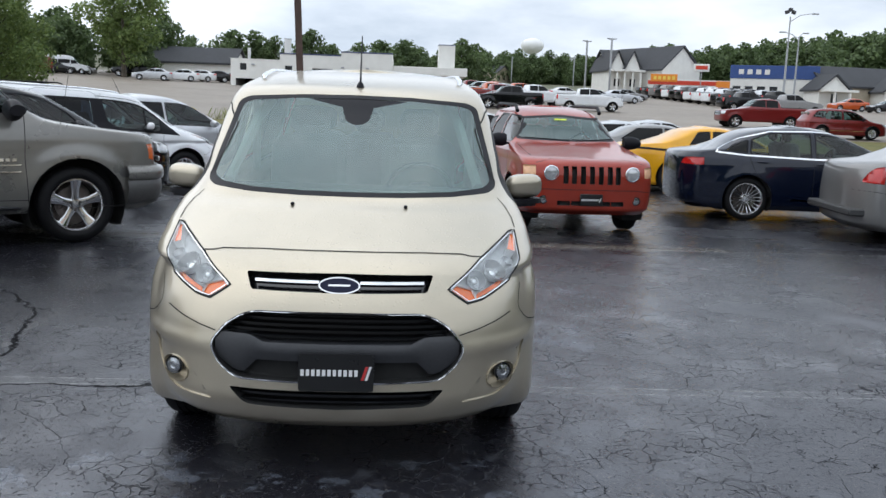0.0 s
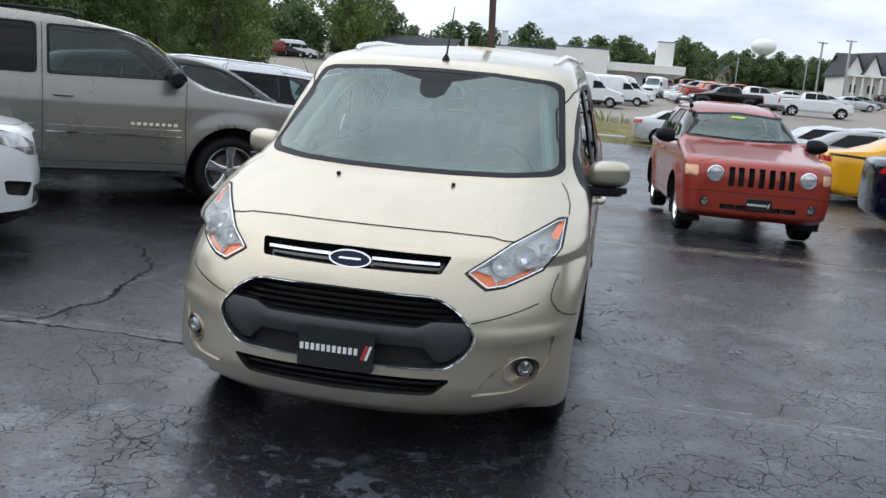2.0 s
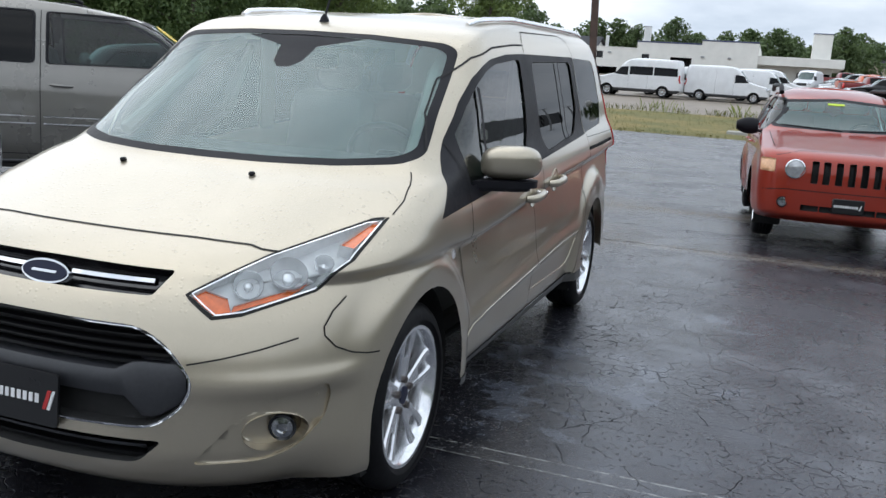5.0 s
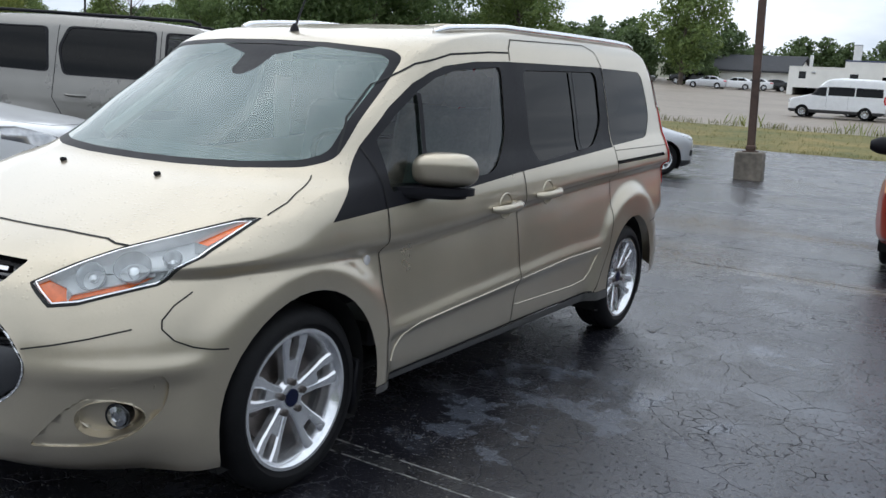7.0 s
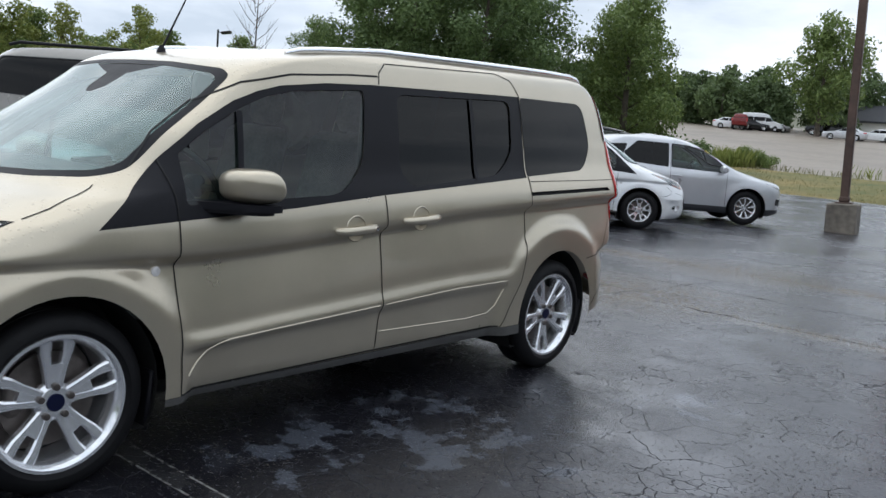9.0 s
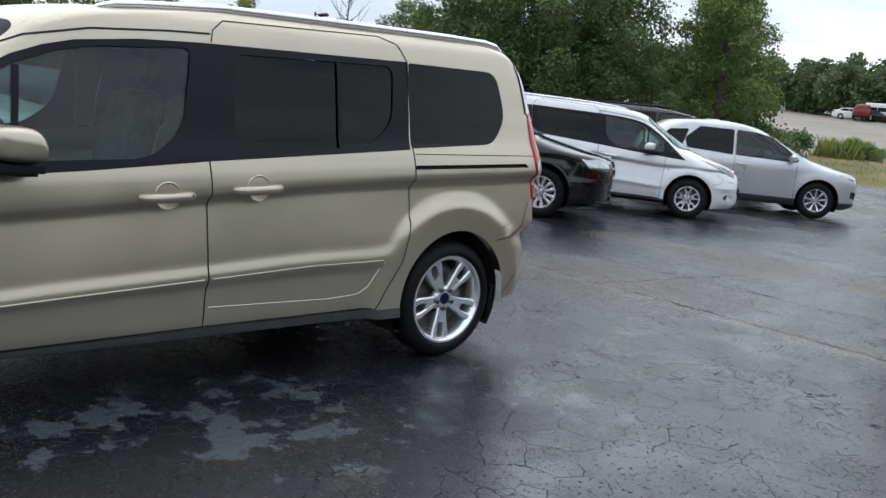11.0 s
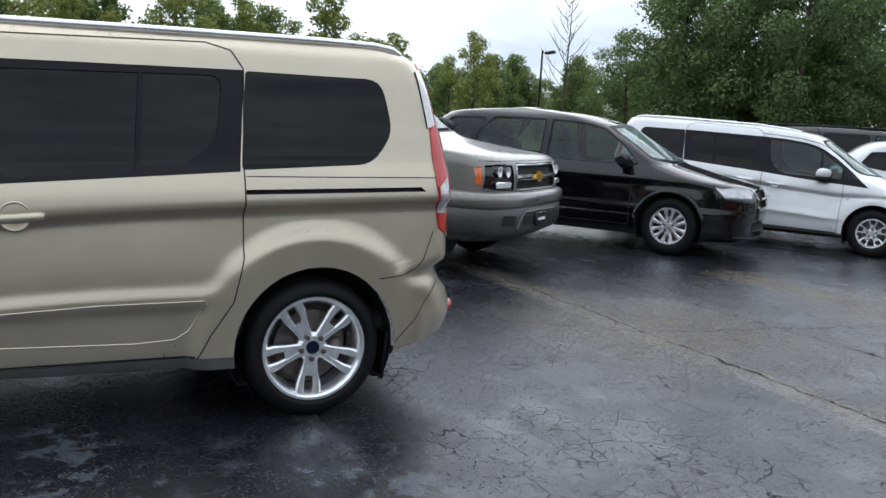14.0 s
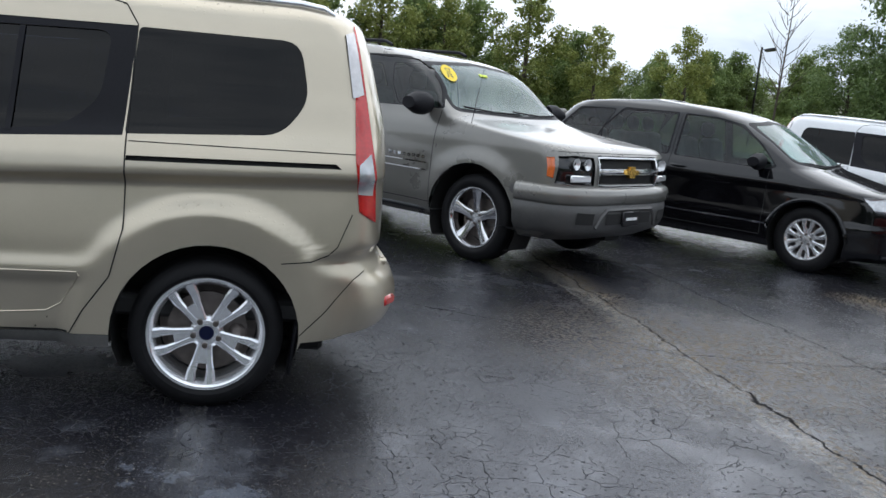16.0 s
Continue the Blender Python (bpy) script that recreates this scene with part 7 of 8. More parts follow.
dark_pickup = copy_thing(truck, spot(-36.4, 117.0, 190))
recolour(dark_pickup, BLACK_PAINT)
tagged(dark_pickup, "black pickup truck on the far lot")
red_cross = copy_thing(jou, spot(27.6, 47.0, -4))
recolour(red_cross, DARKRED_PAINT)
tagged(red_cross, "dark red crossover parked past the grass")
dark_red_van = copy_thing(truck, spot(-45.0, 114.5, 110))
recolour(dark_red_van, DARKRED_PAINT)
tagged(dark_red_van, "dark red pickup truck on the far lot")


# ---- trees ----
def foliage(name, dark, light):
    n = Nodes(name)
    geo = n.t.nodes.new("ShaderNodeNewGeometry")
    inf = n.t.nodes.new("ShaderNodeObjectInfo")
    k = n.math("ADD", n.math("MULTIPLY", geo.outputs["Random Per Island"], 0.7), n.math("MULTIPLY", inf.outputs["Random"], 0.3))
    mid = tuple((a + b) / 2 for a, b in zip(dark, light))
    col = n.ramp(k, [(0.0, dark), (0.5, mid), (1.0, light)])
    n.set(Base_Color=col, Roughness=0.6)
    tr = n.t.nodes.new("ShaderNodeBsdfTranslucent")
    n.link(col, tr.inputs["Color"])
    mx = n.add("ShaderNodeMixShader", Fac=0.38)
    n.link(n.bsdf.outputs["BSDF"], mx.inputs[1])
    n.link(tr.outputs["BSDF"], mx.inputs[2])
    n.link(mx.outputs["Shader"], n.out.inputs["Surface"])
    return n.mat


LEAF_DARK = foliage("dark_leaves", (0.066, 0.115, 0.036), (0.200, 0.275, 0.095))
LEAF_MID = foliage("green_leaves", (0.075, 0.125, 0.032), (0.220, 0.285, 0.085))
LEAF_OLIVE = foliage("olive_leaves", (0.12, 0.165, 0.035), (0.34, 0.36, 0.10))
LEAF_FAR = foliage("distant_leaves", (0.052, 0.088, 0.034), (0.140, 0.195, 0.072))


def leaf_mesh(name, blobs, count, size, mat, seed):
    """Many small leaves spread through a set of rounded clumps (x, y, z, radius)."""
    g = np.random.default_rng(seed)
    b = np.array(blobs)
    w = b[:, 3] ** 2
    pick = g.choice(len(b), count, p=w / w.sum())
    d = g.normal(size=(count, 3))
    d /= np.linalg.norm(d, axis=1)[:, None]
    rad = b[pick, 3] * g.uniform(0.25, 1.0, count) ** 0.45 * (1 + 0.16 * g.normal(size=count))
    c = b[pick, :3] + d * rad[:, None] * np.array([1, 1, 0.8])
    nrm = d + 0.8 * g.normal(size=(count, 3)) + np.array([0, 0, 0.35])
    nrm /= np.linalg.norm(nrm, axis=1)[:, None]
    u = np.cross(nrm, g.normal(size=(count, 3)))
    u /= np.linalg.norm(u, axis=1)[:, None]
    v = np.cross(nrm, u)
    s = (size * g.uniform(0.6, 1.5, count))[:, None]
    p = np.stack([c - u * s, c + v * s * 0.55, c + u * s, c - v * s * 0.55], 1).reshape(-1, 3)
    me = bpy.data.meshes.new(name)
    me.from_pydata(p.tolist(), [], np.arange(count * 4).reshape(-1, 4).tolist())
    me.materials.append(mat)
    return me


def tree(m, h, spread, count, size, mat, seed, label, bare=0.22, group="trees round the car park", slim=False):
    g = random.Random(seed)
    t = thing("tree", m, label, "tree", group)
    tb = Build()
    lean = (g.uniform(-0.04, 0.04) * h, g.uniform(-0.04, 0.04) * h)
    stem = [(lean[0] * k * k, lean[1] * k * k, h * 0.86 * k) for k in (0, 0.06, 0.25, 0.5, 0.75, 1.0)]
    r0 = 0.018 * h + 0.04
    tb.tube([(0, 0, -0.3)] + stem[1:], [r0 * 1.35, r0, r0 * 0.8, r0 * 0.55, r0 * 0.3, r0 * 0.08], 8)
    blobs = []
    n = 20 if not slim else 15
    for i in range(n):
        k = bare + (0.97 - bare) * (i + g.random()) / n
        a = i * 2.4 + g.uniform(-0.5, 0.5)
        shape = math.sin(math.pi * min(1, 0.16 + 0.80 * (k - bare) / (1 - bare))) ** 0.7
        reach = spread * shape * g.uniform(0.45, 1.0)
        z0 = h * k * 0.86
        base = (lean[0] * k * k, lean[1] * k * k, max(0.1, z0 - 0.10 * h))
        tip = (base[0] + reach * math.cos(a), base[1] + reach * math.sin(a), z0 + 0.05 * h)
        mid = ((base[0] + tip[0]) / 2, (base[1] + tip[1]) / 2, (base[2] + tip[2]) / 2 - 0.01 * h)
        tb.tube([base, mid, tip], [r0 * 0.32 * (1.1 - k), r0 * 0.2 * (1.1 - k), 0.01], 5)
        blobs.append((*tip, spread * g.uniform(0.24, 0.42) * (0.6 + 0.4 * shape)))
        blobs.append((*mid, spread * g.uniform(0.16, 0.30)))
    blobs.append((lean[0], lean[1], h * 0.90, spread * 0.26))
    part("trunk", tb, BARK, t)
    child("crown", leaf_mesh("crown", blobs, count, size, mat, seed), t)
    return t


def bush(m, w, h, count, size, mat, seed, label):
    g = random.Random(seed)
    t = thing("bush", m, label, "bush", "bushes under the trees")
    blobs, tb = [], Build()
    for i in range(12):
        a, r = g.uniform(0, 6.28), w * math.sqrt(g.random())
        z = h * g.uniform(0.25, 0.8) * (1 - 0.5 * r / w)
        blobs.append((r * math.cos(a), r * math.sin(a), z, h * g.uniform(0.22, 0.36)))
        tb.tube([(0.2 * r * math.cos(a), 0.2 * r * math.sin(a), -0.1), (r * math.cos(a), r * math.sin(a), z)], [0.03, 0.008], 5)
    part("stem", tb, BARK, t)
    child("foliage", leaf_mesh("foliage", blobs, count, size, mat, seed), t)
    return t


def grounded(x, y, s=1.0, turn=0.0):
    return Matrix.Translation((x, y, ground_z(x, y) - 0.05)) @ Matrix.Rotation(turn, 4, "Z") @ Matrix.Diagonal((s, s, s, 1))


PARK = pose(0, 0, -80)
NEAR_A = tree(grounded(-24.5, 28.5), 11.5, 3.6, 24000, 0.082, LEAF_DARK, 1, "tall dense dark green tree at the edge of the car park", 0.06)
NEAR_B = tree(grounded(-21.5, 31.5), 10.5, 3.2, 22000, 0.082, LEAF_DARK, 2, "broad dark green tree at the edge of the car park", 0.05)
NEAR_C = tree(grounded(-17.3, 35.4), 9.2, 2.6, 18000, 0.080, LEAF_MID, 3, "green tree with upright limbs and open gaps", 0.08)
NEAR_D = tree(grounded(-40, 12), 7.6, 1.9, 9000, 0.075, LEAF_OLIVE, 4, "slim yellowing tree with a sparse crown", 0.2, "trees round the car park", True)
NEAR_E = tree(grounded(-44, 20), 6.2, 2.2, 15000, 0.08, LEAF_MID, 5, "rounded green tree behind parked cars", 0.05)
FAR_A = tree(grounded(-35, 133), 9.5, 4.2, 3200, 0.30, LEAF_FAR, 6, "distant dense green tree", 0.03, "trees on the horizon")
FAR_B = tree(grounded(-48, 130), 8.2, 4.6, 3000, 0.32, LEAF_FAR, 7, "distant rounded green tree", 0.02, "trees on the horizon")
FAR_C = tree(grounded(-34.6, 113), 16.0, 5.2, 9000, 0.22, LEAF_MID, 8, "tall spreading tree above the distant wood", 0.22, "trees on the horizon")
BUSH_A = bush(grounded(-22, 27), 2.2, 2.6, 6000, 0.085, LEAF_DARK, 9, "dense dark bush at the edge of the car park")
BUSH_B = bush(grounded(-36, 14), 2.6, 2.6, 9000, 0.07, LEAF_MID, 10, "leafy green bush behind parked cars")
g = random.Random(11)


def again(src, x, y, s=1.0):
    c = copy_thing(src, Matrix())
    c.matrix_basis = grounded(x, y, s, g.uniform(0, 6.28))
    return c


for x, y, s in ((-25.9, 27.6, 0.85), (-20.9, 29.0, 0.9), (-23.6, 33.2, 0.85)):
    again(NEAR_A, x, y, s)
for x, y, s in ((-26.0, 31.5, 0.95), (-18.8, 32.6, 0.5), (-29.5, 27.5, 0.62)):
    again(NEAR_B, x, y, s)
for x, y, s in ((-19.2, 38.4, 0.95), (-21.8, 41.5, 0.8)):
    again(NEAR_C, x, y, s)
for i in range(9):
    again(BUSH_A, -28.0 + 1.5 * i + g.uniform(-0.4, 0.4), 24.8 + 1.75 * i + g.uniform(-0.5, 0.5), g.uniform(0.75, 1.1))
for x, y, s in ((-39, 8.5, 1.1), (-37.5, 4.0, 0.95), (-41, 16.5, 1.15), (-43, 1.0, 1.2), (-36.5, -2.5, 1.0), (-40.0, 20.0, 0.85), (-37, -8, 1.1)):
    again(NEAR_D, x, y, s)
for x, y, s in ((-41, 5.5, 1.25), (-38.5, 0.0, 1.1), (-42, 11.0, 1.15), (-45, 14.0, 1.2), (-60, 33, 1.0), (-63, 38, 1.15), (-66, 28, 0.9), (-56, 42, 1.1), (-39, -5.0, 1.2), (-42, -11.0, 1.2), (-50, 46, 1.3), (-70, 44, 1.2)):
    again(NEAR_E, x, y, s)
for i in range(15):
    again(BUSH_B, -35.5 - g.uniform(0, 3) - 0.012 * (i * 2.6 - 8) ** 2, -12 + 2.6 * i, g.uniform(0.8, 1.15))
for i in range(16):
    again(NEAR_E, -62 - g.uniform(0, 8), 8 + 3.4 * i, g.uniform(0.75, 1.05))
    again(NEAR_D if i % 3 == 0 else BUSH_B, -46 - g.uniform(0, 6) + 0.9 * i * 0, -14 + 2.9 * i, g.uniform(0.8, 1.2))
for i in range(5):
    again(BUSH_B, -58 + 4 * i, 36 + 3 * i, g.uniform(0.9, 1.3))
for x in range(-150, -36, 4):
    again((FAR_A, FAR_B)[x // 4 % 2], x + g.uniform(-1.5, 1.5), 122 + g.uniform(-3, 6) + 0.10 * min(0, x + 60), g.uniform(0.72, 0.95))
for x in range(-150, -36, 9):
    again((FAR_B, FAR_A)[x // 9 % 2], x + g.uniform(-2, 2), 136 + g.uniform(-3, 7), g.uniform(0.95, 1.15))
for x, y, s in ((-35.0, 119.5, 0.42), (-32.5, 118.0, 0.36)):
    again(FAR_B, x, y, s)
for x, y, s in ((-35, 152, 0.80), (-31, 156, 0.62), (-27.5, 150, 0.95), (-24.5, 151, 0.86), (-20.5, 150, 0.78), (-14.0, 146, 0.92), (-10.5, 148, 0.70), (-6.0, 145, 0.74), (-3.0, 148, 0.9), (1.0, 144, 0.92), (4.0, 147, 0.7), (7.5, 141, 0.80), (10.5, 143, 0.86), (13.0, 150, 0.9)):
    again((FAR_A, FAR_B)[int(x) % 2], x, y, s)
for x in range(-20, 260, 11):
    again((FAR_A, FAR_B)[x // 11 % 2], x + g.uniform(-4, 4), 300 - 0.35 * max(0, x - 40) + g.uniform(-12, 12), g.uniform(0.75, 1.1) * (1 + 0.003 * max(0, x - 80)))
for k in range(24):
    u = 0.085 + 0.0082 * k
    for d in (232, 250):
        dd = d + g.uniform(-7, 7)
        top = 1.54 + dd * (0.060 + g.uniform(-0.009, 0.009))
        again((FAR_A, FAR_B)[(k + d) % 2], u * dd, dd - 4.4, max(0.45, (top - ground_z(u * dd, dd)) / 8.8))
for k in range(46):
    u = 0.26 + 0.0105 * k
    for d, dz in ((188, 0.0), (204, 0.12)):
        dd = d + g.uniform(-6, 6)
        top = 1.54 + dd * (0.074 + 0.16 * max(0.0, u - 0.32) ** 1.15 + g.uniform(-0.008, 0.006) + 0.006 * dz)
        again((FAR_A, FAR_B)[(k + d) % 2], u * dd, dd - 4.4, max(0.5, (top - ground_z(u * dd, dd)) / 8.8))
# unseen ring of trees east and south, added to darken low reflections
for i in range(26):
    a = radians(-95 + 5.2 * i)
    again((FAR_A, FAR_B)[i % 2], 58 * math.cos(a) + g.uniform(-4, 4), 58 * math.sin(a) - 10, g.uniform(1.1, 1.5))

for x, y, s in ((31.0, 43.0, 0.9), (35.5, 39.5, 1.1), (38.5, 35.0, 1.0), (42.0, 30.5, 1.2), (44.5, 25.0, 1.05), (47.0, 19.0, 1.2), (49.0, 12.5, 1.0), (50.0, 6.0, 1.15)):
    again(FAR_A, x, y, s)

# the bare tree behind the cars
bt = thing("bare_tree", grounded(-33.5, 26.5), "leafless young tree behind parked cars", "tree")
tb = Build()
tb.tube([(0, 0, -0.3), (0.05, 0, 2.5), (0.0, 0.1, 5.0), (0.1, 0.1, 8.6)], [0.08, 0.06, 0.04, 0.006], 6)
for i in range(26):
    z = 2.6 + 0.21 * i
    a = i * 2.4
    r = 1.5 * (1 - (z - 2.6) / 6.6) + 0.25
    tip = (r * math.cos(a), r * math.sin(a), z + r * 1.1)
    tb.tube([(0, 0, z), (0.5 * tip[0], 0.5 * tip[1], z + 0.42 * r), tip], [0.022, 0.014, 0.004], 5)
    for s in (-1, 1):
        tb.tube([(0.5 * tip[0], 0.5 * tip[1], z + 0.42 * r), (0.75 * tip[0] + 0.2 * s * r * math.sin(a), 0.75 * tip[1] - 0.2 * s * r * math.cos(a), z + r * 0.95)], [0.010, 0.003], 4)
part("trunk", tb, BARK, bt)

# ---- lamp posts ----
def lamp_post(m, h, label, base=True, heads=1, mat=None, r=0.085):
    t = thing("street_lamp", m, label, "lamp post")
    part("pole", Build().box((0, 0, h / 2 + 0.3), (2 * r, 2 * r, h - 0.3), 0.015), mat or RUST, t)
    if base:
        part("base", Build().box((0, 0, 0.24), (0.62, 0.62, 0.78), 0.03), CONCRETE, t, "stained concrete block")
        part("foot_plate", Build().box((0, 0, 0.645), (0.34, 0.34, 0.03), 0.008).box((0, 0, 0.72), (0.21, 0.21, 0.14), 0.03), mat or RUST, t)
    for k in range(heads):
        sx = 1 if k == 0 else -1
        part("lamp_head", Build().box((sx * 0.55, 0, h), (0.62, 0.34, 0.18), 0.05, Matrix.Rotation(sx * radians(-8), 4, "Y")).box((sx * 0.15, 0, h), (0.3, 0.06, 0.06), 0.01), mat or RUST, t)
    return t


lamp_post(pose(-2.18, 18.75, -0.13, 0, -2.5, 8), 9.0, "square rust-brown lamp post on a concrete block", True, 2)
lamp_post(pose(25, 1.5, 0, 0, 0, 90), 8.0, "dark lamp post with two heads", True, 2)
lamp_post(pose(-42.5, 30.6, 0.0, 0, 0, 30), 5.9, "thin dark lamp post behind parked cars", False, 1, GLOSS_BLACK, 0.05)
for x, y, h in ((34.0, 139.5, 8.8), (31.8, 148, 8.6)):
    lamp_post(grounded(x, y, 1, 0.4), h, "tall grey lamp post on the far lot", False, 2, GALV, 0.12)
for x, y in ((14, 190), (18, 230), (27, 210), (10, 250), (36, 180)):
    lamp_post(grounded(x, y, 1, 1.2), 6.2, "grey street lamp along the distant road", False, 1, GALV, 0.10)

def tall_lamp(m, h, label, arms, floods):
    """A tapered round pole with long curved arms and, on some, a cluster of floodlights."""
    t = thing("street_lamp", m, label, "lamp post")
    part("pole", Build().lathe([(-0.5, 0.17), (0.4, 0.16), (h, 0.08)], 12, "z"), GALV, t)
    for sx, reach in arms:
        part("arm", Build().tube([(0, 0, h - 0.6), (sx * 0.45 * reach, 0, h + 0.25), (sx * reach, 0, h + 0.55)], 0.05, 6), GALV, t)
        part("lamp_head", Build().box((sx * (reach + 0.35), 0, h + 0.52), (0.95, 0.36, 0.18), 0.07), GALV, t)
    for i in range(floods):
        part("floodlight", Build().box((-0.55 + 0.45 * i, -0.1, h + 0.55 + 0.3 * (i % 2)), (0.5, 0.35, 0.45), 0.06, Matrix.Rotation(0.3 * i - 0.3, 4, "Y")), CHARCOAL, t)
    return t


tall_lamp(grounded(49.2, 108.6, 1, 0.1), 11.2, "tall grey lamp post with an arm and floodlights", ((1, 3.0),), 3)
tall_lamp(grounded(55.9, 120.6, 1, 0.1), 9.4, "grey lamp post with two long arms on the far lot", ((-1, 2.2), (1, 0.6)), 0)

# ---- water tower ----
wt = thing("water_tower", pose(101.9, 690, 21), "white water tower on a slim column on the horizon", "water tower")
part("tank", Build().lathe([(24.5, 2.2), (26.0, 5.0), (27.5, 7.2), (29.5, 8.6), (31.5, 8.9), (33.5, 8.2), (35.2, 6.4), (36.4, 3.6), (36.9, 0.3)], 28, "z"), simple("white_tank_paint", (0.78, 0.78, 0.76), 0.5), wt)
part("column", Build().lathe([(0, 4.0), (3, 2.2), (22.2, 1.9)], 16, "z"), WHITE_WALL, wt)

# ---- buildings ----
DARK_OPEN = simple("dark_opening", (0.012, 0.013, 0.015), 0.25)


def block(parent, name, x0, x1, y0, y1, z0, z1, mat, label="", bevel=0.03):
    return part(name, Build().box(((x0 + x1) / 2, (y0 + y1) / 2, (z0 + z1) / 2), (x1 - x0, y1 - y0, z1 - z0), bevel), mat, parent, label)


bl = thing("dealership_building", pose(0, 107, 2.7), "low white flat-roofed garage building with a square tower", "building")
def wall_with_holes(parent, x0, x1, y, z0, z1, holes, thick, mat):
    """A front wall with openings that go through it."""
    xs = sorted({x0, x1, *[h[0] for h in holes], *[h[1] for h in holes]})
    for a, b in zip(xs, xs[1:]):
        hs = [h for h in holes if h[0] <= a and h[1] >= b]
        zz = z0
        for h in sorted(hs, key=lambda q: q[2]):
            if h[2] > zz + 0.01:
                block(parent, "wall", a, b, y, y + thick, zz, h[2], mat, "", 0.0)
            zz = h[3]
        block(parent, "wall", a, b, y, y + thick, zz, z1, mat, "", 0.0)


COPING = simple("blue_grey_coping", (0.05, 0.065, 0.13), 0.5)
SECTIONS = ((-20.1, -14.2, 4.00, [(-19.5, -16.4, -1.0, 1.7), (-19.0, -18.2, 2.7, 3.5)]), (-14.2, -6.8, 4.75, [(-13.6, -12.7, 2.4, 3.4), (-10.3, -7.8, -1.0, 3.2)]), (-6.8, -0.5, 5.20, []))
for x0, x1, top, holes in SECTIONS:
    wall_with_holes(bl, x0, x1, 0, -1.0, top, holes, 0.35, WHITE_WALL)
    block(bl, "wall", x0, x0 + 0.35, 0.352, 18, -1, top, WHITE_WALL)
    block(bl, "roof", x0, x1, 0.352, 18.3, top - 0.25, top - 0.1, COPING, "flat dark roof")
    block(bl, "coping", x0 - 0.05, x1, -0.06, 0.42, top + 0.002, top + (0.06 if x0 < -15 else 0.16), WHITE_WALL if x0 < -15 else COPING)
block(bl, "wall", -0.85, -0.5, 0.352, 18, -1, 5.2, WHITE_WALL)
block(bl, "wall", -20.1, -0.5, 18, 18.3, -1, 4.0, WHITE_WALL)
block(bl, "garage_interior", -19.5, -1.2, 7, 7.2, -1, 3.6, DARK_OPEN)
block(bl, "window_pane", -19.0, -18.2, 0.15, 0.2, 2.7, 3.5, DARK_OPEN)
block(bl, "window_pane", -13.6, -12.7, 0.15, 0.2, 2.4, 3.4, DARK_OPEN)
block(bl, "low_wing", -0.5, 7.6, 3.0, 14, -1, 2.9, WHITE_WALL, "lower white wing")
block(bl, "showroom_glass", 3.9, 7.4, 2.9, 2.995, 0.0, 2.3, GLASS_DARK, "dark showroom window")
for x in (3.9, 4.77, 5.65, 6.52, 7.4):
    block(bl, "mullion", x - 0.05, x + 0.05, 2.84, 2.9, 0.0, 2.3, GALV)
block(bl, "canopy", -0.5, 8.7, 0.6, 14.4, 2.9, 3.9, WHITE_WALL, "white canopy slab")
block(bl, "tower", 5.2, 7.25, 3.0, 5.2, 3.9, 6.75, WHITE_WALL, "square white tower")
block(bl, "tower_cap", 5.15, 7.3, 2.95, 5.25, 6.752, 6.85, COPING)
block(bl, "chimney", -14.4, -13.6, 6, 6.8, 4.5, 6.95, WHITE_WALL)
block(bl, "chimney_cap", -14.45, -13.55, 5.95, 6.85, 6.952, 7.05, GALV)
block(bl, "vent_pipe", -18.55, -18.2, 3, 3.3, 3.7, 5.5, WHITE_WALL)
for x in (-17.4, -6.6, -3.6):
    block(bl, "wall_lamp", x - 0.2, x + 0.2, -0.2, 0, 3.3, 3.5, GALV)


def gable_house(m, w, d, h, rise, wall, roof, label, porch=0):
    """A house whose gable faces -y."""
    t = thing("house", m, label, "house")
    bd = Build().prism([(-w / 2, -1.5), (w / 2, -1.5), (w / 2, h), (0, h + rise), (-w / 2, h)], "y", 0, d)
    part("wall", bd, wall, t, "", None, False)
    rf = Build()
    for sg in (1, -1):
        rf.prism([(sg * (w / 2 + 0.4), h - 0.25), (0, h + rise + 0.08), (0, h + rise + 0.32), (sg * (w / 2 + 0.4), h + 0.0)], "y", -0.4, d + 0.4)
    part("roof", rf, roof, t, "", None, False)
    for i in range(max(1, int(w // 3))):
        x = -w / 2 + w * (i + 0.5) / max(1, int(w // 3))
        wd = part("window", Build().box((x, -0.03, h * 0.5), (0.9, 0.08, 1.2), 0.01), DARK_OPEN, t)
        part("frame", Build().box((x, -0.05, h * 0.5 - 0.66), (1.1, 0.12, 0.08)).box((x, -0.05, h * 0.5 + 0.66), (1.1, 0.12, 0.08)), WHITE_WALL, wd, "", None, False)
    if porch:
        for i in range(porch):
            x = -w / 2 + w * (i + 0.5) / porch
            part("column", Build().lathe([(-1, 0.2), (h - 0.3, 0.17)], 10, "z", (x, -2.0, 0)), WHITE_WALL, t)
        part("porch_roof", Build().box((0, -1.1, h - 0.15), (w, 2.4, 0.3), 0.02), WHITE_WALL, t)
    return t


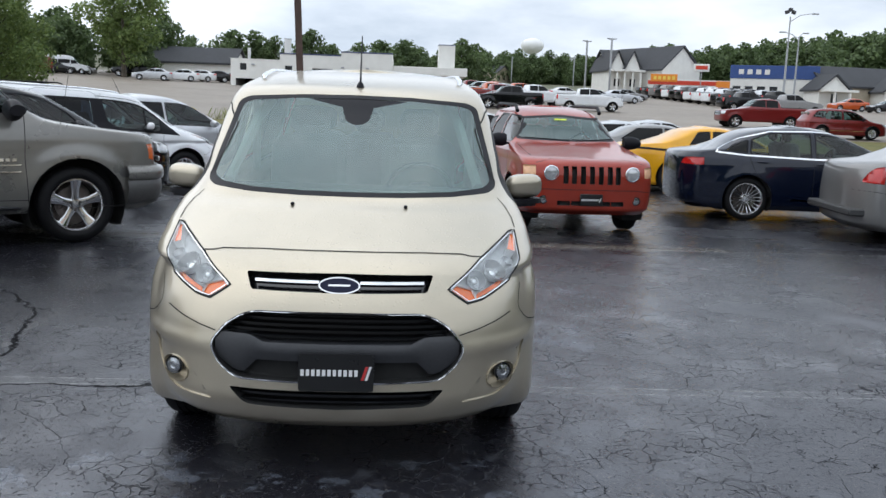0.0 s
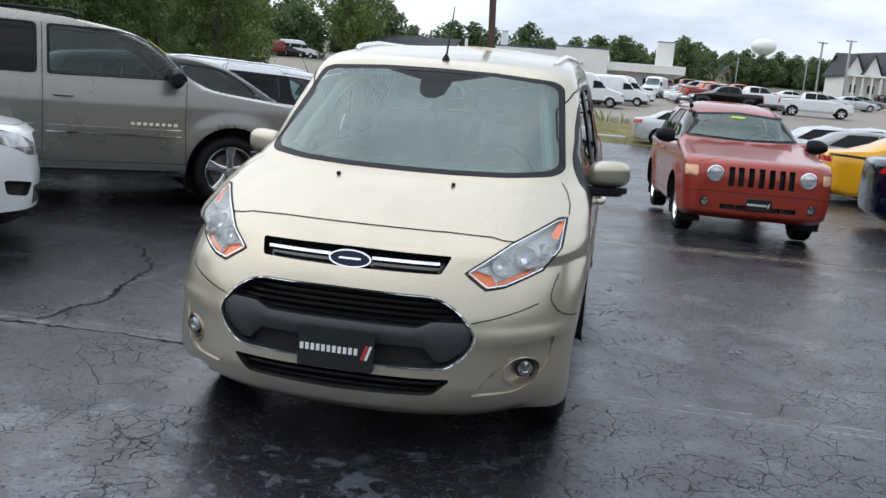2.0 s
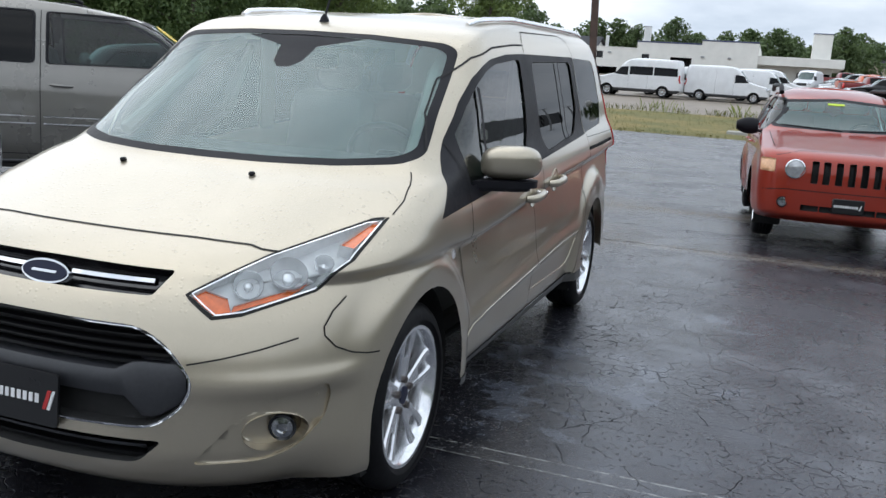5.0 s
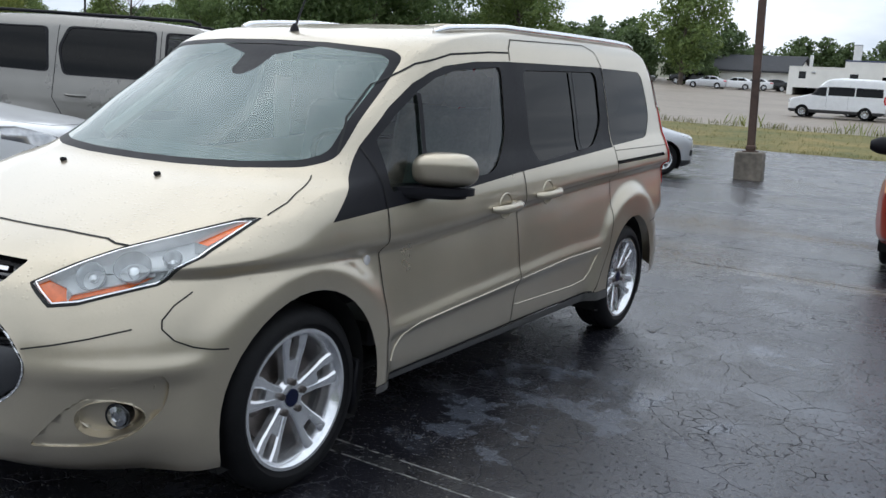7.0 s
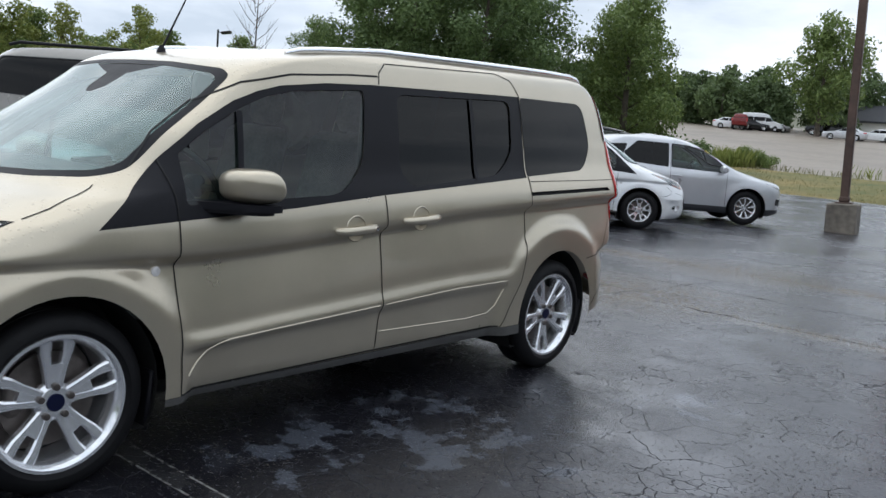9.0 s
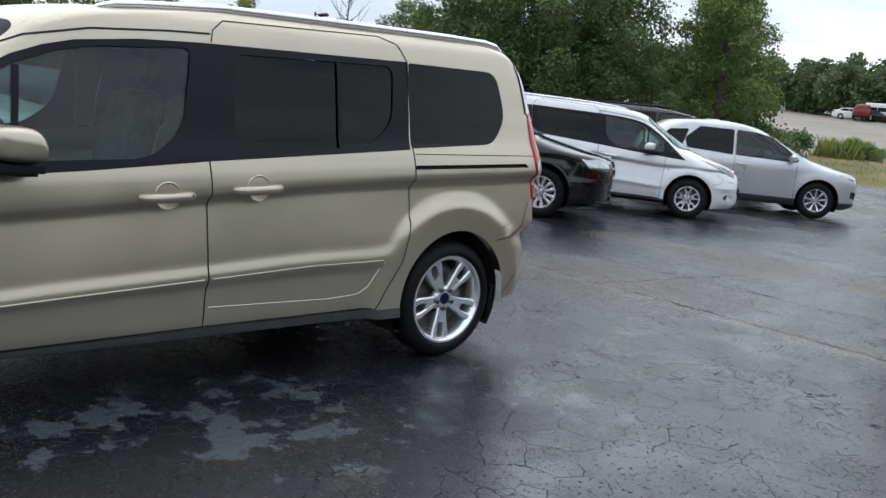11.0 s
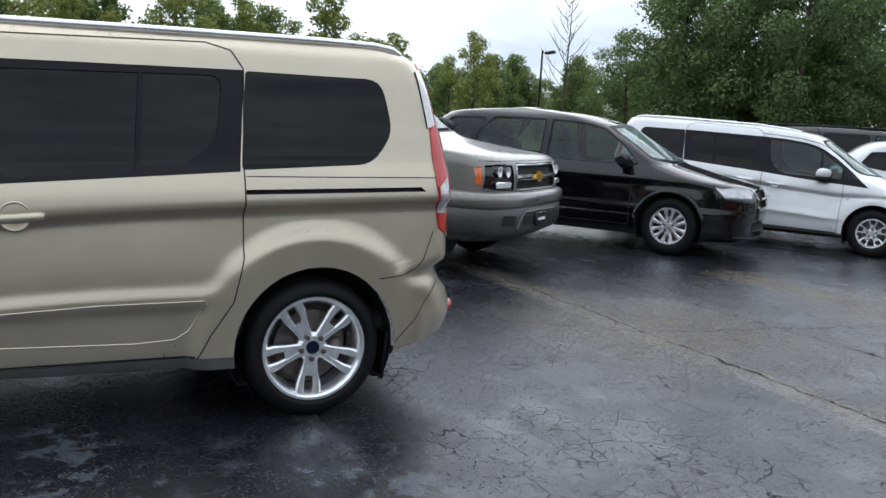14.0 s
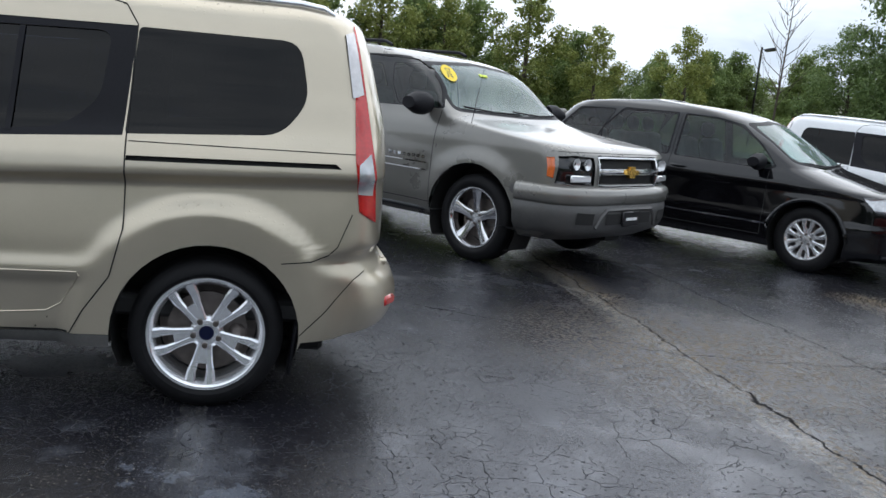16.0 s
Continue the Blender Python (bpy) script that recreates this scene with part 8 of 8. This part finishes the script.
gable_house(grounded(45.4, 139, 1, 0.45), 8, 15, 4.3, 3.6, WHITE_WALL, GREY_ROOF, "large white gabled building on the distant road")
gable_house(grounded(35.6, 141.4, 1, 0.1), 2.6, 9, 4.0, 2.9, WHITE_WALL, GREY_ROOF, "white gabled building with a columned porch", 2)
gable_house(grounded(38.1, 141.2, 1, 0.1), 2.6, 9, 4.0, 2.9, WHITE_WALL, GREY_ROOF, "white gabled building behind a filling station", 2)
gable_house(grounded(34.6, 149, 1, -1.47), 9, 13, 3.8, 3.2, WHITE_WALL, GREY_ROOF, "long white building with a dark roof and porches")
gable_house(grounded(20, 205, 0.6, 0.3), 9, 10, 3.5, 3, TAN_WALL, GREY_ROOF, "distant pale house with a dark roof")
gable_house(grounded(13, 240, 0.6, -0.3), 9, 10, 3.5, 3, WHITE_WALL, GREY_ROOF, "distant white house with a dark roof")
gable_house(grounded(27, 225, 0.6, 0.8), 10, 12, 4, 3, TAN_WALL, GREY_ROOF, "distant tan house with a dark roof")
gable_house(grounded(59.5, 124, 1, -1.45), 9, 30, 2.7, 2.6, TAN_WALL, GREY_ROOF, "long tan house with a dark shingle roof")
gable_house(grounded(60.2, 117.5, 1, 0.1), 4.5, 4, 2.3, 1.9, WHITE_WALL, GREY_ROOF, "white gabled porch of a tan house", 2)
gable_house(grounded(69.0, 115.5, 1, -0.1), 5.2, 5, 2.4, 2.2, WHITE_WALL, GREY_ROOF, "white gabled house with a dark roof")
gable_house(grounded(-23.0, 130, 1, 1.5), 8, 13, 2.3, 2.0, WHITE_WALL, GREY_ROOF, "low white bungalow with a long dark roof")
fs = thing("filling_station", grounded(44.4, 129.0, 0.85, -0.30), "white roadside shop with red and orange signs", "shop")
block(fs, "wall", -8, 8, 0, 8, -1, 3.4, WHITE_WALL)
block(fs, "red_band", -8.05, 8.05, -0.06, 0, 2.5, 3.2, SIGN_RED)
block(fs, "sign", -7.6, -3.0, -0.16, -0.06, 3.0, 4.3, SIGN_ORANGE, "orange-red sign board")
block(fs, "sign", 3.6, 7.8, -0.16, -0.06, 1.5, 3.3, SIGN_ORANGE, "orange-red sign board")
for i in range(5):
    block(fs, "sign_bar", -7.1 + 0.8 * i, -6.6 + 0.8 * i, -0.2, -0.16, 3.35, 3.95, simple("sign_yellow", (0.85, 0.6, 0.1), 0.5), "", 0)
for i in range(4):
    block(fs, "window_pane", -7 + 3.4 * i, -4.6 + 3.4 * i, -0.04, 0.0, 0.2, 2.2, DARK_OPEN)
sg_ = thing("road_sign", grounded(43.6, 124.0, 0.75, -0.3), "round-topped red and white sign on a post", "sign")
part("post", Build().lathe([(-0.5, 0.1), (5.6, 0.1)], 8, "z"), GALV, sg_)
part("panel", Build().box((0, -0.1, 6.2), (2.9, 0.25, 1.5), 0.3), WHITE_WALL, sg_)
part("logo_bar", Build().box((0, -0.25, 6.25), (2.2, 0.06, 0.7), 0.1), SIGN_RED, sg_)
bb = thing("shop_building", grounded(54.5, 124.5, 1.0, -0.40), "white workshop building with a deep blue roof band", "shop")
block(bb, "wall", -6, 6, 0, 9, -1, 3.5, WHITE_WALL)
block(bb, "blue_band", -6.1, 6.1, -0.1, 9.1, 3.5, 5.4, BLUE_WALL)
for i in range(4):
    block(bb, "bay_door", -5.6 + 1.7 * i, -4.5 + 1.7 * i, -0.05, 0.0, -0.5, 2.4, DARK_OPEN)
for i in range(4):
    block(bb, "sign_bar", -4.9 + 1.2 * i, -4.2 + 1.2 * i, -0.16, -0.1, 4.1, 4.8, WHITE_WALL, "", 0)

# ---- the verge: weeds and a manhole slab ----
def blades(name, spots, label, mat):
    gg = np.random.default_rng(5)
    vs, fs2 = [], []
    for x, y, h, n, r in spots:
        for i in range(n):
            px, py = x + gg.normal() * r, y + gg.normal() * r
            z = ground_z(px, py)
            a, hh = gg.uniform(0, 6.28), h * gg.uniform(0.5, 1.2)
            wd = 0.008 + 0.012 * hh
            dx, dy = math.cos(a) * wd, math.sin(a) * wd
            lx, ly = gg.normal() * 0.25 * hh, gg.normal() * 0.25 * hh
            b = len(vs)
            vs += [(px - dx, py - dy, z - 0.02), (px + dx, py + dy, z - 0.02), (px + dx * 0.6 + lx * 0.4, py + dy * 0.6 + ly * 0.4, z + hh * 0.6), (px + lx, py + ly, z + hh)]
            fs2.append((b, b + 1, b + 2, b + 3))
    me = bpy.data.meshes.new(name)
    me.from_pydata(vs, [], fs2)
    me.materials.append(mat)
    return tagged(new(name, me), label, "grass", "", "stuff")


gg = random.Random(8)
spots = [(gg.uniform(-45, 10), gg.uniform(32.2, 44.5), 0.09, 10, 0.5) for _ in range(900)]
spots += [(gg.uniform(-45, 12), 32.05 + abs(gg.gauss(0, 0.12)), 0.13, 9, 0.3) for _ in range(260)]
spots += [(gg.uniform(-45, 4), 45.0 + gg.gauss(0, 0.25), 0.30, 12, 0.3) for _ in range(160)]
blades("grass_blades", spots, "short yellowing grass blades on the verge", foliage("dry_grass_blades", (0.07, 0.09, 0.02), (0.26, 0.22, 0.08)))
weeds = [(-16.4 + gg.uniform(-1.0, 1.0), 46.0 + gg.uniform(-1, 1), 0.9, 40, 0.3) for _ in range(16)] + [(x, 45.2, 0.6, 40, 0.5) for x in (-9.0, -3.6, 0.4)]
blades("tall_weeds", weeds, "tall weeds at the edge of the verge", LEAF_OLIVE)
again(BUSH_B, -15.6, 46.4, 0.5)
solid("manhole_slab", Build().box((0, 0, 0.03), (1.25, 0.8, 0.16), 0.03), simple("pale_concrete", (0.42, 0.41, 0.38), 0.85), pose(0.9, 34.6, ground_z(0.9, 34.6)), "pale concrete slab in the grass", "slab")
